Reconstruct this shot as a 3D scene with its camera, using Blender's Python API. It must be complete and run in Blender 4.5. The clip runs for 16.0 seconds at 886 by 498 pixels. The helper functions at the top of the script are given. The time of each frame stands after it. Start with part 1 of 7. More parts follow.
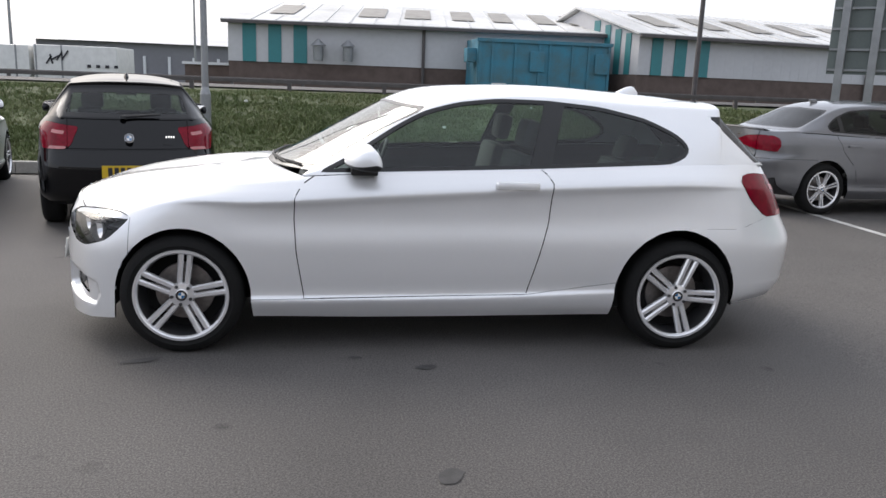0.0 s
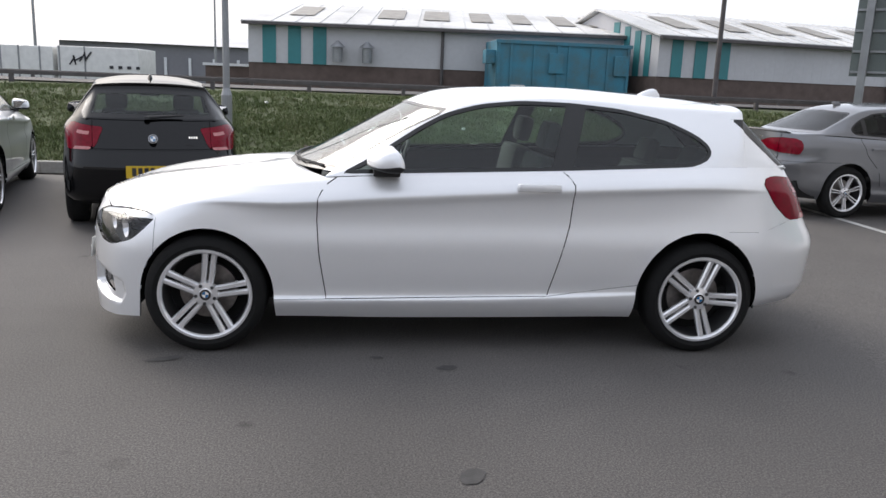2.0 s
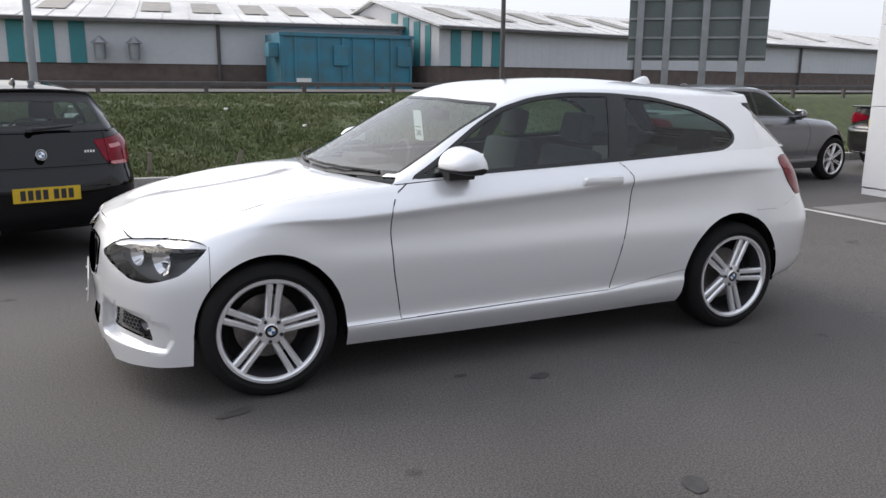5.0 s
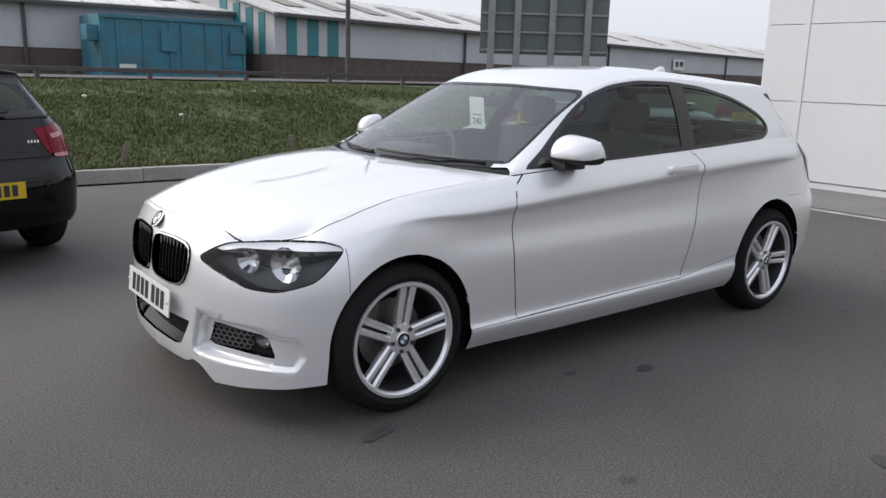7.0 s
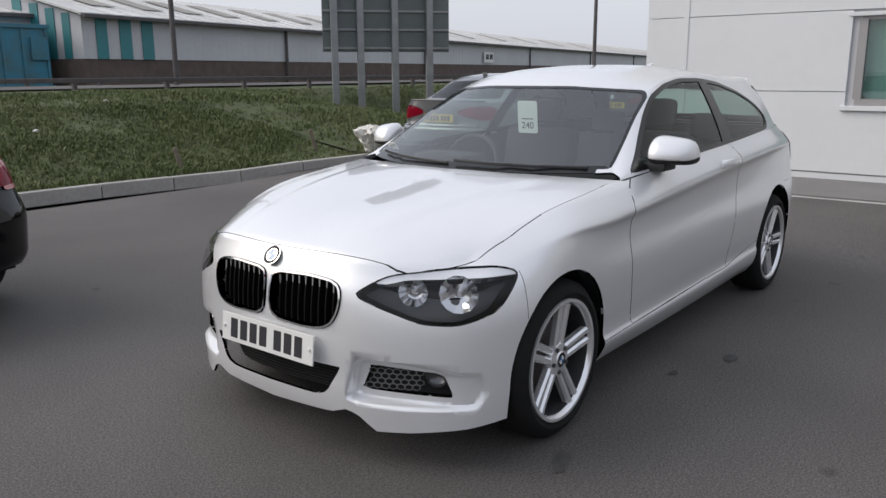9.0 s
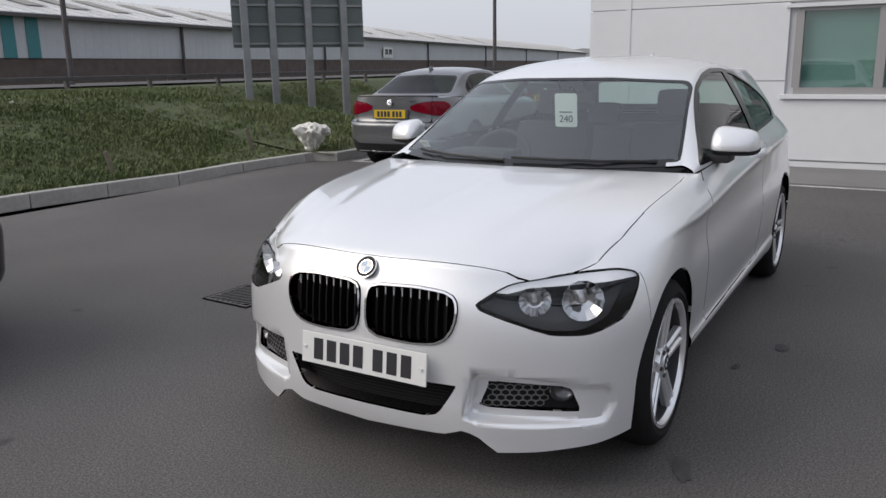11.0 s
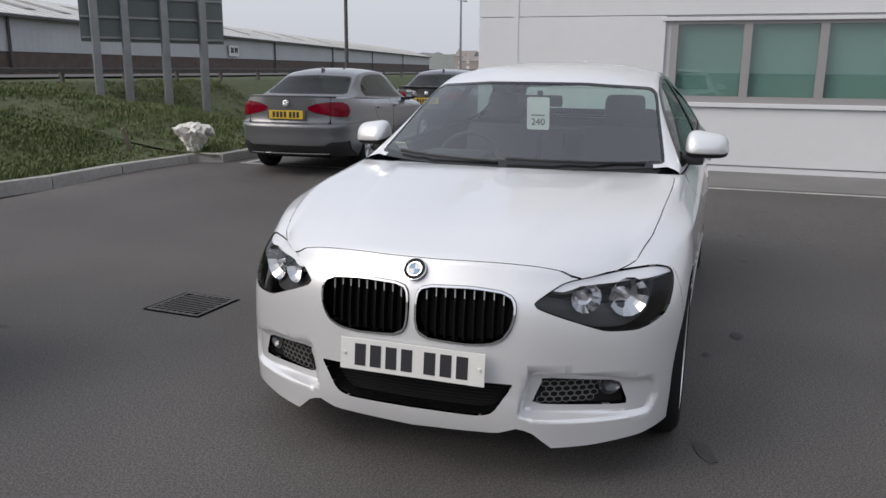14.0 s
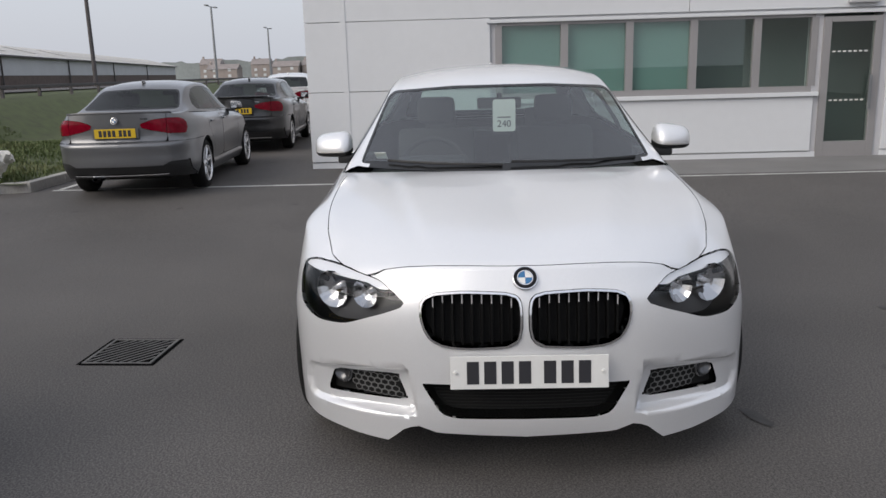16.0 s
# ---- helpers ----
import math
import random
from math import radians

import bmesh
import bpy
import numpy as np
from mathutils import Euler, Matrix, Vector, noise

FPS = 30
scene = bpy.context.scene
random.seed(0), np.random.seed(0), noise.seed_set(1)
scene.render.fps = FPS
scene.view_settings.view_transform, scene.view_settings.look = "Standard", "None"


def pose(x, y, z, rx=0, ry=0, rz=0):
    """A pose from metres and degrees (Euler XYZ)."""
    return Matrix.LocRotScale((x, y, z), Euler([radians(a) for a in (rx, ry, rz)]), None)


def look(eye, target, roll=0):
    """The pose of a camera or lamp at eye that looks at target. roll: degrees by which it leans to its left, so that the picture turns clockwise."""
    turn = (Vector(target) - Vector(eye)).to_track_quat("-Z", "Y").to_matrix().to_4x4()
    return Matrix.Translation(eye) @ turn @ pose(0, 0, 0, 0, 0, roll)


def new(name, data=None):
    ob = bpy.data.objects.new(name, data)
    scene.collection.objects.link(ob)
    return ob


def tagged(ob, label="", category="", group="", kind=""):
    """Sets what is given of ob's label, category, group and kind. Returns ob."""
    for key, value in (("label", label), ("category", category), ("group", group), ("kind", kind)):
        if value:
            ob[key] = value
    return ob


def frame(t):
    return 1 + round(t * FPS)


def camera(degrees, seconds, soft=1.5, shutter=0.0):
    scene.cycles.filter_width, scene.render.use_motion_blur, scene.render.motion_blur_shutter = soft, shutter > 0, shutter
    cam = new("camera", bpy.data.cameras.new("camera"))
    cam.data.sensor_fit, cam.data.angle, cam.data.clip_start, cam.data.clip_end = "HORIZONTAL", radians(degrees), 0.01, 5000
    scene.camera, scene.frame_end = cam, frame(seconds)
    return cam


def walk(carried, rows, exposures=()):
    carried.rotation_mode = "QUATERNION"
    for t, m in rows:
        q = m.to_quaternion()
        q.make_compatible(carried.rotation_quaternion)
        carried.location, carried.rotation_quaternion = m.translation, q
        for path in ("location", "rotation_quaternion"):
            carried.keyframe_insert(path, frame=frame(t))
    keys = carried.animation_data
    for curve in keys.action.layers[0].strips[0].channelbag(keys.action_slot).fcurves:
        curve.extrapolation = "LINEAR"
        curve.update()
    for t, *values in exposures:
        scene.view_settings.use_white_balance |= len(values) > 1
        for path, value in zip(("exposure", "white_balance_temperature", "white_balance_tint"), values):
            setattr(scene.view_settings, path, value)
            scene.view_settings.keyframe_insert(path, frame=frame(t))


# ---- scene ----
cam = camera(58.7, 16.0)
PATH = [
    (0, (-0.548, -4.907, 1.45), (-0.283, -2.969, 1.03), 2.2),
    (0.5, (-0.556, -4.929, 1.454), (-0.323, -2.988, 1.032), 2.4),
    (1, (-0.563, -4.929, 1.452), (-0.331, -2.987, 1.031), 2.5),
    (1.5, (-0.566, -4.927, 1.452), (-0.339, -2.985, 1.033), 2.4),
    (2, (-0.573, -4.921, 1.452), (-0.351, -2.978, 1.034), 2.3),
    (2.5, (-0.605, -4.903, 1.443), (-0.384, -2.96, 1.021), 2.1),
    (3, (-0.731, -4.809, 1.415), (-0.443, -2.877, 0.987), 2.9),
    (3.5, (-0.946, -4.68, 1.427), (-0.567, -2.765, 0.993), 2.5),
    (4, (-1.285, -4.569, 1.429), (-0.761, -2.687, 1.0), 1.2),
    (6.5, (-2.901, -3.571, 1.385), (-1.792, -1.962, 0.957), 1.6),
    (7, (-3.092, -3.331, 1.366), (-1.891, -1.792, 0.932), 1.6),
    (7.5, (-3.273, -3.07, 1.375), (-1.989, -1.601, 0.936), 1.7),
    (8, (-3.509, -2.816, 1.39), (-2.134, -1.434, 0.944), 1.1),
    (8.5, (-3.647, -2.546, 1.387), (-2.193, -1.245, 0.948), 0.2),
    (9, (-3.883, -2.274, 1.398), (-2.351, -1.065, 0.96), -0.3),
    (9.5, (-3.969, -1.989, 1.379), (-2.372, -0.87, 0.935), -0.5),
    (12, (-4.21, -1.465, 1.402), (-2.519, -0.496, 0.954), -0.6),
    (12.5, (-4.237, -1.431, 1.402), (-2.53, -0.489, 0.956), -0.1),
    (13, (-4.27, -1.359, 1.399), (-2.528, -0.483, 0.952), 0.1),
    (13.5, (-4.321, -1.183, 1.383), (-2.534, -0.402, 0.942), 0.4),
    (14, (-4.411, -0.926, 1.393), (-2.57, -0.287, 0.945), 0.5),
    (14.5, (-4.517, -0.583, 1.404), (-2.629, -0.101, 0.956), -0.6),
    (15, (-4.518, -0.283, 1.395), (-2.599, 0.062, 0.949), -1.0),
    (15.5, (-4.518, -0.006, 1.399), (-2.577, 0.188, 0.959), -1.1),
    (16, (-4.529, 0.184, 1.406), (-2.58, 0.248, 0.964), -1.6),
]
walk(cam, [(t, look(eye, target, roll)) for t, eye, target, roll in PATH],
     [(0, 0.26), (4, 0.19), (7, -0.01), (8.5, -0.16), (9.5, -0.27), (12, -0.33), (16, -0.38)])

# ---- light ----
world = bpy.data.worlds.new("sky_world")
scene.world = world
world.use_nodes = True
wn, wl = world.node_tree.nodes, world.node_tree.links
wn.clear()
sky = wn.new("ShaderNodeTexSky")
sky.sky_type, sky.sun_disc = "NISHITA", False
SUN_EL, SUN_AZ = radians(38), radians(-38)
sky.sun_elevation, sky.sun_rotation = SUN_EL, SUN_AZ
sky.air_density, sky.dust_density, sky.ozone_density = 1.0, 6.0, 1.0
haze = wn.new("ShaderNodeMix")
haze.data_type = "RGBA"
haze.inputs["Factor"].default_value = 0.52
haze.inputs["B"].default_value = (10.55, 11.0, 12.2, 1)
bg = wn.new("ShaderNodeBackground")
bg.inputs["Strength"].default_value = 0.13
wout = wn.new("ShaderNodeOutputWorld")
wl.new(sky.outputs[0], haze.inputs["A"])
wl.new(haze.outputs["Result"], bg.inputs["Color"])
wl.new(bg.outputs[0], wout.inputs["Surface"])
sun = new("sun", bpy.data.lights.new("sun", "SUN"))
sun.data.energy, sun.data.angle, sun.data.color = 1.5, radians(42), (1.0, 0.975, 0.945)
sun.matrix_world = look((math.sin(SUN_AZ) * 30, math.cos(SUN_AZ) * 30, math.tan(SUN_EL) * 30), (0, 0, 0))


# ---- materials ----
def material(name, colour, rough=0.5, metal=0.0, var=0.0, scale=8.0, bump=0.0, bump_scale=60.0, coat=0.0, vcol=None, rand=0.0, trans=0.0, spec=None):
    """A node material: base colour with variation at two scales, roughness wear and fine relief."""
    m = bpy.data.materials.new(name)
    m.use_nodes = True
    n, l = m.node_tree.nodes, m.node_tree.links
    b = n["Principled BSDF"]
    b.inputs["Base Color"].default_value = (*colour, 1)
    b.inputs["Roughness"].default_value = rough
    b.inputs["Metallic"].default_value = metal
    b.inputs["Coat Weight"].default_value = coat
    b.inputs["Coat Roughness"].default_value = 0.03
    if trans:
        b.inputs["Transmission Weight"].default_value = trans
    if spec is not None:
        b.inputs["Specular IOR Level"].default_value = spec
    tc = n.new("ShaderNodeTexCoord")
    if var or rand:
        big = n.new("ShaderNodeTexNoise")
        big.inputs["Scale"].default_value, big.inputs["Detail"].default_value = scale, 6
        fine = n.new("ShaderNodeTexNoise")
        fine.inputs["Scale"].default_value, fine.inputs["Detail"].default_value = scale * 14, 4
        l.new(tc.outputs["Object"], big.inputs["Vector"])
        l.new(tc.outputs["Object"], fine.inputs["Vector"])
        add = n.new("ShaderNodeMath")
        add.operation = "MULTIPLY_ADD"
        add.inputs[1].default_value = 0.5
        l.new(fine.outputs["Fac"], add.inputs[0])
        l.new(big.outputs["Fac"], add.inputs[2])
        ramp = n.new("ShaderNodeMapRange")
        ramp.inputs["From Min"].default_value, ramp.inputs["From Max"].default_value = 0.45, 1.05
        l.new(add.outputs[0], ramp.inputs["Value"])
        mix = n.new("ShaderNodeMix")
        mix.data_type = "RGBA"
        other = vcol or tuple(c * (1 - var) for c in colour)
        mix.inputs["A"].default_value = (*other, 1)
        mix.inputs["B"].default_value = (*[min(1, c * (1 + var * 0.5)) for c in colour], 1)
        l.new(ramp.outputs[0], mix.inputs["Factor"])
        last = mix.outputs["Result"]
        if rand:
            info = n.new("ShaderNodeObjectInfo")
            hsv = n.new("ShaderNodeHueSaturation")
            mr = n.new("ShaderNodeMapRange")
            mr.inputs["To Min"].default_value, mr.inputs["To Max"].default_value = 1 - rand, 1 + rand
            l.new(info.outputs["Random"], mr.inputs["Value"])
            l.new(mr.outputs[0], hsv.inputs["Value"])
            l.new(last, hsv.inputs["Color"])
            last = hsv.outputs["Color"]
        l.new(last, b.inputs["Base Color"])
        rr = n.new("ShaderNodeMapRange")
        rr.inputs["To Min"].default_value, rr.inputs["To Max"].default_value = max(0.02, rough * 0.85), min(1, rough * 1.15)
        l.new(fine.outputs["Fac"], rr.inputs["Value"])
        l.new(rr.outputs[0], b.inputs["Roughness"])
    if bump:
        bn = n.new("ShaderNodeTexNoise")
        bn.inputs["Scale"].default_value, bn.inputs["Detail"].default_value = bump_scale, 5
        bp = n.new("ShaderNodeBump")
        bp.inputs["Strength"].default_value, bp.inputs["Distance"].default_value = bump, 0.01
        l.new(tc.outputs["Object"], bn.inputs["Vector"])
        l.new(bn.outputs["Fac"], bp.inputs["Height"])
        l.new(bp.outputs["Normal"], b.inputs["Normal"])
    return m


def glass_material(name, tint, rough=0.0, ior=1.5):
    """Thin sheet glass: clear or tinted, with a mirror gloss that grows at a slant."""
    m = bpy.data.materials.new(name)
    m.use_nodes = True
    n, l = m.node_tree.nodes, m.node_tree.links
    n.clear()
    t, g, f, p, q, x, o = (n.new("ShaderNode" + k) for k in ("BsdfTransparent", "BsdfGlossy", "LayerWeight", "Math", "MapRange", "MixShader", "OutputMaterial"))
    t.inputs["Color"].default_value = (*tint, 1)
    g.inputs["Roughness"].default_value = rough
    p.operation, p.inputs[1].default_value = "POWER", 5.0
    q.inputs["To Min"].default_value = 2 * ((ior - 1) / (ior + 1)) ** 2
    l.new(f.outputs["Facing"], p.inputs[0])
    l.new(p.outputs[0], q.inputs["Value"])
    l.new(q.outputs[0], x.inputs[0])
    l.new(t.outputs[0], x.inputs[1])
    l.new(g.outputs[0], x.inputs[2])
    l.new(x.outputs[0], o.inputs["Surface"])
    return m


ASPHALT = material("asphalt", (0.0925, 0.086, 0.082), 0.82, var=0.28, scale=0.35, bump=0.3, bump_scale=230)
def speckle(m, amount, spots):
    """Coarse grain of the stones in asphalt, and scattered dark spots."""
    n, l = m.node_tree.nodes, m.node_tree.links
    b = n["Principled BSDF"]
    base = b.inputs["Base Color"].links[0].from_socket
    tc = n.new("ShaderNodeTexCoord")
    out = base
    for scale, lo, hi, f0, f1 in ((55, 1 - amount * 0.25, 1 + amount * 0.25, 0.38, 0.62), (120, 1 - amount, 1 + amount, 0.4, 0.6), (260, 1 - amount * 0.8, 1 + amount * 0.8, 0.35, 0.65), (spots, 1.0, 0.55, 0.7, 0.76), (0.5, 0.88, 1.12, 0.35, 0.65)):
        t = n.new("ShaderNodeTexNoise")
        t.inputs["Scale"].default_value, t.inputs["Detail"].default_value = scale, 2.5
        l.new(tc.outputs["Object"], t.inputs["Vector"])
        r = n.new("ShaderNodeMapRange")
        for k, v in (("From Min", f0), ("From Max", f1), ("To Min", lo), ("To Max", hi)):
            r.inputs[k].default_value = v
        l.new(t.outputs["Fac"], r.inputs["Value"])
        x = n.new("ShaderNodeMix")
        x.data_type, x.blend_type = "RGBA", "MULTIPLY"
        x.inputs["Factor"].default_value = 1.0
        l.new(out, x.inputs["A"])
        l.new(r.outputs[0], x.inputs["B"])
        out = x.outputs["Result"]
    l.new(out, b.inputs["Base Color"])


speckle(ASPHALT, 0.33, 3.2)
CONCRETE = material("kerb_concrete", (0.4, 0.385, 0.36), 0.9, var=0.35, scale=1.5, bump=0.4, bump_scale=40)
PAVING = material("paving", (0.19, 0.186, 0.182), 0.85, var=0.2, scale=1.2, bump=0.3, bump_scale=50)
LINE = material("road_paint", (0.5, 0.5, 0.48), 0.75, var=0.5, scale=5, bump=0.3, bump_scale=120)
SOIL = material("bank_soil", (0.058, 0.078, 0.024), 0.95, var=0.5, scale=3.5, vcol=(0.042, 0.046, 0.02), bump=0.8, bump_scale=14)
CLAD_WHITE = material("cladding_white", (0.66, 0.675, 0.695), 0.45, var=0.05, scale=0.6)
CLAD_GREY = material("cladding_grey", (0.5, 0.5, 0.52), 0.55, var=0.12, scale=0.4)
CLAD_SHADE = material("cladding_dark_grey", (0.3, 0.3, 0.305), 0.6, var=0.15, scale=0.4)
CLAD_TEAL = material("cladding_teal", (0.035, 0.2, 0.22), 0.5, var=0.15, scale=0.5)
ROOF = material("roof_sheet", (0.66, 0.655, 0.64), 0.6, var=0.35, scale=0.35, bump=0.2, bump_scale=8)
ROOFLIGHT = material("roof_light", (0.3, 0.28, 0.25), 0.6, var=0.35, scale=2)
BRICK = material("dark_brick", (0.12, 0.088, 0.078), 0.9, var=0.35, scale=2.5, bump=0.5, bump_scale=20)
GALV = material("galvanised_steel", (0.3, 0.31, 0.32), 0.5, metal=0.7, var=0.25, scale=3, bump=0.1)
DARK_STEEL = material("weathered_steel", (0.11, 0.1, 0.1), 0.65, metal=0.4, var=0.3, scale=4)
SIGN_BACK = material("sign_back", (0.15, 0.175, 0.17), 0.55, metal=0.3, var=0.2, scale=1.2)
BLUE = material("container_blue", (0.025, 0.18, 0.27), 0.65, var=0.5, scale=1.6, vcol=(0.07, 0.12, 0.13), bump=0.15, bump_scale=20)
WHITE_PLASTIC = material("white_plastic", (0.72, 0.72, 0.7), 0.4, var=0.15, scale=5)


# ---- building helpers ----
def part(name, bm, mat, parent=None, label="", smooth=None):
    """Links a bmesh as one mesh object, under a thing or a part."""
    me = bpy.data.meshes.new(name)
    bm.normal_update()
    bm.to_mesh(me)
    bm.free()
    ob = new(name, me)
    me.materials.append(mat)
    if smooth is not None:
        for p in me.polygons:
            p.use_smooth = True
        if smooth < 180:
            me.set_sharp_from_angle(angle=radians(smooth))
    if parent:
        ob.parent = parent
    if label:
        ob["label"] = label
    return ob


def thing(name, label, category, m=None, group="", kind=""):
    """An Empty at a thing's base."""
    e = new(name)
    e.empty_display_size = 0.2
    if m is not None:
        e.matrix_world = m
    return tagged(e, label, category, group, kind)


def box(bm, x0, x1, y0, y1, z0, z1, bevel=0.0, m=None):
    vs = bmesh.ops.create_cube(bm, size=1)["verts"]
    for v in vs:
        v.co = Vector((x0 + (v.co.x + 0.5) * (x1 - x0), y0 + (v.co.y + 0.5) * (y1 - y0), z0 + (v.co.z + 0.5) * (z1 - z0)))
    if bevel:
        es = list({e for v in vs for e in v.link_edges})
        r = bmesh.ops.bevel(bm, geom=es, offset=bevel, segments=2, affect="EDGES", profile=0.6)
        vs = list({v for f in r["faces"] for v in f.verts} | {v for v in vs if v.is_valid})
    if m is not None:
        bmesh.ops.transform(bm, matrix=m, verts=vs)
    return vs


def boxes(*rows, bevel=0.0):
    bm = bmesh.new()
    for r in rows:
        box(bm, *r, bevel=bevel)
    return bm


def tube(bm, a, b, ra, rb=None, seg=12, caps=True):
    """A tapered rod from a to b."""
    a, b = Vector(a), Vector(b)
    q = (b - a).to_track_quat("Z", "Y").to_matrix().to_4x4()
    r = bmesh.ops.create_cone(bm, cap_ends=caps, segments=seg, radius1=ra, radius2=ra if rb is None else rb, depth=(b - a).length)
    bmesh.ops.transform(bm, matrix=Matrix.Translation((a + b) / 2) @ q, verts=r["verts"])
    return r["verts"]


def grid_mesh(rows):
    """A quad mesh through rows of points."""
    bm = bmesh.new()
    vs = [[bm.verts.new(p) for p in r] for r in rows]
    for a, b in zip(vs, vs[1:]):
        for i in range(len(a) - 1):
            bm.faces.new((a[i], a[i + 1], b[i + 1], b[i]))
    return bm


def lerp(a, b, t):
    return a + (b - a) * t


def curve_at(points, x):
    """A smooth monotone curve through (x, value) points."""
    if x <= points[0][0]:
        return points[0][1]
    if x >= points[-1][0]:
        return points[-1][1]
    n = len(points)
    d = [(points[i + 1][1] - points[i][1]) / (points[i + 1][0] - points[i][0]) for i in range(n - 1)]
    k = max(i for i in range(n - 1) if points[i][0] <= x)

    def slope(i):
        if i == 0:
            return d[0]
        if i == n - 1:
            return d[-1]
        return 0.0 if d[i - 1] * d[i] <= 0 else 2 * d[i - 1] * d[i] / (d[i - 1] + d[i])

    h = points[k + 1][0] - points[k][0]
    t = (x - points[k][0]) / h
    return ((2 * t ** 3 - 3 * t * t + 1) * points[k][1] + (t ** 3 - 2 * t * t + t) * h * slope(k)
            + (3 * t * t - 2 * t ** 3) * points[k + 1][1] + (t ** 3 - t * t) * h * slope(k + 1))


# ---- ground ----
KERB_LINE = [(-14.0, 6.62), (-1.0, 6.7), (1.0, 6.65), (2.7, 6.36), (3.5, 6.16), (4.5, 5.8)]
CORNER_X, BAY_KERB_Y = 4.6, 5.42


def kerb_y(x):
    return curve_at(KERB_LINE, x) if x < CORNER_X else BAY_KERB_Y


def smooth_step(t):
    t = min(1, max(0, t))
    return t * t * (3 - 2 * t)


def ground_z(x, y=0):
    """The yard rises slightly towards the showroom."""
    return 0.11 * smooth_step((x - 2.2) / 2.6)


# the bank over the distance from the kerb, and the shallow dip with its far slope beyond the bays
BANK = [(0.0, 0.11), (0.6, 0.18), (1.6, 0.42), (3.2, 0.74), (4.8, 0.96), (6.2, 1.0), (17.0, 1.0), (20.0, 0.7), (26.0, 0.5), (80.0, 0.3), (400.0, 0.2)]
DIP = [(5.5, 0.2), (8.0, 0.1), (11.0, -0.22), (12.4, -0.3), (13.3, 0.1), (14.1, 0.65), (14.8, 0.9), (15.5, 1.0), (23.4, 1.0), (26.4, 0.7), (32.0, 0.5), (86.0, 0.3), (406.0, 0.2)]


def bank_z(x, y):
    d = y - kerb_y(x) - 0.12
    if x >= CORNER_X:
        d = lerp(d, y - kerb_y(4.5) - 0.12, min(1, max(0, d / 1.6)))
    rise = ground_z(x) * max(0, 1 - max(0, d) / 4)
    z = lerp(rise + curve_at(BANK, d), curve_at(DIP, y), smooth_step((x - 6.5) / 5.5))
    return z + (0.06 * noise.noise(Vector((x * 0.55, y * 0.55, 0))) + 0.03 * noise.noise(Vector((x * 1.7, y * 1.7, 3)))) * min(1, max(0, d) * 0.8) * (1 if d < 7 else 0.2)


ASPH = 400.0
ground_xs = [-ASPH, -100, -30, -10, 0, 2.2, 2.5, 2.8, 3.1, 3.4, 3.7, 4.0, 4.3, 4.6, 4.8, 8, 20, 60, ASPH]
ground_ys = [-ASPH, -60, -20, 0, 5.4, 6.2]
tagged(part("ground", grid_mesh([[(x, y, ground_z(x, y)) for x in ground_xs] for y in ground_ys] + [[(x, y, -2.0) for x in ground_xs] for y in (9.0, ASPH)]), ASPHALT, smooth=180), "dark grey worn asphalt of the car park", "ground", kind="structure")


def sheet(xs, ys, zf):
    return grid_mesh([[(x, y, zf(x, y)) for x in xs] for y in ys])


bank_xs = [-400, -150, -60, -30, -20] + [-14 + 0.45 * i for i in range(42)] + [CORNER_X - 0.01]
bank_us = [0.05, 0.14, 0.3, 0.5] + [0.75 + 0.3 * i for i in range(20)] + [7.5, 9, 12, 16.5, 17.2, 18.5, 20.2, 23, 26, 40, 80, 160, 400]
bm = grid_mesh([[(x, kerb_y(max(x, -14)) + u, bank_z(max(x, -14), kerb_y(max(x, -14)) + u) if -60 < x else curve_at(BANK, u)) for x in bank_xs] for u in bank_us])
bank = tagged(part("grass_bank", bm, SOIL, smooth=180), "rough soil and turf bank rising to the road", "bank", kind="structure")
bank_xs2 = [CORNER_X + 0.01] + [4.9 + 0.45 * i for i in range(42)] + [25, 32, 45, 70, 120, 400]
bm = grid_mesh([[(x, BAY_KERB_Y + u, bank_z(x, BAY_KERB_Y + u)) for x in bank_xs2] for u in bank_us])
tagged(part("grass_bank", bm, SOIL, smooth=180), "rough soil and turf bank beside the parking bays", "bank", kind="structure")

road = tagged(part("road", sheet([-400, -100, -40, 0, 40, 100, 400], [17.2, 18.5, 20, 22.4], lambda x, y: 1.045), ASPHALT), "grey asphalt main road on top of the bank", "road", kind="structure")

# white bay line and the raised footway along the showroom
bm = grid_mesh([[(x, y, ground_z(x) + 0.004) for x in (4.76, 4.8, 4.85)] for y in (-16, -8, -2, 2, 5.2)])
for q in (boxes((4.9, 8.2, 5.1, 5.18, 0.111, 0.115)),):
    me = bpy.data.meshes.new("line")
    q.to_mesh(me)
    bm.from_mesh(me)
tagged(part("bay_line", bm, LINE), "worn white painted parking bay line on asphalt", "road marking", kind="structure")

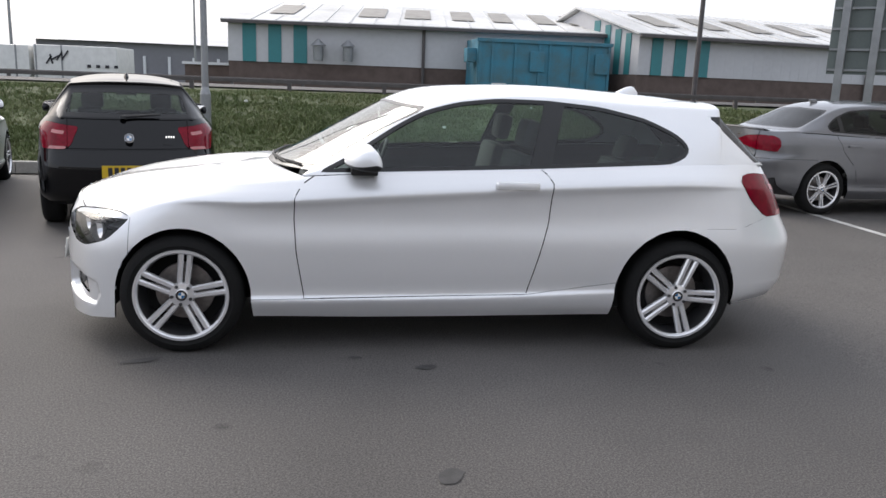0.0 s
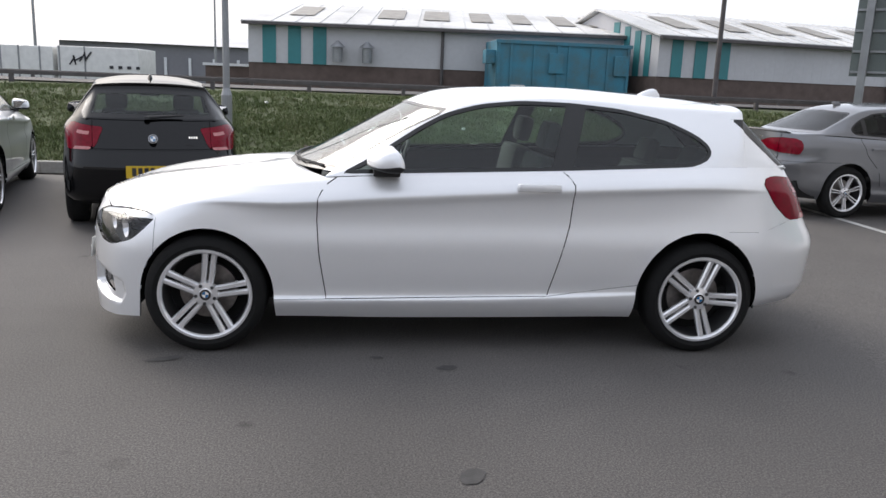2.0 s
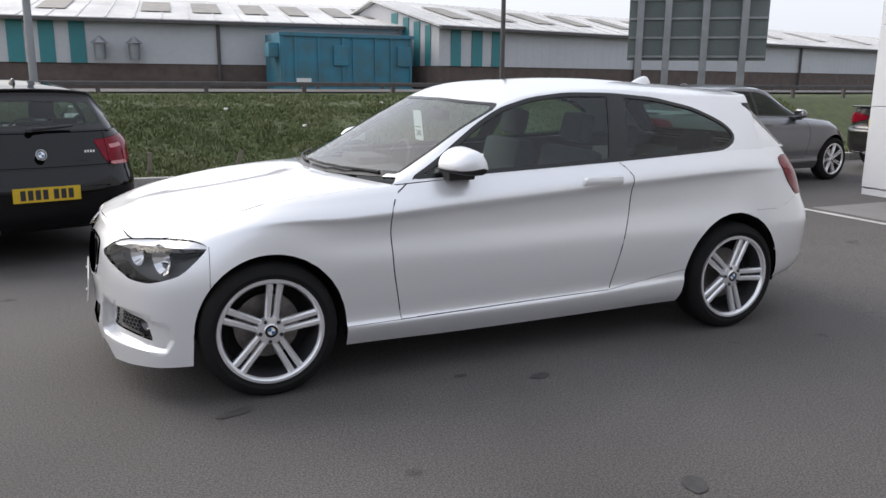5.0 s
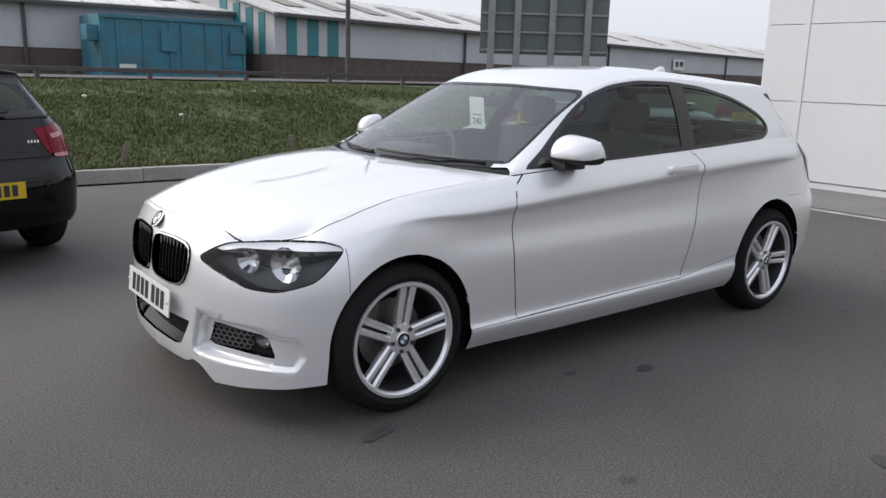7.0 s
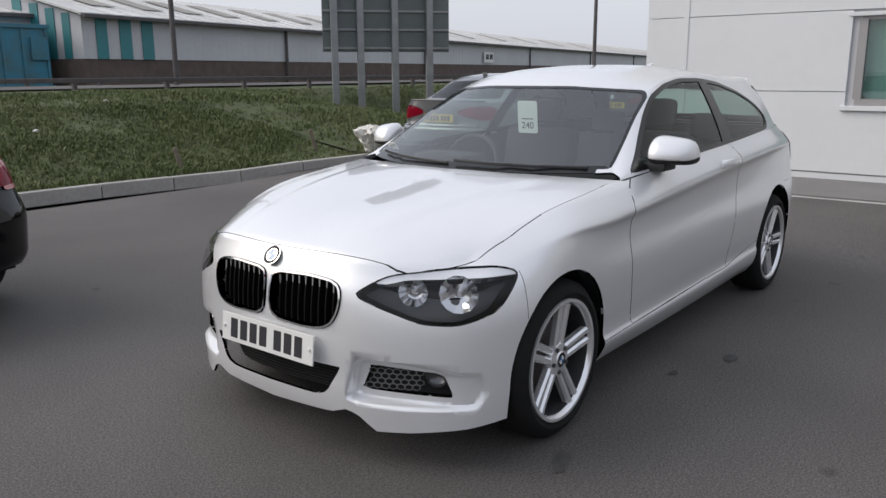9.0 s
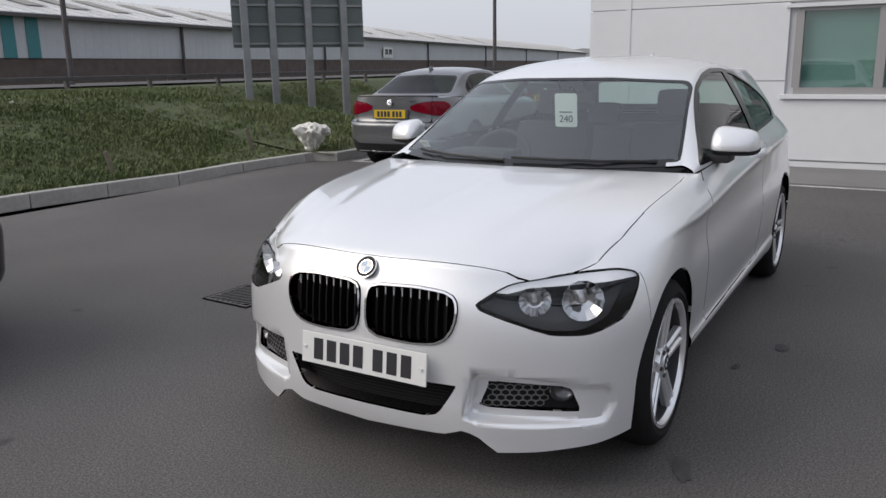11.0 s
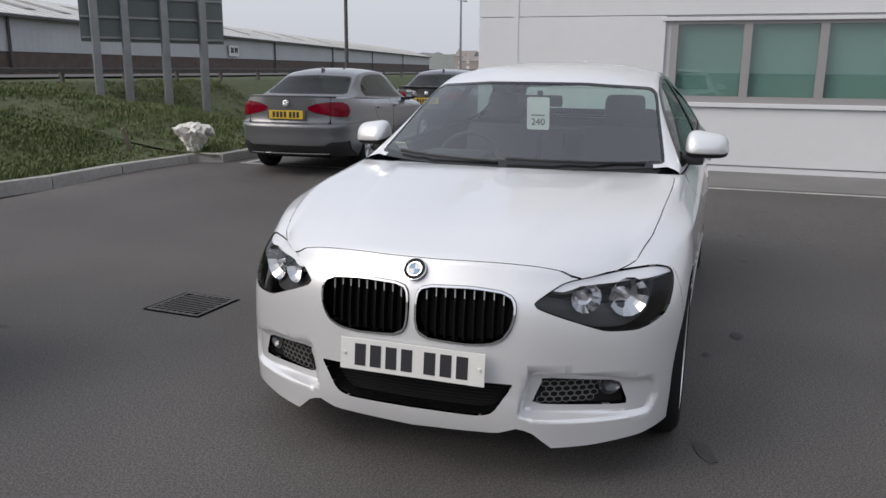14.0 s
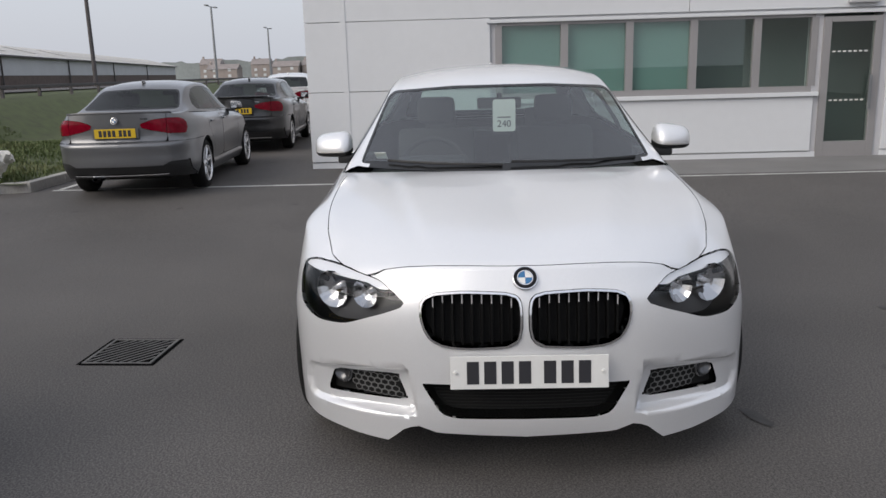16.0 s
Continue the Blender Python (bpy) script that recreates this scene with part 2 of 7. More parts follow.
# ---- showroom ----
WX, WY, WB = 6.4, 2.33, 0.17
showroom = thing("showroom", "white panel-clad car showroom with a strip window", "building", kind="structure")
WIN = (-4.47, -0.26, 1.04, 1.99)
DOOR = (-5.35, -4.58, 0.1, 1.96)
bm = boxes((WX + 0.03, WX + 0.25, WIN[1], WY - 0.03, 0, 7), (WX + 0.03, WX + 0.25, DOOR[0], WIN[1], WIN[3] + 0.02, 7), (WX + 0.03, WX + 0.25, DOOR[1], WIN[1], 0, WIN[2]),
           (WX + 0.03, WX + 0.25, DOOR[1], WIN[0], WIN[2], WIN[3] + 0.02), (WX + 0.03, WX + 0.25, -18, DOOR[0], 0, 7),
           (WX + 0.25, 30, WY - 0.25, WY - 0.03, 0, 7), (29.8, 30, -18, WY - 0.25, 0, 7), (WX + 0.25, 30, -18, -17.8, 0, 7))
part("wall", bm, CLAD_GREY, showroom)
part("roof", boxes((WX + 0.03, 30, -18, WY - 0.03, 7, 7.2)), CLAD_GREY, showroom)
for y0, y1, z0, z1 in ((1.8, WY, 0.2, 1.15), (1.8, WY, 1.15, 2.07), (1.8, WY, 2.07, 4.2), (1.8, WY, 4.2, 7.1),
                       (-0.17, 1.8, 1.15, 2.07), (-2.8, 1.8, 2.07, 4.2), (-2.8, 1.8, 4.2, 7.1),
                       (-5.45, -2.8, 2.07, 4.2), (-5.45, -2.8, 4.2, 7.1),
                       (-8.2, -5.45, 0.2, 1.15), (-8.2, -5.45, 1.15, 2.07), (-8.2, -5.45, 2.07, 4.2), (-8.2, -5.45, 4.2, 7.1),
                       (-18, -8.2, 0.2, 2.07), (-18, -8.2, 2.07, 7.1)):
    part("panel", boxes((WX - 0.005, WX + 0.03, y0 + 0.004, y1 - 0.004, z0 + 0.004, z1 - 0.004), bevel=0.004), CLAD_WHITE, showroom)
part("panel", boxes((WX - 0.005, WX + 0.03, -4.496, 1.796, 0.204, 0.926), (WX - 0.005, WX + 0.03, -0.166, 1.796, 0.926, 1.146)), CLAD_WHITE, showroom)
part("cover_strip", boxes((WX - 0.014, WX - 0.006, 1.765, 1.84, 0.2, 7.1), bevel=0.003), CLAD_WHITE, showroom, "pale cover strip over a panel joint")
part("plinth", boxes((WX + 0.01, WX + 0.03, DOOR[1], WY, 0.1, 0.185), (WX + 0.01, WX + 0.03, -18, DOOR[0] - 0.1, 0.1, 0.185), bevel=0.004), CLAD_WHITE, showroom, "white base strip with a dark gap above")
part("window_sill", boxes((WX - 0.05, WX + 0.03, -4.55, -0.12, 0.935, 0.99), bevel=0.006), CLAD_WHITE, showroom)
part("window_head", boxes((WX - 0.03, WX + 0.03, -5.4, -0.12, 2.0, 2.045), bevel=0.004), CLAD_WHITE, showroom)
FRAME_GREY = material("window_frame_grey", (0.33, 0.32, 0.32), 0.45, metal=0.3, var=0.06, scale=2)
PANE = glass_material("window_glass", (0.85, 0.93, 0.9))
BLIND = material("frosted_film", (0.2, 0.3, 0.29), 0.6, var=0.12, scale=1.0)
# the dimness of the room is put into this grey
DARK_ROOM = material("room_dimness_grey", (0.24, 0.26, 0.26), 0.8, var=0.1, scale=1)
window_1 = thing("window_1", "grey-framed strip window with frosted panes in a white wall", "window", kind="structure")
mull = [-0.28, -1.16, -2.03, -2.88, -3.72, -4.47]
bm = boxes((WX + 0.02, WX + 0.1, WIN[0], WIN[1], WIN[2] - 0.05, WIN[2] + 0.03), (WX + 0.02, WX + 0.1, WIN[0], WIN[1], WIN[3] - 0.03, WIN[3] + 0.02))
for k, y in enumerate(mull):
    w = 0.045 if k in (0, 5) else 0.05
    box(bm, WX + 0.016, WX + 0.1, y - w, y + w, WIN[2] + 0.03, WIN[3] - 0.03)
part("window_frame", bm, FRAME_GREY, window_1)
for k in range(5):
    part("pane", boxes((WX + 0.06, WX + 0.066, mull[k + 1] + 0.05, mull[k] - 0.05, WIN[2] + 0.03, WIN[3] - 0.03)), PANE, window_1).visible_shadow = False
    if k < 3:
        part("frosted_film", boxes((WX + 0.12, WX + 0.125, mull[k + 1] + 0.02, mull[k] - 0.02, WIN[2] - 0.05, WIN[3] + 0.02)), BLIND, window_1, "pale green frosted film")
# one flat sheet stands in for the dim room behind the panes
part("room_back", boxes((WX + 0.8, WX + 0.85, -5.6, 0.3, 0, 2.5)), DARK_ROOM, window_1, "grey sheet standing in for the dim room")
door_1 = thing("door_1", "grey-framed glazed entrance door with a pull handle", "door", kind="structure")
part("door_frame", boxes((WX, WX + 0.08, DOOR[0], DOOR[0] + 0.1, DOOR[2], DOOR[3]), (WX, WX + 0.08, DOOR[1] - 0.1, DOOR[1], DOOR[2], DOOR[3]), (WX, WX + 0.08, DOOR[0] + 0.1, DOOR[1] - 0.1, DOOR[3] - 0.07, DOOR[3]), (WX, WX + 0.08, DOOR[0] + 0.1, DOOR[1] - 0.1, DOOR[2], DOOR[2] + 0.22), bevel=0.004), FRAME_GREY, door_1)
part("pane", boxes((WX + 0.03, WX + 0.036, DOOR[0] + 0.1, DOOR[1] - 0.1, DOOR[2] + 0.22, DOOR[3] - 0.07)), PANE, door_1).visible_shadow = False
bm = boxes((WX - 0.06, WX - 0.035, -5.24, -5.2, 0.75, 1.2), (WX - 0.035, WX, -5.235, -5.205, 0.8, 0.83), (WX - 0.035, WX, -5.235, -5.205, 1.12, 1.15), bevel=0.004)
part("door_handle", bm, GALV, door_1, "steel pull handle")
bm = bmesh.new()
for z in (0.86, 1.5):
    for i in range(7):
        box(bm, WX + 0.024, WX + 0.029, -5.18 + i * 0.07, -5.14 + i * 0.07, z, z + 0.02)
part("safety_marking", bm, WHITE_PLASTIC, door_1, "row of small white safety dots")
wall_light = thing("wall_light", "small pale bulkhead light fixed above the door", "light fixture")
part("housing", boxes((WX - 0.09, WX - 0.006, -5.25, -4.85, 2.12, 2.24), bevel=0.02), CLAD_GREY, wall_light)

# raised footway and its edging
tagged(part("footway", boxes((4.95, WX + 0.03, -18, 1.75, 0.02, 0.117), bevel=0.003), PAVING), "grey concrete footway along the showroom wall", "pavement", kind="structure")

# ---- kerbs: one stone after another ----
kerb = thing("kerb", "pale concrete kerb stones along the grass bank", "kerb", kind="structure")


def kerb_stone_mesh(length):
    bm = bmesh.new()
    box(bm, 0.004, length - 0.004, 0, 0.125, -0.05, 0.12, bevel=0.012)
    me = bpy.data.meshes.new("kerb_stone")
    bm.to_mesh(me)
    bm.free()
    me.materials.append(CONCRETE)
    return me


stone_me = kerb_stone_mesh(0.91)


def kerb_run(a, b):
    a, b = Vector(a), Vector(b)
    n = max(1, round((b - a).length / 0.91 + 0.2))
    ang = math.atan2((b - a).y, (b - a).x)
    for i in range(n):
        p = a.lerp(b, i / n)
        o = new("kerb_stone", stone_me)
        o.parent = kerb
        q = a.lerp(b, (i + 1) / n)
        pitch = math.atan2(ground_z(p.x) - ground_z(q.x), (b - a).length / n)
        o.matrix_local = Matrix.Translation((p.x, p.y, ground_z(p.x) + random.uniform(-0.003, 0.003))) @ Euler((0, 0, ang)).to_matrix().to_4x4() @ Euler((0, pitch, 0)).to_matrix().to_4x4() @ Matrix.Diagonal(((b - a).length / n / 0.91, 1, 1, 1))


corners = [(x, kerb_y(x)) for x in (-14.0, -5.0, -1.0, 0.9, 1.8, 2.7, 3.6, 4.5)] + [(4.63, 5.76)]
for a, b in zip(corners, corners[1:]):
    kerb_run(a, b)
kerb_run((4.6, 5.84), (4.72, 5.46))
kerb_run((4.72, BAY_KERB_Y), (17, BAY_KERB_Y))

# unseen plain wall added behind the camera; closes the yard and darkens car reflections
tagged(part("wall_south", boxes((-30, 6.3, -16.4, -16.0, 0, 5.0)), CLAD_SHADE), "unseen plain grey wall added to darken reflections in the cars", "wall", kind="structure")

# ---- sign board ----
board = thing("road_sign", "back of a large road sign on four grey posts", "road sign")
B0, B1 = Vector((11.72, 14.23)), Vector((14.55, 12.02))
bd = (B1 - B0).normalized()
ang = math.atan2(bd.y, bd.x)
bm_m = Matrix.Translation((B0.x, B0.y, 0)) @ Euler((0, 0, ang)).to_matrix().to_4x4()
L = (B1 - B0).length
o = part("panel", boxes((0, L, 0.0, 0.02, 1.96, 6.0)), SIGN_BACK, board, "grey-green aluminium sign panel")
o.matrix_local = bm_m
for i in range(8):
    z = 2.03 + 0.5 * i
    o = part("rail", boxes((0.02, L - 0.02, -0.05, 0.0, z, z + 0.06), bevel=0.008), GALV, board)
    o.matrix_local = bm_m
for f in (0.085, 0.285, 0.555, 0.83):
    u = f * L
    p = B0 + bd * u
    o = part("post", boxes((u - 0.09, u + 0.09, -0.26, -0.05, bank_z(p.x, p.y) - 0.3, 6.1), bevel=0.008), GALV, board, "galvanised steel post")
    o.matrix_local = bm_m

# ---- guard rails ----
def guard_rail(y, z, label, xs, top):
    g = thing("guard_rail", label, "guard rail", None, "guard rails along the road")
    bm = boxes((xs[0], xs[1], y - 0.03, y + 0.03, z + top - 0.1, z + top), bevel=0.01)
    part("beam", bm, DARK_STEEL, g)
    n = int((xs[1] - xs[0]) / 2.4)
    me = None
    for i in range(n + 1):
        x = xs[0] + 2.4 * i
        if me is None:
            o = part("post", boxes((-0.05, 0.05, -0.05, 0.05, -0.3, top - 0.1), bevel=0.008), DARK_STEEL, g)
            me = o.data
        else:
            o = new("post", me)
            o.parent = g
        o.location = (x, y + 0.02, z)
    return g


guard_rail(15.8, 1.0, "weathered steel guard rail along the near road edge", (-45, 75), 0.3)
guard_rail(23.4, 0.95, "weathered steel guard rail along the far road edge", (-45, 75), 0.32)

# ---- lamp posts ----
def lamp_post(x, y, z, h, r0, r1, label, head=False, base=0.0, mat=None):
    g = thing("street_lamp", label, "street lamp", pose(x, y, z), "lamp posts along the road")
    bm = bmesh.new()
    tube(bm, (0, 0, base), (0, 0, h), r0, r1, 14)
    part("pole", bm, mat or GALV, g)
    if base:
        bm = bmesh.new()
        tube(bm, (0, 0, -0.3), (0, 0, base - 0.12), r0 * 1.55, None, 14)
        tube(bm, (0, 0, base - 0.12), (0, 0, base), r0 * 1.55, r0, 14)
        part("base_sleeve", bm, GALV, g)
    if head:
        bm = boxes((-1.1, 1.1, -0.03, 0.03, h - 0.02, h + 0.04), (-1.5, -0.9, -0.12, 0.12, h, h + 0.1), (0.9, 1.5, -0.12, 0.12, h, h + 0.1), bevel=0.01)
        part("lamp_head", bm, GALV, g)
    return g


lamp_post(-2.7, 8.5, 0.3, 7.0, 0.055, 0.045, "grey steel lamp post on the grass bank", base=0.9)
lamp_post(11.02, 20.25, 0.98, 9.0, 0.085, 0.06, "dark steel lamp post beside the road", mat=DARK_STEEL)
lamp_post(41.5, 21.5, 1.0, 11.0, 0.12, 0.09, "tall dark steel lamp post beside the road", mat=DARK_STEEL)
lamp_post(66, 22, 1.0, 6.3, 0.12, 0.08, "distant twin-headed street lamp", head=True)
lamp_post(88, 22.5, 1.0, 5.6, 0.12, 0.08, "distant twin-headed street lamp", head=True)
lamp_post(-17.5, 40, 0.8, 9.0, 0.08, 0.06, "thin distant lamp post behind the trailers")
lamp_post(-9.6, 48, 0.8, 9.0, 0.07, 0.05, "thin distant lamp post behind the hall")

# ---- warehouses ----
def warehouse(name, m, x1, yr, ze, zr, zb, label, stripes, pipes, lights, gable):
    """A clad shed; its front runs along local x from the corner at m."""
    g = thing(name, label, "warehouse", m)
    x0, y0, y1 = 0.0, 0.0, 2 * yr
    z0 = -0.4
    part("brick_base", boxes((x0, x1, y0, y0 + 0.3, z0, zb), (x0, x0 + 0.3, y0 + 0.3, y1, z0, zb), (x1 - 0.3, x1, y0 + 0.3, y1, z0, zb)), BRICK, g, "dark brown brick base wall")
    bm = boxes((x0, x1, y0 - 0.04, y0 + 0.1, zb, ze))
    # vertical ribs of the cladding
    n = int((x1 - x0) / 0.5)
    for i in range(n):
        x = x0 + 0.25 + 0.5 * i
        if x < x1 - 0.1:
            box(bm, x, x + 0.05, y0 - 0.045, y0 - 0.04, zb, ze)
    part("cladding", bm, CLAD_GREY, g, "pale grey ribbed metal cladding")
    for x in (x0, x1 - 0.12):
        bm = bmesh.new()
        pts = [(y0 + 0.1, zb), (y1, zb), (y1, ze), (yr, zr), (y0 + 0.1, ze)]
        a = [bm.verts.new((x, y, z)) for y, z in pts]
        b = [bm.verts.new((x + 0.12, y, z)) for y, z in pts]
        bm.faces.new(a)
        bm.faces.new(list(reversed(b)))
        for i in range(5):
            j = (i + 1) % 5
            bm.faces.new((a[j], a[i], b[i], b[j]))
        bmesh.ops.recalc_face_normals(bm, faces=bm.faces)
        part("gable", bm, CLAD_GREY, g)
    for a, b in stripes:
        part("stripe", boxes((a, b, y0 - 0.075, y0 - 0.056, zb, ze - 0.05)), CLAD_TEAL, g, "teal cladding stripe")
    for a, b in gable:
        part("stripe", boxes((x0 - 0.03, x0 - 0.005, a, b, zb, ze + (zr - ze) * (a - y0) / (yr - y0) - 0.05)), CLAD_TEAL, g, "teal cladding stripe")
    bm = bmesh.new()
    for ya, za, yb, zb2 in ((y0 - 0.35, ze - 0.02, yr, zr + 0.08), (y1 + 0.3, ze, yr, zr + 0.08)):
        vs = [bm.verts.new(p) for p in ((x0 - 0.25, ya, za), (x1 + 0.1, ya, za), (x1 + 0.1, yb, zb2), (x0 - 0.25, yb, zb2))]
        vt = [bm.verts.new(v.co + Vector((0, 0, 0.08))) for v in vs]
        bm.faces.new(vs)
        bm.faces.new(list(reversed(vt)))
        for i in range(4):
            j = (i + 1) % 4
            bm.faces.new((vs[j], vs[i], vt[i], vt[j]))
    # raised seams of the roof sheets
    seam = None
    n = int((x1 - x0) / 1.0)
    sl = (zr + 0.08 - ze + 0.02) / (yr - y0 + 0.35)
    for i in range(1, n):
        x = x0 + i * (x1 - x0) / n
        if seam is None:
            sb = bmesh.new()
            for v in box(sb, 0, 0.06, 0, yr - y0 + 0.35, 0.08, 0.11):
                v.co = Vector((v.co.x, y0 - 0.35 + v.co.y, ze - 0.02 + v.co.y * sl + v.co.z))
            seam = bpy.data.meshes.new("roof_seam")
            sb.to_mesh(seam)
            sb.free()
            seam.materials.append(ROOF)
        so = new("roof_seam", seam)
        so.parent, so.location.x = g, x
    bmesh.ops.recalc_face_normals(bm, faces=bm.faces)
    part("roof", bm, ROOF, g, "weathered pale corrugated roof")
    part("gutter", boxes((x0 - 0.2, x1 + 0.1, y0 - 0.5, y0 - 0.36, ze - 0.12, ze + 0.02), bevel=0.02), DARK_STEEL, g)
    for x, w in lights:
        bm = bmesh.new()
        vs = box(bm, x, x + w, (yr - y0) * 0.3, (yr - y0) * 0.8, 0.12, 0.135)
        for v in vs:
            v.co = Vector((v.co.x, y0 - 0.35 + v.co.y, ze - 0.02 + v.co.y * sl + v.co.z))
        part("roof_light", bm, ROOFLIGHT, g, "dirty translucent roof light")
    for x in pipes:
        bm = bmesh.new()
        tube(bm, (x, y0 - 0.14, z0), (x, y0 - 0.14, ze - 0.1), 0.07, None, 10)
        part("downpipe", bm, DARK_STEEL, g)
    return g


WH1, WH2 = pose(-5.3, 31.0, 0, 0, 0, -5.5), pose(11.4, 26.6, 0, 0, 0, 12.1)
warehouse("warehouse", WH1, 16.6, 8.0, 3.6, 4.95, 1.92, "grey metal warehouse with teal stripes and a pale roof",
          [(0.62, 1.2), (1.72, 2.28), (2.8, 3.38)], (8.4,), [(1.4, 1.1), (5.4, 1.2), (7.5, 1.2), (9.7, 1.0), (11.6, 0.9), (13.6, 0.9), (15.2, 0.9)], [])
warehouse("warehouse", WH2, 144.0, 5.0, 3.52, 4.76, 1.95, "long grey metal warehouse with teal stripes and a dark brick base",
          [(0.6, 1.12), (1.7, 2.28), (2.8, 3.4)], (12.05, 27.1, 47.5, 67, 88, 112), [(x, 1.1) for x in (1.6, 4.2, 6.6, 9.2, 12.2, 15, 18, 22, 26, 31, 37, 44, 52, 60, 70)], [(0.55, 0.95), (1.35, 1.8), (2.2, 2.65), (3.1, 3.6)])
for x in (3.91, 5.17):
    v = thing("wall_vent", "grey metal extractor cowl on the warehouse wall", "vent", WH1, "extractor cowls on the wall")
    bm = bmesh.new()
    tube(bm, (x, -0.45, 2.05), (x, -0.45, 2.65), 0.2, 0.22, 14)
    part("duct", bm, GALV, v)
    bm = bmesh.new()
    tube(bm, (x, -0.45, 2.68), (x, -0.45, 2.95), 0.34, 0.04, 14)
    part("cap", bm, GALV, v)
    part("bracket", boxes((x - 0.05, x + 0.05, -0.4, -0.07, 2.2, 2.6)), DARK_STEEL, v)
plate = thing("wall_sign", "white company sign with dark letter shapes", "sign", WH2 @ Matrix.Translation((-5.45, -31.0, 0)))
part("panel", boxes((42.4, 44.3, 30.8, 30.86, 2.12, 2.9)), WHITE_PLASTIC, plate)
INK = material("black_ink", (0.02, 0.02, 0.025), 0.6)
for x in (42.75, 43.5, 43.9):
    part("letter_stroke", boxes((x, x + 0.14, 30.77, 30.795, 2.35, 2.75)), INK, plate)
for x, a in ((43.1, 35), (43.12, 145), (43.68, 28), (43.86, -28)):
    bm = bmesh.new()
    box(bm, -0.06, 0.06, 30.77, 30.795, -0.2, 0.2, m=Matrix.Translation((x, 0, 2.55)) @ Euler((0, radians(a), 0)).to_matrix().to_4x4())
    part("letter_stroke", bm, INK, plate)

# ---- skip container ----
cont = thing("skip_container", "rusty blue steel container with ribs and hatches", "container", pose(4.95, 27.2, 0.55, 0, 0, 2))
CL, CW, CH = 5.6, 2.4, 2.58
part("body", boxes((0, CL, 0, CW, 0, CH), bevel=0.02), BLUE, cont)
for x in (0.04, 0.55, 1.5, 2.5, 2.95, 3.9, 4.6, 5.46):
    part("rib", boxes((x, x + 0.1, -0.06, 0.0, 0.45, CH - 0.12), bevel=0.01), BLUE, cont)
part("rim", boxes((-0.05, CL + 0.05, -0.08, 0, CH - 0.12, CH + 0.02), (-0.05, CL + 0.05, -0.08, 0, 0.36, 0.46), bevel=0.01), BLUE, cont)
for x in (2.15, 4.9):
    part("hatch", boxes((x, x + 0.6, -0.11, -0.05, 1.35, 2.15), bevel=0.015), BLUE, cont, "square hatch cover")
part("label_plate", boxes((0.6, 1.2, -0.07, -0.05, 0.55, 0.85)), WHITE_PLASTIC, cont, "pale faded label plate")
part("end_box", boxes((-0.4, 0, 0.2, 0.9, 1.65, 2.2), bevel=0.02), BLUE, cont, "blue bracket box on the end")

# ---- trailers and hall beyond the road ----
def trailer(x0, x1, y, z0, z1, label, rails):
    g = thing("lorry_trailer", label, "trailer", None, "lorry trailers beyond the road")
    part("body", boxes((x0, x1, y, y + 2.4, z0, z1), bevel=0.03), WHITE_PLASTIC, g)
    for x in rails:
        part("side_post", boxes((x, x + 0.05, y - 0.02, y, z0, z1)), GALV, g)
    part("chassis", boxes((x0 + 0.2, x1 - 0.2, y + 0.2, y + 2.2, z0 - 0.18, z0)), DARK_STEEL, g)
    for x in (x0 + 0.5, x1 - 0.6):
        bm = bmesh.new()
        tube(bm, (x, y + 0.1, z0 - 0.3), (x, y + 0.4, z0 - 0.3), 0.3, None, 16)
        part("wheel", bm, RUBBER, g)
    return g


RUBBER = material("tyre_rubber", (0.011, 0.011, 0.011), 0.85, spec=0.25, var=0.2, scale=20, bump=0.15, bump_scale=80)
t1 = trailer(-11.0, -8.25, 24.6, 0.9, 2.12, "white lorry trailer with dark lettering marks", (-10.95, -10.1))
for x, a in ((-10.5, 35), (-10.42, -12), (-10.3, 60), (-10.16, 35), (-10.06, -5), (-9.94, 35)):
    bm = bmesh.new()
    box(bm, -0.025, 0.025, 24.57, 24.59, -0.16, 0.16, m=Matrix.Translation((x, 0, 1.62 + (x + 10.5) * 0.35)) @ Euler((0, radians(a), 0)).to_matrix().to_4x4())
    part("letter_stroke", bm, INK, t1, "dark slanted letter stroke")
for k in range(4):
    part("text_bar", boxes((-9.25 + 0.3 * k, -9.12 + 0.3 * k, 24.57, 24.59, 1.4, 1.5)), INK, t1)
trailer(-13.4, -11.15, 24.6, 0.85, 2.08, "grubby white lorry trailer with side posts", (-12.9, -12.3, -11.6))
HALL = material("hall_cladding", (0.2, 0.2, 0.22), 0.7, var=0.15, scale=0.3)
hall = thing("distant_hall", "long low grey industrial hall", "warehouse")
part("wall", boxes((-24, -6.5, 62, 80, -0.5, 3.4)), HALL, hall)
bm = sheet([-25 + i for i in range(20)], [61.5, 70, 81], lambda x, y: 3.4 + (0 if y < 62 else 1) * (0.75 * max(0, 1 - ((x + 12) / 13) ** 2) + (0.25 if y < 75 else 0)))
part("roof", bm, CLAD_GREY, hall)
for i in range(5):
    part("pier", boxes((-16 + i * 1.9, -15.8 + i * 1.9, 61.85, 62, 0, 2.4)), CLAD_WHITE, hall)
shed = thing("brick_shed", "low dark brick wall with a white coping", "outbuilding")
part("wall", boxes((-7.6, -5.25, 33.5, 36, -0.4, 1.72)), BRICK, shed)
part("coping", boxes((-7.7, -5.25, 33.4, 36.05, 1.72, 1.84)), CLAD_WHITE, shed)
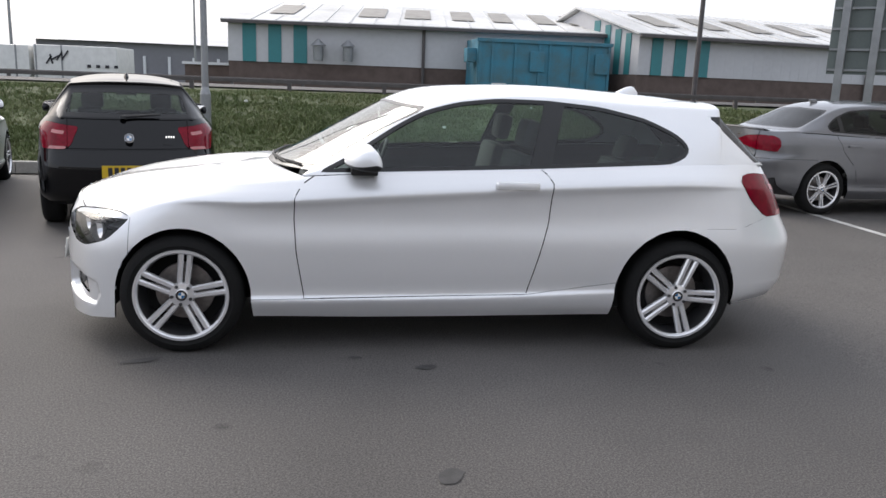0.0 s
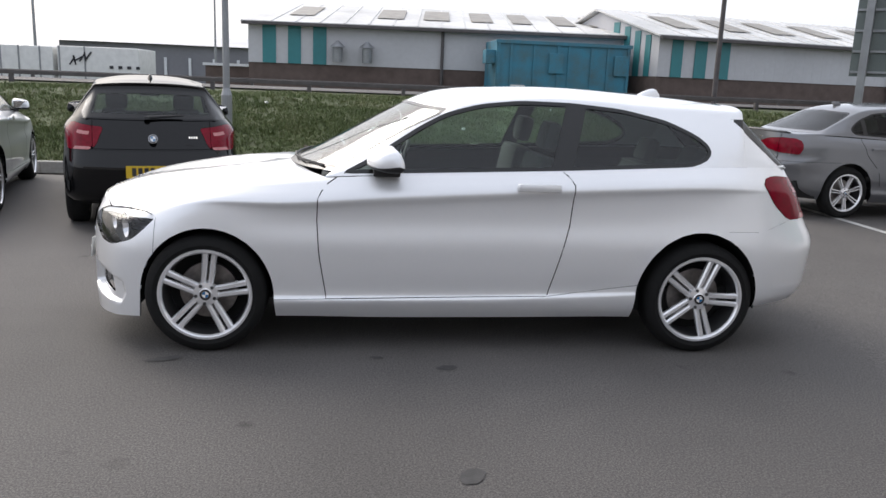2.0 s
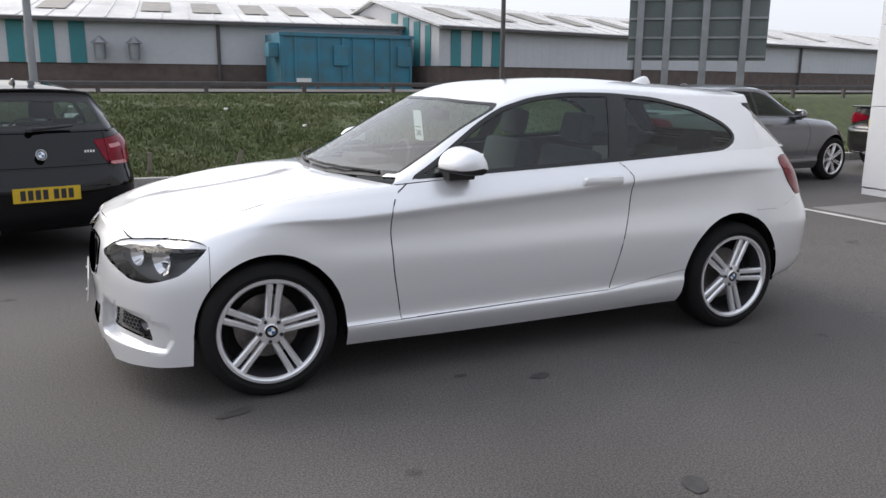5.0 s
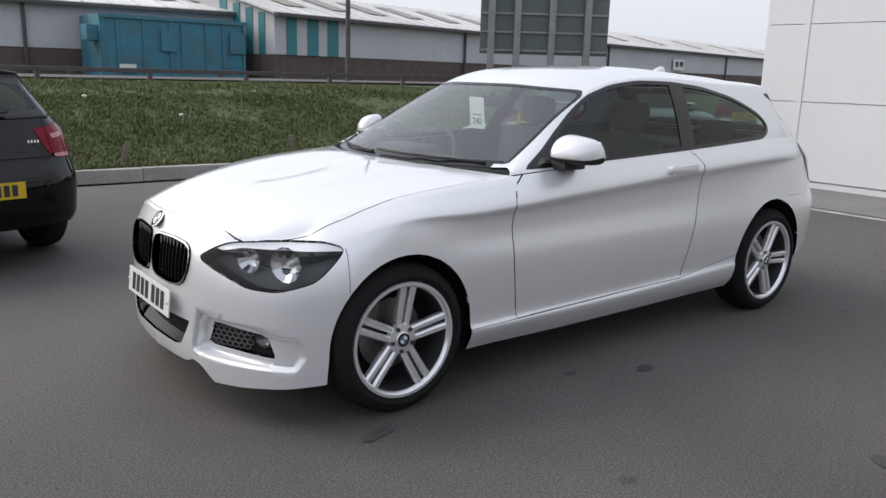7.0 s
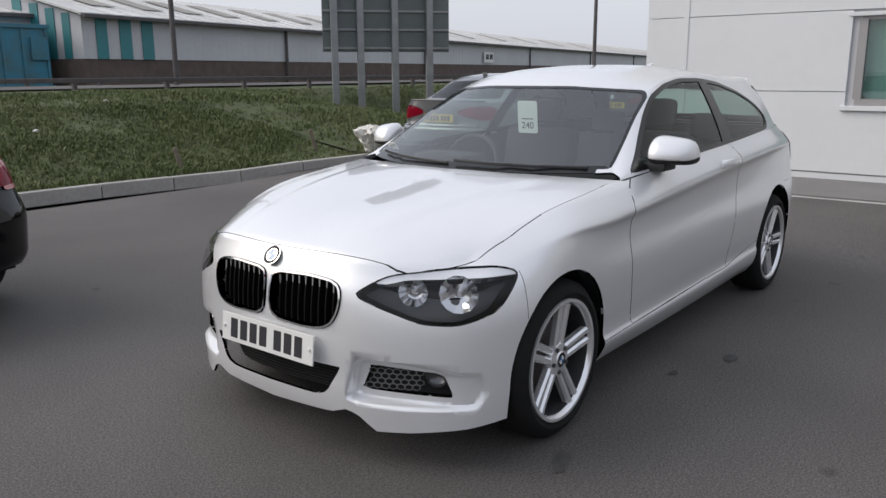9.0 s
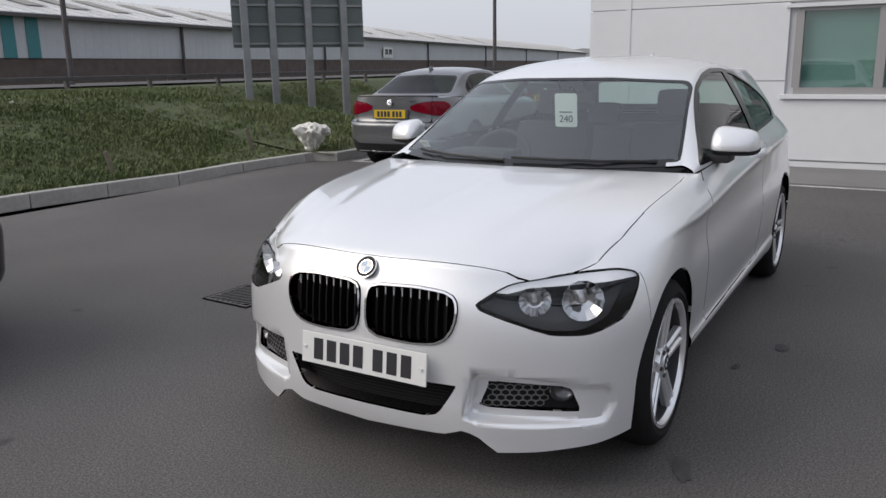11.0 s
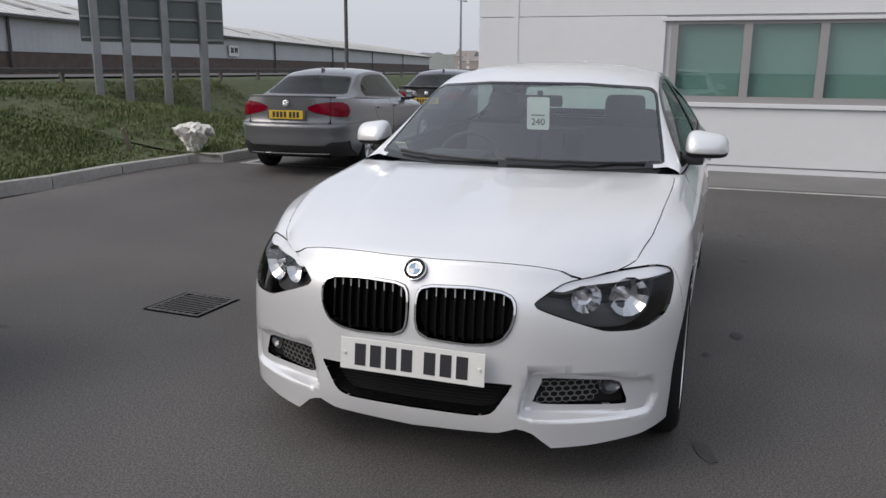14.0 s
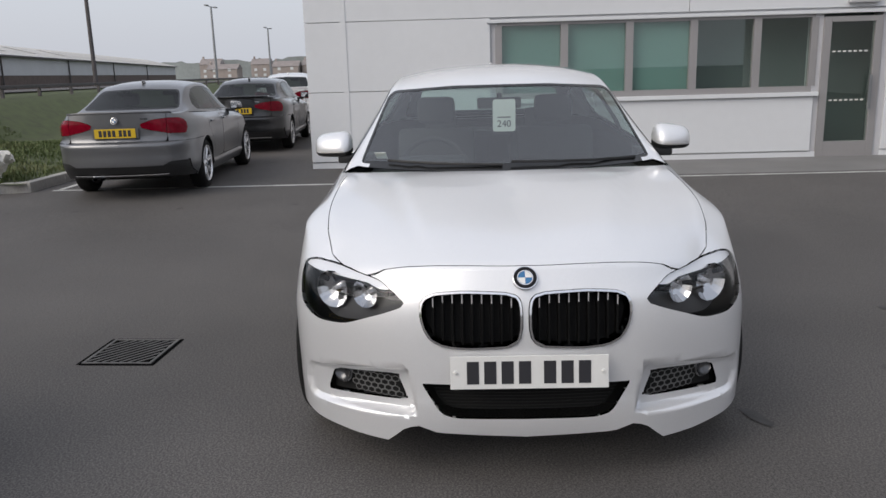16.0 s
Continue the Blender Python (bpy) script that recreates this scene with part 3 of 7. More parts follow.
# skyline of trees and roofs; the trees' pale grey has the haze painted in
FAR = material("hazed_far_trees", (0.25, 0.27, 0.26), 0.95, var=0.3, scale=0.05)
bm = bmesh.new()
prev = None
for i in range(240):
    x = -260 + i * 3.2
    z = 8.5 + 3.0 * noise.noise(Vector((x * 0.02, 0, 0))) + 1.6 * noise.noise(Vector((x * 0.13, 2, 0))) + 0.9 * noise.noise(Vector((x * 0.6, 5, 0)))
    cur = (bm.verts.new((x, 330, -2)), bm.verts.new((x, 330, z)), bm.verts.new((x, 345, -2)))
    if prev:
        bm.faces.new((prev[0], cur[0], cur[1], prev[1]))
        bm.faces.new((prev[1], cur[1], cur[2], prev[2]))
    prev = cur
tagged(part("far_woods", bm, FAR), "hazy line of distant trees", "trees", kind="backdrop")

bm = bmesh.new()
prev = None
for i in range(150):
    y = -60 + i * 3.0
    z = 9.5 + 2.6 * noise.noise(Vector((y * 0.03, 1, 0))) + 2.2 * noise.noise(Vector((y * 0.17, 4, 0))) + 1.6 * noise.noise(Vector((y * 0.7, 7, 0)))
    cur = (bm.verts.new((420, y, -2)), bm.verts.new((420, y, z)), bm.verts.new((440, y, -2)))
    if prev:
        bm.faces.new((prev[0], cur[0], cur[1], prev[1]))
        bm.faces.new((prev[1], cur[1], cur[2], prev[2]))
    prev = cur
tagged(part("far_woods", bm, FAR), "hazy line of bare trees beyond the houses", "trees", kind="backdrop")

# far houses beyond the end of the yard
# brick and tile paled to paint in the haze of distance
BRICK_FAR = material("hazed_house_brick", (0.36, 0.31, 0.29), 0.9, var=0.2, scale=0.4)
TILE_FAR = material("hazed_roof_tiles", (0.28, 0.25, 0.24), 0.9, var=0.25, scale=0.5)


def far_house(x, y, w, h, r, label):
    g = thing("house", label, "house", pose(x, y, 0), "row of distant houses")
    part("wall", boxes((0, 9, -w / 2, w / 2, 0, h)), BRICK_FAR, g)
    bm = bmesh.new()
    a = [bm.verts.new(p) for p in ((-0.3, -w / 2 - 0.3, h), (-0.3, w / 2 + 0.3, h), (9.3, w / 2 + 0.3, h), (9.3, -w / 2 - 0.3, h), (4.5, -w / 2 - 0.3, h + r), (4.5, w / 2 + 0.3, h + r))]
    for q in ((0, 1, 5, 4), (2, 3, 4, 5), (0, 4, 3), (1, 2, 5), (3, 2, 1, 0)):
        bm.faces.new([a[i] for i in q])
    bmesh.ops.recalc_face_normals(bm, faces=bm.faces)
    roof = part("roof", bm, TILE_FAR, g)
    part("chimney", boxes((4.1, 5.0, w / 2 - 1.2, w / 2 - 0.4, h + r - 0.8, h + r + 1.1)), BRICK_FAR, roof)
    for yy in (-w / 4, w / 4):
        for z in (1.0, 3.6):
            part("window", boxes((-0.06, 0.0, yy - 0.7, yy + 0.7, z, z + 1.3)), CLAD_WHITE, g)


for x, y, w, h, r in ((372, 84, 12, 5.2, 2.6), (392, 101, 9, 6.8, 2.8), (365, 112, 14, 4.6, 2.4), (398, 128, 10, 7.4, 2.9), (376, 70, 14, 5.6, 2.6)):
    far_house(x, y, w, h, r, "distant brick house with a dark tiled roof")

# ---- drain ----
drain = thing("drain_grate", "dark cast iron slatted drain grate set in asphalt", "drain", pose(-0.63, 1.97, 0.0, 0, 0, -3) @ Matrix.Scale(0.86, 4))
IRON = material("cast_iron", (0.14, 0.135, 0.13), 0.65, metal=0.3, var=0.4, scale=12, bump=0.2)
BLACK = material("black_pit", (0.003, 0.003, 0.003), 0.95, spec=0.03)
part("frame", boxes((-0.212, 0.212, -0.212, -0.196, 0.002, 0.007), (-0.212, 0.212, 0.196, 0.212, 0.002, 0.007), (-0.212, -0.196, -0.196, 0.196, 0.002, 0.007), (0.196, 0.212, -0.196, 0.196, 0.002, 0.007)), IRON, drain)
# flat black plate; its colour stands for the dark of the pit below
part("pit", boxes((-0.196, 0.196, -0.196, 0.196, 0.001, 0.0025)), BLACK, drain)
part("joint", boxes((-0.235, 0.225, -0.238, -0.214, 0.001, 0.0025), (-0.228, 0.22, 0.214, 0.238, 0.001, 0.0025), (-0.236, -0.214, -0.212, 0.212, 0.001, 0.0025), (0.214, 0.232, -0.19, 0.205, 0.001, 0.0025)), BLACK, drain, "dark open joint round the frame")
bar_turn = radians(-38)
for i in range(-6, 7):
    # each bar ends where its line meets the frame
    off = Vector((-math.sin(bar_turn), math.cos(bar_turn))) * i * 0.042
    run = Vector((math.cos(bar_turn), math.sin(bar_turn)))
    spans = [sorted(((-0.194 - off[k]) / run[k], (0.194 - off[k]) / run[k])) for k in (0, 1)]
    lo, hi = max(spans[0][0], spans[1][0]) + 0.006, min(spans[0][1], spans[1][1]) - 0.006
    if hi - lo < 0.03:
        continue
    o = part("bar", boxes((lo, hi, -0.0075, 0.0075, 0.003, 0.0062), bevel=0.001), IRON, drain)
    o.matrix_local = Matrix.Translation((off.x, off.y, 0)) @ Euler((0, 0, bar_turn)).to_matrix().to_4x4()
# ---- oil stains on the asphalt ----
OIL = material("oil_stain", (0.058, 0.056, 0.055), 0.75, var=0.4, scale=20, bump=0.2, bump_scale=200)
for x, y, rx, ry, turn in ((-0.09, -1.1, 0.055, 0.035, 10), (-0.45, -0.95, 0.035, 0.02, -5), (-1.54, -0.97, 0.09, 0.03, 25), (-0.12, -2.24, 0.07, 0.045, 60), (2.84, -0.32, 0.07, 0.03, 0)):
    bm = bmesh.new()
    rim = [bm.verts.new((rx * math.cos(k * 0.3927) * (1 + 0.45 * noise.noise(Vector((x + k * 0.6, y, 1)))), ry * math.sin(k * 0.3927) * (1 + 0.45 * noise.noise(Vector((x, y + k * 0.6, 4)))), 0)) for k in range(16)]
    bm.faces.new(rim)
    o = tagged(part("oil_stain", bm, OIL), "small dark oil stain soaked into the asphalt", "stain", "oil stains on the asphalt", "structure")
    o.matrix_world = pose(x, y, 0.004, 0, 0, turn)

# ---- car shell: smooth lofts through feature lines; x runs from nose to tail, y is the half width ----
def spline(ps, n):
    """Points of a centripetal-like smooth curve through ps: n steps in each interval."""
    ps = np.asarray(ps, float)
    ext = np.vstack([2 * ps[0] - ps[1], ps, 2 * ps[-1] - ps[-2]])
    d = np.maximum(np.linalg.norm(np.diff(ext, axis=0), axis=1), 1e-6) ** 0.5
    out = []
    for i in range(1, len(ext) - 2):
        m1 = (ext[i] - ext[i - 1]) / d[i - 1] - (ext[i + 1] - ext[i - 1]) / (d[i - 1] + d[i]) + (ext[i + 1] - ext[i]) / d[i]
        m2 = (ext[i + 1] - ext[i]) / d[i] - (ext[i + 2] - ext[i]) / (d[i] + d[i + 1]) + (ext[i + 2] - ext[i + 1]) / d[i + 1]
        m1, m2 = m1 * d[i], m2 * d[i]
        for k in range(n):
            t = k / n
            out.append((2 * t ** 3 - 3 * t * t + 1) * ext[i] + (t ** 3 - 2 * t * t + t) * m1 + (3 * t * t - 2 * t ** 3) * ext[i + 1] + (t ** 3 - t * t) * m2)
    out.append(ps[-1])
    return np.array(out)


def shell_grids(c, nu=7, nv=4):
    """The lower ring, the bonnet and the greenhouse of a half car as grids of points, from its feature lines."""
    plan = np.array(c["plan"], float)
    tang = np.gradient(plan, axis=0)
    tang[0], tang[-1] = (0, 1), (0, -1)
    nrm = np.stack([-tang[:, 1], tang[:, 0]], 1)
    nrm /= np.linalg.norm(nrm, axis=1)[:, None]
    nrm[0], nrm[-1] = (-1, 0), (1, 0)
    lines = []
    for zs, ins in c["lines"]:
        p = plan - nrm * np.array(ins)[:, None]
        p[0, 1] = p[-1, 1] = 0
        lines.append(spline(np.column_stack([p, zs]), nu))
    lines = np.array(lines)
    ring = np.array([spline(lines[:, j], nv) for j in range(lines.shape[1])])   # [u][v]
    ring[0, :, 1] = ring[-1, :, 1] = 0
    # greenhouse
    st = []
    for belt, rail, cen in c["green"]:
        belt, rail, cen = map(np.array, (belt, rail, cen))
        row = [belt, belt * 0.72 + rail * 0.28 + np.array((0, 0.012, 0)), belt * 0.4 + rail * 0.6 + np.array((0, 0.014, 0)), belt * 0.14 + rail * 0.86 + np.array((0, 0.008, 0)), rail]
        for t in (0.94, 0.84, 0.7, 0.5, 0.25, 0.0):
            row.append(np.array((cen[0] + (rail[0] - cen[0]) * t ** 2.2, rail[1] * t, cen[2] + (rail[2] - cen[2]) * t ** c.get("crown", 2.6))))
        st.append(row)
    st = np.array(st)
    cols = np.array([spline(st[:, j], 6) for j in range(st.shape[1])])           # [v][u]
    green = np.array([spline(cols[:, j], 4) for j in range(cols.shape[1])])      # [u][v]
    green[:, -1, 1] = 0
    # bonnet: from the ring's top line at the front over to the centre
    top = ring[:, -1]
    kc, ke = c["corner"] * nu, round(c["cowl"] * nu)
    lead, side = top[:kc + 1], top[kc:ke + 1]
    back0, back1 = np.array(c["cowl_centre"]), side[-1]
    nb, ns = kc, ke - kc
    bon = np.zeros((ns + 1, nb + 1, 3))
    for i in range(ns + 1):
        s = i / ns
        for j in range(nb + 1):
            t = j / nb
            a, b = lead[j], np.array((back0[0] + (back1[0] - back0[0]) * t ** 2.2, back1[1] * t, back0[2] + (back1[2] - back0[2]) * t ** 2))
            l, r = np.array((lead[0][0] + (back0[0] - lead[0][0]) * s, 0, 0)), side[i]
            q = np.array((0.0, 0, 0))
            p00, p10, p01, p11 = lead[0], lead[nb], back0, back1
            cz = curve_at(c["bonnet_z"], l[0])
            le = np.array((l[0], 0, cz))
            co = (1 - s) * a + s * b + (1 - t) * le + t * r - ((1 - s) * (1 - t) * p00 + (1 - s) * t * p10 + s * (1 - t) * p01 + s * t * p11)
            bulge = c.get("bulge", 0.03) * math.sin(math.pi * min(1, t)) ** 1.2 * math.sin(math.pi * s) ** 0.8
            co[2] += bulge
            bon[i, j] = co
    bon[:, 0, 1] = 0
    return ring, bon, green


HATCH_PLAN = [(-2.068, 0), (-2.056, 0.22), (-2.02, 0.42), (-1.922, 0.62), (-1.80, 0.77), (-1.62, 0.853), (-1.345, 0.876), (-0.95, 0.868), (-0.4, 0.87), (0.2, 0.873), (0.8, 0.88), (1.345, 0.8825), (1.75, 0.85), (2.0, 0.745), (2.13, 0.55), (2.19, 0.28), (2.21, 0)]
HATCH_LINES = [
    ([0.15, 0.15, 0.14, 0.14, 0.15, 0.17, 0.19, 0.19, 0.185, 0.19, 0.2, 0.21, 0.27, 0.29, 0.3, 0.3, 0.3], [0.02, 0.018, 0.008, 0.004, 0.004, 0.01, 0.04, 0.055, 0.06, 0.06, 0.06, 0.05, 0.05, 0.06, 0.08, 0.1, 0.1]),
    ([0.235, 0.235, 0.235, 0.235, 0.245, 0.25, 0.25, 0.245, 0.245, 0.25, 0.255, 0.265, 0.31, 0.33, 0.34, 0.34, 0.34], [0.0, 0, 0, 0, 0, 0.005, 0.02, 0.022, 0.024, 0.024, 0.022, 0.015, 0.02, 0.03, 0.04, 0.06, 0.06]),
    ([0.3, 0.3, 0.3, 0.3, 0.3, 0.3, 0.295, 0.285, 0.29, 0.3, 0.325, 0.35, 0.37, 0.38, 0.39, 0.39, 0.39], [-0.004, -0.004, -0.002, 0, 0, 0.002, 0.008, 0.008, 0.008, 0.008, 0.006, 0.0, 0.008, 0.012, 0.02, 0.03, 0.03]),
    ([0.33, 0.33, 0.33, 0.33, 0.33, 0.33, 0.325, 0.315, 0.32, 0.33, 0.355, 0.38, 0.4, 0.41, 0.42, 0.42, 0.42], [-0.002, -0.002, 0, 0, 0, 0.002, 0.012, 0.02, 0.022, 0.022, 0.016, 0.0, 0.006, 0.01, 0.016, 0.02, 0.02]),
    ([0.45, 0.45, 0.45, 0.45, 0.45, 0.45, 0.45, 0.44, 0.44, 0.445, 0.46, 0.48, 0.49, 0.5, 0.5, 0.5, 0.5], [0.0, 0, 0, 0, 0, 0, 0.002, 0.012, 0.014, 0.014, 0.008, 0.0, 0.0, 0.002, 0.004, 0.006, 0.006]),
    ([0.57, 0.57, 0.565, 0.56, 0.56, 0.57, 0.6, 0.59, 0.59, 0.6, 0.61, 0.62, 0.62, 0.625, 0.63, 0.63, 0.63], [0.004, 0.004, 0.006, 0.008, 0.008, 0.004, 0.0, 0.006, 0.008, 0.009, 0.005, 0.0, 0, 0, 0, 0, 0]),
    ([0.66, 0.66, 0.65, 0.64, 0.65, 0.67, 0.72, 0.70, 0.71, 0.72, 0.735, 0.76, 0.75, 0.745, 0.745, 0.745, 0.745], [0.018, 0.018, 0.02, 0.03, 0.035, 0.03, 0.01, 0.019, 0.023, 0.024, 0.023, 0.02, 0.02, 0.045, 0.065, 0.075, 0.075]),
    ([0.705, 0.703, 0.692, 0.68, 0.682, 0.705, 0.78, 0.768, 0.795, 0.832, 0.868, 0.9, 0.9, 0.86, 0.84, 0.835, 0.835], [0.034, 0.034, 0.038, 0.05, 0.056, 0.05, 0.02, 0.017, 0.019, 0.02, 0.021, 0.024, 0.042, 0.085, 0.115, 0.125, 0.125]),
    ([0.73, 0.728, 0.715, 0.7, 0.702, 0.745, 0.808, 0.812, 0.848, 0.887, 0.922, 0.945, 0.93, 0.9, 0.89, 0.885, 0.885], [0.045, 0.045, 0.05, 0.072, 0.086, 0.082, 0.028, 0.004, 0.004, 0.006, 0.008, 0.016, 0.05, 0.105, 0.14, 0.15, 0.15]),
    ([0.766, 0.764, 0.752, 0.738, 0.748, 0.812, 0.872, 0.915, 0.955, 0.985, 1.015, 1.04, 1.045, 1.035, 1.03, 1.03, 1.03], [0.06, 0.06, 0.068, 0.098, 0.145, 0.168, 0.132, 0.095, 0.068, 0.066, 0.07, 0.095, 0.14, 0.19, 0.225, 0.235, 0.24]),
]
HATCH_GREEN = [
    ((-0.74, 0.772, 0.935), (-0.7, 0.715, 0.962), (-0.97, 0, 0.955)),
    ((-0.6, 0.788, 0.946), (-0.5, 0.672, 1.075), (-0.71, 0, 1.09)),
    ((-0.35, 0.8, 0.958), (-0.27, 0.628, 1.205), (-0.435, 0, 1.24)),
    ((-0.05, 0.802, 0.972), (0.02, 0.588, 1.325), (-0.13, 0, 1.385)),
    ((0.3, 0.804, 0.988), (0.35, 0.57, 1.368), (0.3, 0, 1.43)),
    ((0.65, 0.806, 1.005), (0.7, 0.566, 1.372), (0.7, 0, 1.436)),
    ((1.0, 0.804, 1.022), (1.05, 0.556, 1.352), (1.1, 0, 1.416)),
    ((1.3, 0.79, 1.038), (1.35, 0.55, 1.345), (1.42, 0, 1.396)),
    ((1.5, 0.765, 1.044), (1.55, 0.54, 1.341), (1.63, 0, 1.374)),
    ((1.56, 0.752, 1.045), (1.624, 0.535, 1.341), (1.715, 0, 1.368)),
    ((1.575, 0.748, 1.045), (1.628, 0.535, 1.308), (1.705, 0, 1.333)),
    ((1.74, 0.7, 1.04), (1.76, 0.565, 1.17), (1.84, 0, 1.19)),
    ((1.87, 0.63, 1.037), (1.895, 0.59, 1.04), (1.975, 0, 1.035)),
]
HATCH = dict(plan=HATCH_PLAN, lines=HATCH_LINES, green=HATCH_GREEN, corner=4, cowl=7.45, cowl_centre=(-0.935, 0, 0.957), bonnet_z=[(-2.008, 0.766), (-1.98, 0.779), (-1.8, 0.832), (-1.36, 0.892), (-0.935, 0.957)], bulge=0.02)


def poly_sd(px, pz, poly):
    """Signed distance of points to a closed polygon, negative inside."""
    P = np.array(poly, float)
    Q = np.roll(P, -1, axis=0)
    best = np.full(len(px), 1e9)
    inside = np.zeros(len(px), bool)
    for (ax, az), (bx, bz) in zip(P, Q):
        dx, dz = bx - ax, bz - az
        t = np.clip(((px - ax) * dx + (pz - az) * dz) / (dx * dx + dz * dz + 1e-12), 0, 1)
        best = np.minimum(best, np.hypot(px - ax - t * dx, pz - az - t * dz))
        hit = ((az > pz) != (bz > pz)) & (px < (bx - ax) * (pz - az) / (bz - az + 1e-12) + ax)
        inside ^= hit
    return np.where(inside, -best, best)


def rounded(poly, r, n=3):
    """A polygon with its corners rounded."""
    out = []
    P = [Vector(p) for p in poly]
    for i, p in enumerate(P):
        a, b = P[i - 1], P[(i + 1) % len(P)]
        da, db = (a - p), (b - p)
        ra, rb = min(r, da.length * 0.45), min(r, db.length * 0.45)
        s, e = p + da.normalized() * ra, p + db.normalized() * rb
        for k in range(n + 1):
            t = k / n
            out.append(tuple(s.lerp(p, t).lerp(p.lerp(e, t), t)))
    return out


def grid_normals(grid, flip=False):
    du, dv = np.gradient(grid, axis=0), np.gradient(grid, axis=1)
    nr = np.cross(dv, du) if flip else np.cross(du, dv)
    return nr / np.maximum(np.linalg.norm(nr, axis=2), 1e-9)[..., None]


def join_normals(c, ring, bon, nu=7):
    """Normals of ring and bonnet that agree along their common line."""
    a, b = grid_normals(ring, True), grid_normals(bon)
    kc = c["corner"] * nu
    for i in range(bon.shape[0]):
        n = a[kc + i, -1] + b[i, -1]
        a[kc + i, -1] = b[i, -1] = n / np.linalg.norm(n)
    for j in range(bon.shape[1]):
        n = a[j, -1] + b[0, j]
        a[j, -1] = b[0, j] = n / np.linalg.norm(n)
    return a, b


class Shell:
    """A half car's surface that is cut along curves into panels."""

    def __init__(self, grid, flip=False, nr=None):
        self.bm = bmesh.new()
        self.nl = self.bm.verts.layers.float_vector.new("nrm")
        self.tag = self.bm.faces.layers.int.new("panel")
        nu, nv = grid.shape[:2]
        nr = grid_normals(grid, flip) if nr is None else nr
        vs = [[self.bm.verts.new(grid[i, j]) for j in range(nv)] for i in range(nu)]
        for i in range(nu):
            for j in range(nv):
                vs[i][j][self.nl] = nr[i, j]
        for i in range(nu - 1):
            for j in range(nv - 1):
                q = [vs[i][j], vs[i + 1][j], vs[i + 1][j + 1], vs[i][j + 1]]
                try:
                    self.bm.faces.new(q[::-1] if flip else q)
                except ValueError:
                    pass

    def split(self, fn):
        """Cuts every face along fn = 0; fn takes an array of points."""
        bm = self.bm
        vs = list(bm.verts)
        val = fn(np.array([v.co for v in vs]))
        f = {v: (0.0 if abs(x) < 2e-5 else x) for v, x in zip(vs, val)}
        for e in list(bm.edges):
            a, b = e.verts
            if f[a] * f[b] < 0:
                _, nv = bmesh.utils.edge_split(e, a, f[a] / (f[a] - f[b]))
                f[nv] = 0.0
        stack = list(bm.faces)
        while stack:
            face = stack.pop()
            vs = list(face.verts)
            sg = [f[v] for v in vs]
            if not (min(sg) < 0 < max(sg)):
                continue
            zs = [i for i, x in enumerate(sg) if x == 0.0]
            n = len(vs)
            for i in zs:
                for j in zs:
                    mid = sg[i + 1:j]
                    if j - i < 2 or (i == 0 and j == n - 1) or not mid or not (all(q < 0 for q in mid) or all(q > 0 for q in mid)):
                        continue
                    try:
                        nf = bmesh.utils.face_split(face, vs[i], vs[j])[0]
                    except ValueError:
                        continue
                    stack += [face, nf]
                    break
                else:
                    continue
                break

    def press(self, fn, edge, move, normals=0.03):
        """Pushes the inside of fn in by move(points), over an edge this wide, and mends the normals."""
        for lv in (0.0, -edge * 0.5, -edge):
            self.split(lambda p: fn(p) - lv)
        vs = list(self.bm.verts)
        co = np.array([v.co for v in vs])
        d = fn(co)
        w = np.clip(-d / edge, 0, 1)
        mv = move(co) * w[:, None]
        for v, m, q in zip(vs, mv, d):
            if q < 0:
                v.co += Vector(m)
        for v, q in zip(vs, d):
            if q < 1e-4:
                t = Vector((0, 0, 0))
                for f in v.link_faces:
                    t += f.normal_update() or f.normal * f.calc_area()
                if t.length > 0:
                    t.normalize()
                    v[self.nl] = t if t.dot(Vector(v[self.nl])) > 0 else -t

    def centres(self):
        fs = list(self.bm.faces)
        return fs, np.array([f.calc_center_median() for f in fs])

    def mark(self, fn, tag, only=None):
        fs, c = self.centres()
        for face, x in zip(fs, fn(c)):
            if x < 0 and (only is None or face[self.tag] in only):
                face[self.tag] = tag

    def panel(self, fn, tag, gap=0.0, only=None):
        """Cuts out the inside of fn as panel tag, with a gap round it (tag -1)."""
        self.split(fn)
        if gap:
            self.split(lambda p: fn(p) - gap)
            self.split(lambda p: fn(p) + gap)
            self.mark(lambda p: np.abs(fn(p)) - gap, -1, only)
            self.mark(lambda p: fn(p) + gap, tag, only)
        else:
            self.mark(fn, tag, only)

    def extract(self, tag, lift=0.0, rim=0.012, sides=(1, -1)):
        """A bmesh of a panel, on the given sides, with its edges turned inward."""
        tags = tag if isinstance(tag, tuple) else (tag,)
        out = bmesh.new()
        nl = out.verts.layers.float_vector.new("nrm")
        for s in sides:
            mp = {}
            for face in self.bm.faces:
                if face[self.tag] in tags:
                    for v in face.verts:
                        if v not in mp:
                            n = Vector(v[self.nl])
                            co = v.co + n * lift
                            if s > 0:
                                mp[v] = out.verts.new((co.x, -co.y, co.z))
                                mp[v][nl] = (n.x, -n.y, n.z)
                            else:
                                mp[v] = out.verts.new(co)
                                mp[v][nl] = n
                    q = [mp[v] for v in face.verts]
                    try:
                        out.faces.new(q if s < 0 else q[::-1])
                    except ValueError:
                        pass
        bmesh.ops.remove_doubles(out, verts=[v for v in out.verts if abs(v.co.y) < 1e-4], dist=2e-4)
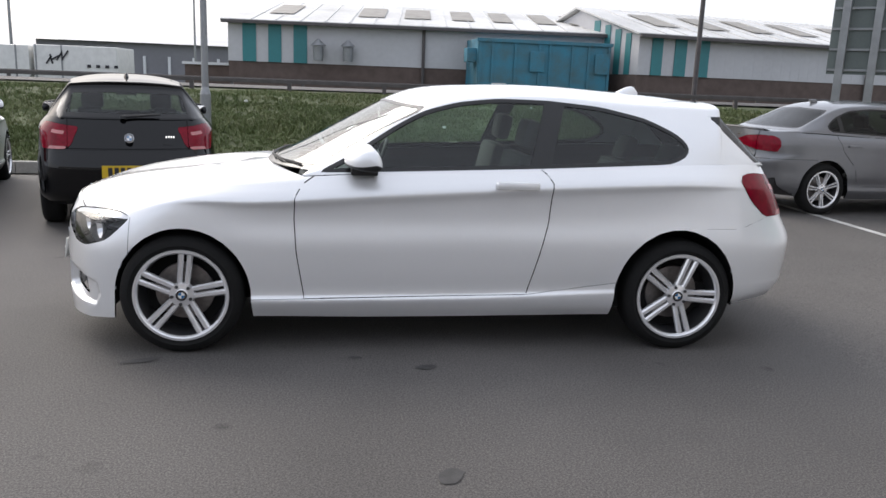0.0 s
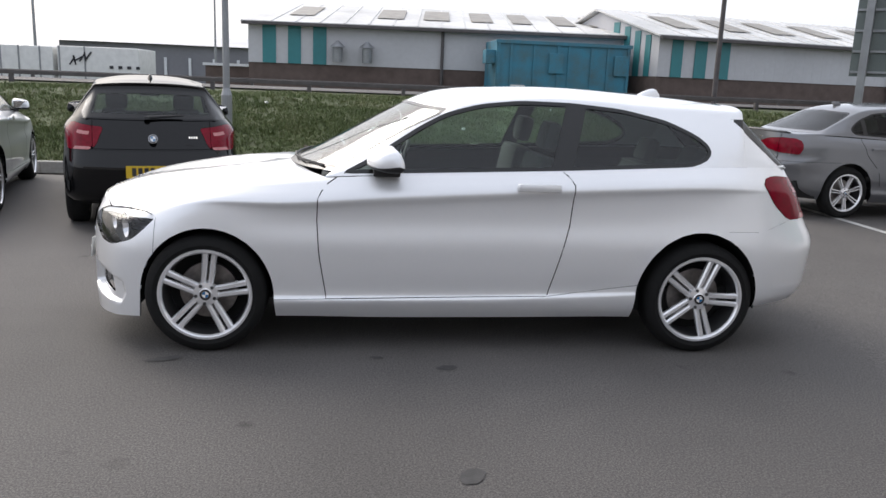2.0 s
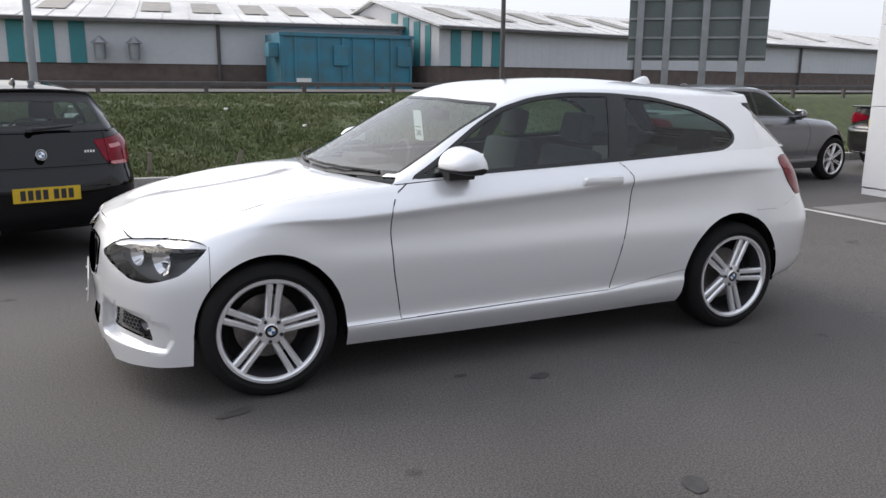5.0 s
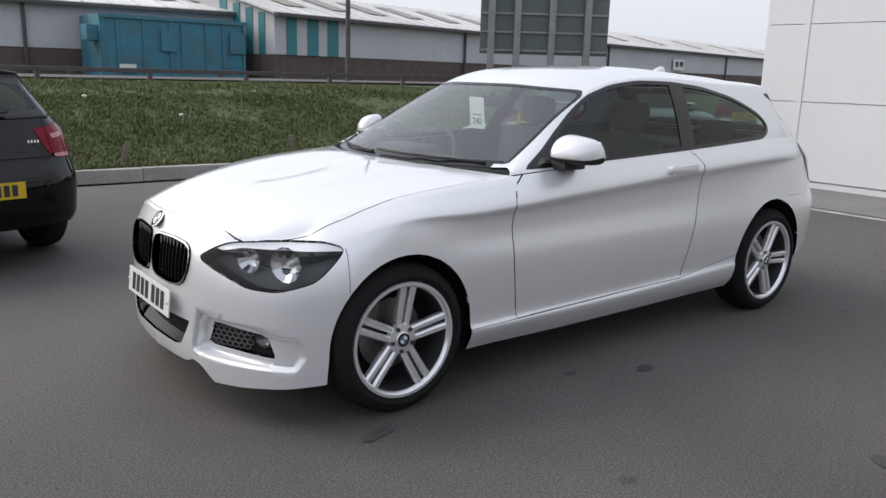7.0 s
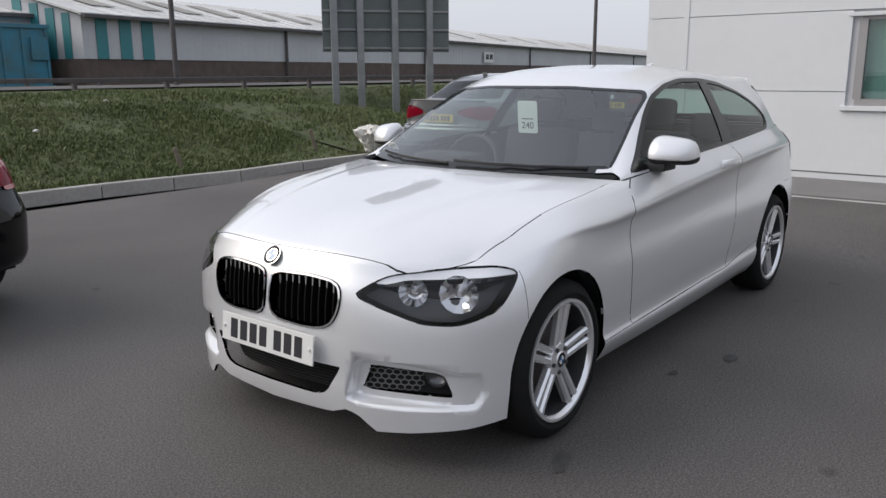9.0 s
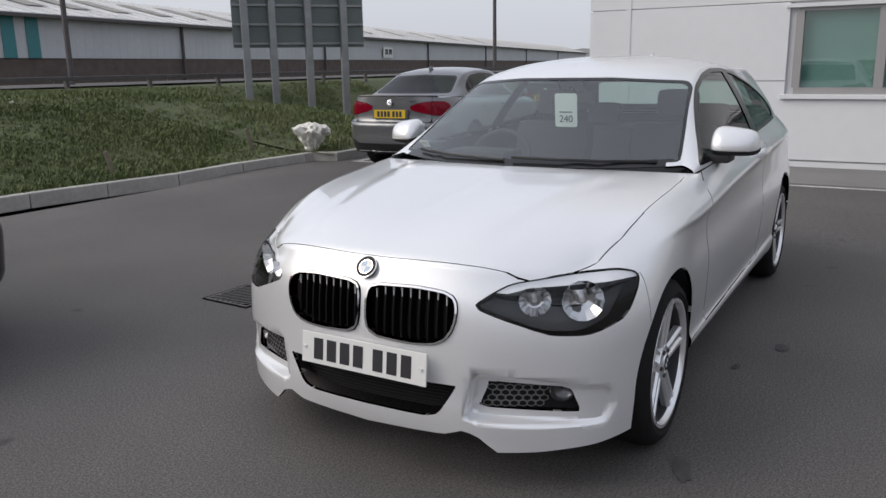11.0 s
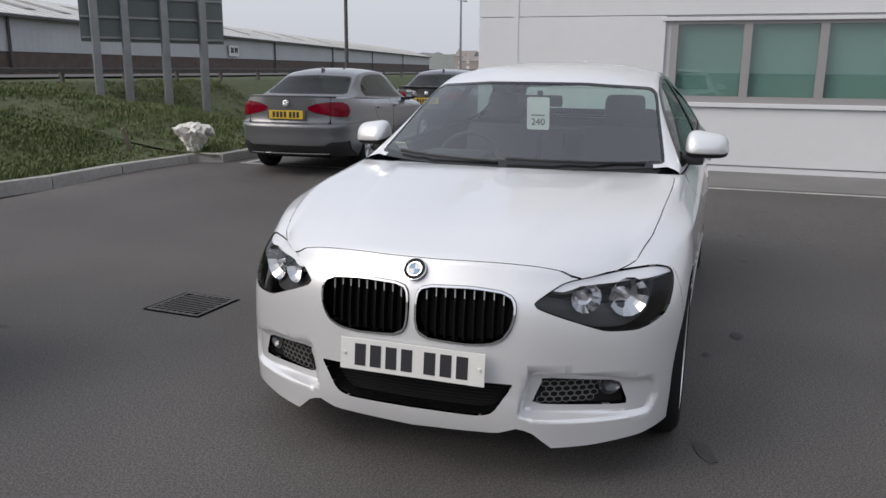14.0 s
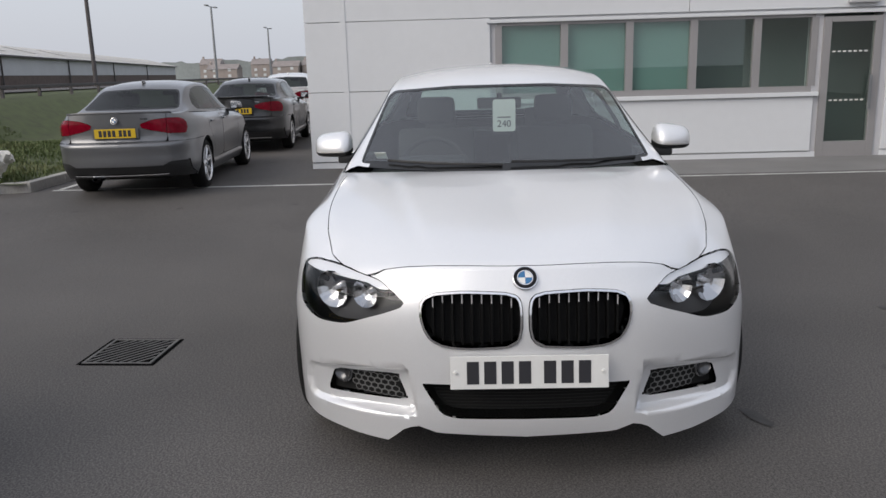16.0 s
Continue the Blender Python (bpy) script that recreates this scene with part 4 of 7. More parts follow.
        if rim:
            for e in [e for e in out.edges if e.is_boundary]:
                a, b = e.verts
                na, nb = Vector(a[nl]), Vector(b[nl])
                face = e.link_faces[0]
                o = ((a.co + b.co) / 2 - face.calc_center_median()).normalized()
                q = [out.verts.new(a.co), out.verts.new(b.co), out.verts.new(b.co - nb * rim), out.verts.new(a.co - na * rim)]
                for v in q:
                    v[nl] = o
                out.faces.new(q)
        return out


def skin(name, bm, mat, parent, label=""):
    """A body panel with the smooth normals of the shell it was cut from."""
    nl = bm.verts.layers.float_vector["nrm"]
    ns = [tuple(v[nl]) for v in bm.verts]
    ob = part(name, bm, mat, parent, label)
    me = ob.data
    for p in me.polygons:
        p.use_smooth = True
    me.normals_split_custom_set_from_vertices(ns)
    return ob




def diag(p):
    return (p[:, 0] + 2.0) * 0.705 + (p[:, 1] - 0.43) * 0.71


SIDE_GLASS = rounded([(-0.66, 0.955), (-0.515, 1.03), (-0.366, 1.125), (-0.229, 1.212), (-0.091, 1.284), (0.096, 1.335), (0.318, 1.36), (0.597, 1.358), (0.895, 1.334), (1.153, 1.28), (1.321, 1.203), (1.385, 1.14), (1.365, 1.085), (1.27, 1.043), (0.508, 1.003), (-0.367, 0.966)], 0.05)
DOOR = [(-0.721, 0.297), (-0.761, 0.539), (-0.773, 0.719), (-0.768, 0.832), (-0.735, 0.895), (-0.655, 0.95), (-0.62, 1.2), (0.5, 1.2), (0.523, 1.0), (0.559, 0.975), (0.586, 0.932), (0.584, 0.886), (0.572, 0.716), (0.525, 0.53), (0.469, 0.323)]
SILL = [(-1.1, 0.0), (-1.1, 0.289), (-0.721, 0.296), (0.469, 0.324), (1.05, 0.405), (1.05, 0.0)]
BONNET = [(-1.998, -0.1)] + [(-1.998 + 0.098 * (k / 12) ** 2.2, 0.51 * k / 12) for k in range(13)] + [(-1.872, 0.555), (-1.78, 0.63), (-1.68, 0.69), (-1.54, 0.727), (-1.4, 0.743), (-1.25, 0.75), (-1.05, 0.757), (-0.85, 0.757), (-0.76, 0.744), (-0.715, 0.705), (-0.785, 0.56), (-0.88, 0.28), (-0.915, 0.0), (-0.915, -0.1)]
HEADLAMP = rounded([(-0.035, 0.645), (0.04, 0.69), (0.10, 0.713), (0.28, 0.728), (0.48, 0.733), (0.56, 0.712), (0.53, 0.66), (0.47, 0.592), (0.39, 0.567), (0.32, 0.55), (0.20, 0.554), (0.04, 0.612)], 0.03)
KIDNEY = rounded([(0.018, 0.55), (0.018, 0.662), (0.042, 0.682), (0.20, 0.688), (0.315, 0.678), (0.345, 0.652), (0.341, 0.588), (0.318, 0.54), (0.28, 0.516), (0.2, 0.508), (0.042, 0.516)], 0.035)
INTAKE = rounded([(-0.3, 0.258), (0.24, 0.256), (0.287, 0.27), (0.352, 0.377), (-0.3, 0.38)], 0.02)
FOG = rounded([(-0.005, 0.295), (0.03, 0.388), (0.275, 0.372), (0.312, 0.283)], 0.015)
TAIL = rounded([(1.69, 0.951), (1.77, 0.995), (1.9, 1.0), (2.36, 0.965), (2.36, 0.80), (2.30, 0.765), (1.95, 0.762), (1.89, 0.765), (1.77, 0.845)], 0.03)
WINDSCREEN = rounded([(-0.3, 0.972), (0.45, 0.972), (0.70, 0.975), (0.695, 1.0), (0.605, 1.28), (0.57, 1.305), (0.25, 1.325), (-0.3, 1.327)], 0.02)
REAR_GLASS = rounded([(-0.3, 1.048), (0.55, 1.05), (0.615, 1.062), (0.585, 1.17), (0.545, 1.285), (0.5, 1.3), (-0.3, 1.325)], 0.03)
SCOOP = [(0.398, 0.428), (0.37, 0.262), (0.4, 0.252), (0.6, 0.245), (0.78, 0.238), (0.80, 0.30), (0.79, 0.372), (0.66, 0.4), (0.5, 0.42)]
LIP = [(0, 0.187), (0.3, 0.197), (0.37, 0.222), (0.415, 0.205), (0.475, 0.15), (0.6, 0.155), (0.75, 0.172), (0.84, 0.19)]


def lip_fn(p):
    """Below the lower edge of the front bumper, with its pointed corner flaps."""
    return np.where(p[:, 0] < -1.45, p[:, 2] - np.interp(p[:, 1], [a for a, _ in LIP], [b for _, b in LIP]), 1.0)


def bonnet_relief(bon):
    """The raised middle of the bonnet between two creases that widen towards the windscreen."""
    x, y = bon[..., 0], bon[..., 1]
    yc = np.interp(x, [-2.03, -1.4, -0.95], [0.31, 0.44, 0.53])
    t = np.clip((yc + 0.012 - y) / 0.05, 0, 1)
    w = np.clip((x + 2.0) / 0.25, 0, 1) * np.clip((-0.9 - x) / 0.12, 0, 1)
    bon[..., 2] += 0.007 * t * t * (3 - 2 * t) * w
    d = np.clip(1 - np.abs(y - yc - 0.03) / 0.09, 0, 1)
    bon[..., 2] -= 0.002 * d * d * w
    return bon


# ---- car materials ----
def paint(name, colour, flake=0.0, rough=0.35, metal=0.0, coat=1.0, spec=None):
    """Car paint: a base with fine flake and slight orange peel under a clear coat."""
    m = material(name, colour, rough, metal=metal, coat=coat, spec=spec, bump=0.012, bump_scale=220)
    if flake:
        n, l = m.node_tree.nodes, m.node_tree.links
        b = n["Principled BSDF"]
        v = n.new("ShaderNodeTexVoronoi")
        v.inputs["Scale"].default_value = 900
        tc = n.new("ShaderNodeTexCoord")
        l.new(tc.outputs["Object"], v.inputs["Vector"])
        mix = n.new("ShaderNodeMix")
        mix.data_type = "RGBA"
        mix.inputs["A"].default_value = (*[c * (1 - flake) for c in colour], 1)
        mix.inputs["B"].default_value = (*[min(1, c * (1 + flake)) for c in colour], 1)
        l.new(v.outputs["Color"], mix.inputs["Factor"])
        l.new(mix.outputs["Result"], b.inputs["Base Color"])
    return m


WHITE_PAINT = paint("white_pearl_paint", (0.84, 0.845, 0.855), 0.05, 0.36, metal=0.45)
BLACK_PAINT = paint("black_paint", (0.003, 0.003, 0.0035), 0, 0.3, coat=0.8, spec=0.0)
GREY_PAINT = paint("grey_metallic_paint", (0.15, 0.153, 0.162), 0.2, 0.3, 0.5)
DARKGREY_PAINT = paint("graphite_metallic_paint", (0.03, 0.031, 0.034), 0.2, 0.3, 0.7)
TRIM_BLACK = material("gloss_black_trim", (0.01, 0.01, 0.01), 0.25)
PLASTIC_BLACK = material("black_plastic", (0.016, 0.016, 0.017), 0.55, var=0.2, scale=30, bump=0.1, bump_scale=300)
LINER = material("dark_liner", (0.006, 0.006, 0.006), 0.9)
CHROME = material("chrome", (0.85, 0.85, 0.86), 0.08, metal=1.0)
ALLOY = material("alloy_silver", (0.88, 0.88, 0.89), 0.18, metal=0.65, var=0.05, scale=15)
# dark grey of the bolts; on the rim barrel it stands for shade
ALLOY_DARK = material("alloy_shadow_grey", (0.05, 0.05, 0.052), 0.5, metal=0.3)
DISC = material("brake_disc_steel", (0.25, 0.23, 0.22), 0.4, metal=0.9, var=0.3, scale=40)
GLASS = glass_material("car_glass", (0.72, 0.86, 0.8), ior=1.4)
TINT_GLASS = glass_material("tinted_car_glass", (0.5, 0.62, 0.58), ior=1.4)
DARK_GLASS = glass_material("dark_car_glass", (0.14, 0.165, 0.16), ior=1.3)
SCREEN_GLASS = glass_material("windscreen_glass", (0.84, 0.93, 0.9), ior=1.9)
LENS = glass_material("clear_lamp_lens", (0.95, 0.96, 0.97), ior=1.3)
BADGE_BLACK = material("badge_black", (0.008, 0.008, 0.01), 0.5, spec=0.2)
RED_LENS = material("red_lamp_lens", (0.19, 0.003, 0.015), 0.1, spec=0.2, var=0.4, scale=25)
LAMP_BAND = material("pale_lamp_band", (0.5, 0.2, 0.2), 0.2, var=0.2, scale=30)
WHITE_LENS = material("clear_reversing_lens", (0.6, 0.58, 0.56), 0.1, coat=1.0)
SEAT = material("dark_seat_cloth", (0.03, 0.03, 0.033), 0.85, var=0.3, scale=18, bump=0.3, bump_scale=150)
DASH = material("dashboard_plastic", (0.02, 0.02, 0.022), 0.7, var=0.2, scale=12, bump=0.2, bump_scale=250)
YELLOW_PLATE = material("yellow_plate", (0.6, 0.4, 0.015), 0.4, var=0.06, scale=8)
WHITE_PLATE = material("white_plate", (0.72, 0.72, 0.7), 0.4, var=0.05, scale=8)
BADGE_BLUE = material("badge_blue", (0.02, 0.14, 0.32), 0.2, coat=1.0)
RADIATOR = material("dark_mesh", (0.012, 0.012, 0.012), 0.6)
MESH_GREY = material("grey_mesh", (0.12, 0.12, 0.12), 0.45)


def revolve(bm, prof, seg=48, axis="y", close=False):
    """A ring of revolution about y through (radius, y) points."""
    rows = []
    for k in range(seg):
        a = 2 * math.pi * k / seg
        rows.append([bm.verts.new((r * math.cos(a), y, r * math.sin(a))) for r, y in prof])
    for k in range(seg):
        p, q = rows[k], rows[(k + 1) % seg]
        for i in range(len(prof) - 1):
            bm.faces.new((p[i], p[i + 1], q[i + 1], q[i]))
    return rows


def prism(bm, poly, y0, y1, taper=1.0):
    """A flat bar with outline poly in (x, z) from y0 (outer) to y1."""
    a = [bm.verts.new((x, y0, z)) for x, z in poly]
    b = [bm.verts.new((x, y1, z)) for x, z in poly]
    fs = [bm.faces.new(a), bm.faces.new(b[::-1])]
    for i in range(len(poly)):
        j = (i + 1) % len(poly)
        fs.append(bm.faces.new((a[j], a[i], b[i], b[j])))
    return fs


def make_wheel(name_parent, m, spin, R=0.314, rim_r=0.241, style="double"):
    """An alloy wheel; its outer face looks towards -y. Returns the wheel's tyre object as the part."""
    bm = bmesh.new()
    prof = [(rim_r - 0.012, 0.2), (rim_r + 0.02, 0.215), (R - 0.03, 0.21), (R - 0.006, 0.19), (R, 0.16), (R, 0.06), (R - 0.006, 0.03), (R - 0.03, 0.006), (R - 0.05, 0.0), (rim_r + 0.02, 0.003), (rim_r, 0.012), (rim_r - 0.012, 0.02)]
    revolve(bm, prof, 64)
    bmesh.ops.recalc_face_normals(bm, faces=bm.faces)
    tyre = part("wheel", bm, RUBBER, name_parent, "black tyre on a silver double-spoke alloy rim", smooth=40)
    tyre.matrix_local = m
    bm = bmesh.new()
    revolve(bm, [(rim_r + 0.002, 0.012), (rim_r, 0.004), (rim_r - 0.012, 0.004), (rim_r - 0.02, 0.012), (rim_r - 0.023, 0.022)], 64)
    bmesh.ops.recalc_face_normals(bm, faces=bm.faces)
    part("rim", bm, ALLOY, tyre, smooth=40)
    # barrel coloured dark so the spoke gaps look deep in shade
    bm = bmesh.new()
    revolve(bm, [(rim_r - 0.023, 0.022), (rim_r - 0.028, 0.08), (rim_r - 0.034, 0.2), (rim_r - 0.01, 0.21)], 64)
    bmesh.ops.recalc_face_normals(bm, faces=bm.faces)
    part("rim_barrel", bm, ALLOY_DARK, tyre, "inner barrel of the rim, darkened as if in shade", smooth=40)
    # brake disc, and an added black disc for the dark between the spokes
    bm = bmesh.new()
    revolve(bm, [(0.0, 0.12), (0.15, 0.12), (0.152, 0.13), (0.152, 0.14), (0.0, 0.14)], 40)
    part("brake_disc", bm, DISC, tyre, smooth=30)
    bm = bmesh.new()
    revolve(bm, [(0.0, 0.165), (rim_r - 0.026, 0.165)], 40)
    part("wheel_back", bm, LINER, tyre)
    n = 5 if style == "double" else 7
    for k in range(n):
        a = radians(spin + 360 / n * k)
        bm = bmesh.new()
        for s in (-1, 1):
            if style == "double":
                w0, w1, o0, o1 = 0.0135, 0.0165, 0.0185, 0.0245
            else:
                w0, w1, o0, o1 = 0.008, 0.009, 0.01, 0.022
            c, t = Vector((math.cos(a), math.sin(a))), Vector((-math.sin(a), math.cos(a)))
            rr = [0.045, 0.09, 0.15, 0.2, rim_r - 0.012]
            rows = []
            for i, r in enumerate(rr):
                u = i / (len(rr) - 1)
                o, w = lerp(o0, o1, u) * s, lerp(w0, w1, u)
                y = 0.03 - 0.016 * u if u < 0.9 else 0.014
                mid = c * r + t * o
                l, rgt = mid + t * w, mid - t * w
                rows.append([(l.x, y + 0.03, l.y), (l.x, y + 0.009, l.y), (lerp(l.x, mid.x, 0.5), y, lerp(l.y, mid.y, 0.5)), (lerp(rgt.x, mid.x, 0.5), y, lerp(rgt.y, mid.y, 0.5)), (rgt.x, y + 0.009, rgt.y), (rgt.x, y + 0.03, rgt.y)])
            vs = [[bm.verts.new(p) for p in r] for r in rows]
            for p, q in zip(vs, vs[1:]):
                for i in range(5):
                    bm.faces.new((p[i], p[i + 1], q[i + 1], q[i]))
        bmesh.ops.recalc_face_normals(bm, faces=bm.faces)
        for f in bm.faces:
            if f.normal.y > 0.3:
                f.normal_flip()
        part("spoke", bm, ALLOY, tyre, smooth=25)
    bm = bmesh.new()
    revolve(bm, [(0.0, 0.018), (0.03, 0.018), (0.034, 0.022), (0.062, 0.026), (0.068, 0.05)], 32)
    bmesh.ops.recalc_face_normals(bm, faces=bm.faces)
    part("hub", bm, ALLOY, tyre, smooth=30)
    for k in range(5):
        a = radians(spin + 36 + 72 * k)
        bm = bmesh.new()
        tube(bm, (0.05 * math.cos(a), 0.028, 0.05 * math.sin(a)), (0.05 * math.cos(a), 0.018, 0.05 * math.sin(a)), 0.009, None, 8)
        part("wheel_bolt", bm, ALLOY_DARK, tyre)
    roundel(tyre, Matrix.Translation((0, 0.017, 0)), 0.03)
    return tyre


def roundel(parent, m, r):
    """A round badge: dark ring, light rim and a quartered disc; it looks towards -y."""
    bm = bmesh.new()
    revolve(bm, [(0.0, 0.0), (r * 0.95, 0.0), (r, 0.002), (r, 0.006)], 32)
    o = part("badge", bm, BADGE_BLACK, parent, "round badge", smooth=30)
    o.matrix_local = m
    bm = bmesh.new()
    revolve(bm, [(r * 0.93, -0.0006), (r, 0.0), (r, 0.003)], 32)
    revolve(bm, [(r * 0.57, -0.0008), (r * 0.64, -0.0008)], 32)
    part("badge_rim", bm, CHROME, o)
    for mat, q0 in ((BADGE_BLUE, (1, 3)), (WHITE_PLATE, (0, 2))):
        bm = bmesh.new()
        for q in q0:
            c = bm.verts.new((0, -0.0012, 0))
            arc = [bm.verts.new((0.56 * r * math.cos(math.pi / 2 * (q + k / 6)), -0.0012, 0.56 * r * math.sin(math.pi / 2 * (q + k / 6)))) for k in range(7)]
            for a, b in zip(arc, arc[1:]):
                bm.faces.new((c, a, b))
        part("badge_quarter", bm, mat, o)
    return o


def number_plate(parent, m, mat, w=0.52, h=0.111):
    """A number plate with plain bars for its characters; it looks towards -y, centred."""
    o = part("number_plate", boxes((-w / 2, w / 2, 0, 0.006, -h / 2, h / 2), bevel=0.002), mat, parent, "number plate with dark bars")
    o.matrix_local = m
    for k in range(7):
        x = -0.205 + 0.057 * k + (0.025 if k > 3 else 0)
        part("character_bar", boxes((x, x + 0.04, -0.0015, 0.0, -0.038, 0.038)), INK, o)
    return o


def seat(parent, x, y, back=12, low=0.0):
    e = part("seat", boxes((x - 0.25, x + 0.27, y - 0.25, y + 0.25, 0.42, 0.58), bevel=0.05), SEAT, parent, "dark cloth car seat")
    for n, b, p in (("seat_back", (-0.07, 0.07, -0.24, 0.24, 0, 0.56 - low), (x + 0.3, y, 0.5)), ("headrest", (-0.045, 0.05, -0.12, 0.12, 0.59 - low, 0.76 - low), (x + 0.3, y, 0.5))):
        bm = bmesh.new()
        box(bm, *b, bevel=0.045)
        o = part(n, bm, SEAT, e, smooth=50)
        o.matrix_local = Matrix.Translation(p) @ Euler((0, radians(back), 0)).to_matrix().to_4x4()
    return e


def interior(car, rhd=1, rear_shelf=1.55, roof=1.36, rear_seat=0.92, rear_drop=0.0):
    part("floor_pan", boxes((-1.0, 1.7, -0.74, 0.74, 0.22, 0.36)), LINER, car, "dark cabin floor")
    bm = bmesh.new()
    box(bm, -0.78, -0.35, -0.68, 0.68, 0.62, 0.93, bevel=0.06)
    part("dashboard", bm, DASH, car, "dark plastic dashboard", smooth=50)
    part("binnacle", boxes((-0.6, -0.38, rhd * 0.36 - 0.18, rhd * 0.36 + 0.18, 0.9, 0.975), bevel=0.03), DASH, car, smooth=50)
    bm = bmesh.new()
    n = 28
    rows = []
    for k in range(n):
        a = 2 * math.pi * k / n
        rows.append([bm.verts.new(((0.014 * math.cos(b)), (0.18 + 0.014 * math.sin(b)) * math.cos(a), (0.18 + 0.014 * math.sin(b)) * math.sin(a))) for b in [2 * math.pi * j / 8 for j in range(8)]])
    for k in range(n):
        p, q = rows[k], rows[(k + 1) % n]
        for j in range(8):
            bm.faces.new((p[j], p[(j + 1) % 8], q[(j + 1) % 8], q[j]))
    box(bm, -0.02, 0.02, -0.17, 0.17, -0.03, 0.03)
    box(bm, -0.02, 0.02, -0.02, 0.02, -0.17, 0)
    o = part("steering_wheel", bm, DASH, car, smooth=60)
    o.matrix_local = Matrix.Translation((-0.3, rhd * 0.36, 0.88)) @ Euler((0, radians(22), 0)).to_matrix().to_4x4()
    for y in (-0.37, 0.37):
        seat(car, 0.1, y)
        o = seat(car, rear_seat, y, 20, 0.1)
        o.location.z = -rear_drop
    part("parcel_shelf", boxes((1.32, rear_shelf + 0.3, -0.6, 0.6, 0.93, 0.96), bevel=0.01), DASH, car)
    part("headliner", boxes((0.12, 1.1, -0.42, 0.42, roof - 0.035, roof - 0.02), bevel=0.006), SEAT, car)
    bm = bmesh.new()
    box(bm, -0.04, 0.0, -0.12, 0.12, 1.235, 1.295, bevel=0.012)
    tube(bm, (-0.02, 0, 1.28), (-0.03, 0, 1.315), 0.015, None, 10)
    o = part("rear_view_mirror", bm, PLASTIC_BLACK, car, smooth=40)
    o.location = (-0.15, 0, -0.04)


def door_mirror(car, x, y, z, side, mat):
    """A door mirror: painted cap over a black base; side is -1 or 1."""
    def section(u, phi, grow=1.0):
        """A point of the shell: u runs from the car outwards, phi round the section."""
        e = max(0.0, 1 - abs(2 * u - 1) ** 6) ** 0.4 * grow
        c, q = math.cos(phi), math.sin(phi)
        a = (0.125 - 0.04 * u * u) if c < 0 else 0.04
        h = (0.086 - 0.016 * u * u) if q > 0 else 0.05 - 0.012 * u
        px = math.copysign(abs(c) ** 0.8, c) * a * e + 0.045 * u * u
        return Vector((px * (1 - 0.22 * max(0, q)), side * (u - 0.5) * 0.2, math.copysign(abs(q) ** 0.72, q) * h * e - 0.012 * u))

    us = [0.0, 0.015, 0.05, 0.11, 0.2, 0.32, 0.45, 0.58, 0.7, 0.8, 0.88, 0.94, 0.98, 1.0]
    low, high = radians(-14), radians(194)

    def shell(lo, hi, n, grow=1.0, cols=us):
        bm = grid_mesh([[section(u, lerp(lo, hi, k / n), grow) for k in range(n + 1)] for u in cols])
        bmesh.ops.remove_doubles(bm, verts=bm.verts, dist=1e-5)
        bmesh.ops.recalc_face_normals(bm, faces=bm.faces)
        mid = Vector((0, 0, 0.01))
        if sum((f.calc_center_median() - mid).dot(f.normal) for f in bm.faces) < 0:
            bmesh.ops.reverse_faces(bm, faces=bm.faces)
        return bm

    cap = part("door_mirror", shell(low, high, 26), mat, car, "body-coloured mirror cap", smooth=60)
    cap.location = (x, y, z)
    part("mirror_base", shell(high, low + 2 * math.pi, 16), PLASTIC_BLACK, cap, "black lower half of the mirror", smooth=60)
    part("indicator_strip", shell(radians(186), radians(193), 3, 1.02, [0.18, 0.3, 0.42, 0.54, 0.66, 0.78]), WHITE_LENS, cap, "pale indicator strip", smooth=60)
    bm = bmesh.new()
    box(bm, -0.085, 0.055, -0.1, 0.08, -0.078, -0.036, bevel=0.012)
    for v in bm.verts:
        v.co.y -= side * 0.11
    part("mirror_arm", bm, PLASTIC_BLACK, cap, smooth=50)
    bm = bmesh.new()
    box(bm, 0.05, 0.054, -0.075, 0.075, -0.028, 0.055, bevel=0.0015)
    part("mirror_glass", bm, CHROME, cap)
    return cap


ARCHES = ((-1.336, 0.302, 0.342, 0.366), (1.315, 0.31, 0.353, 0.384))


def arch_fn(x0, z0, rx, rz):
    """A wheel arch: half an ellipse over nearly upright sides."""
    def fn(p):
        x, z = p[:, 0] - x0, p[:, 2] - z0
        up = (np.hypot(x / rx, z / rz) - 1) * rx
        return np.where((p[:, 1] > 0.5) & (p[:, 2] < 0.75), np.where(z > 0, up, np.abs(x) - rx + 0.06 * z), 1.0)
    return fn


def side_fn(poly, ymin=0.45):
    return lambda p: np.where(p[:, 1] > ymin, poly_sd(p[:, 0], p[:, 2], poly), 1.0)


def front_fn(poly, xmax=-1.3):
    return lambda p: np.where(p[:, 0] < xmax, poly_sd(p[:, 1], p[:, 2], poly), 1.0)


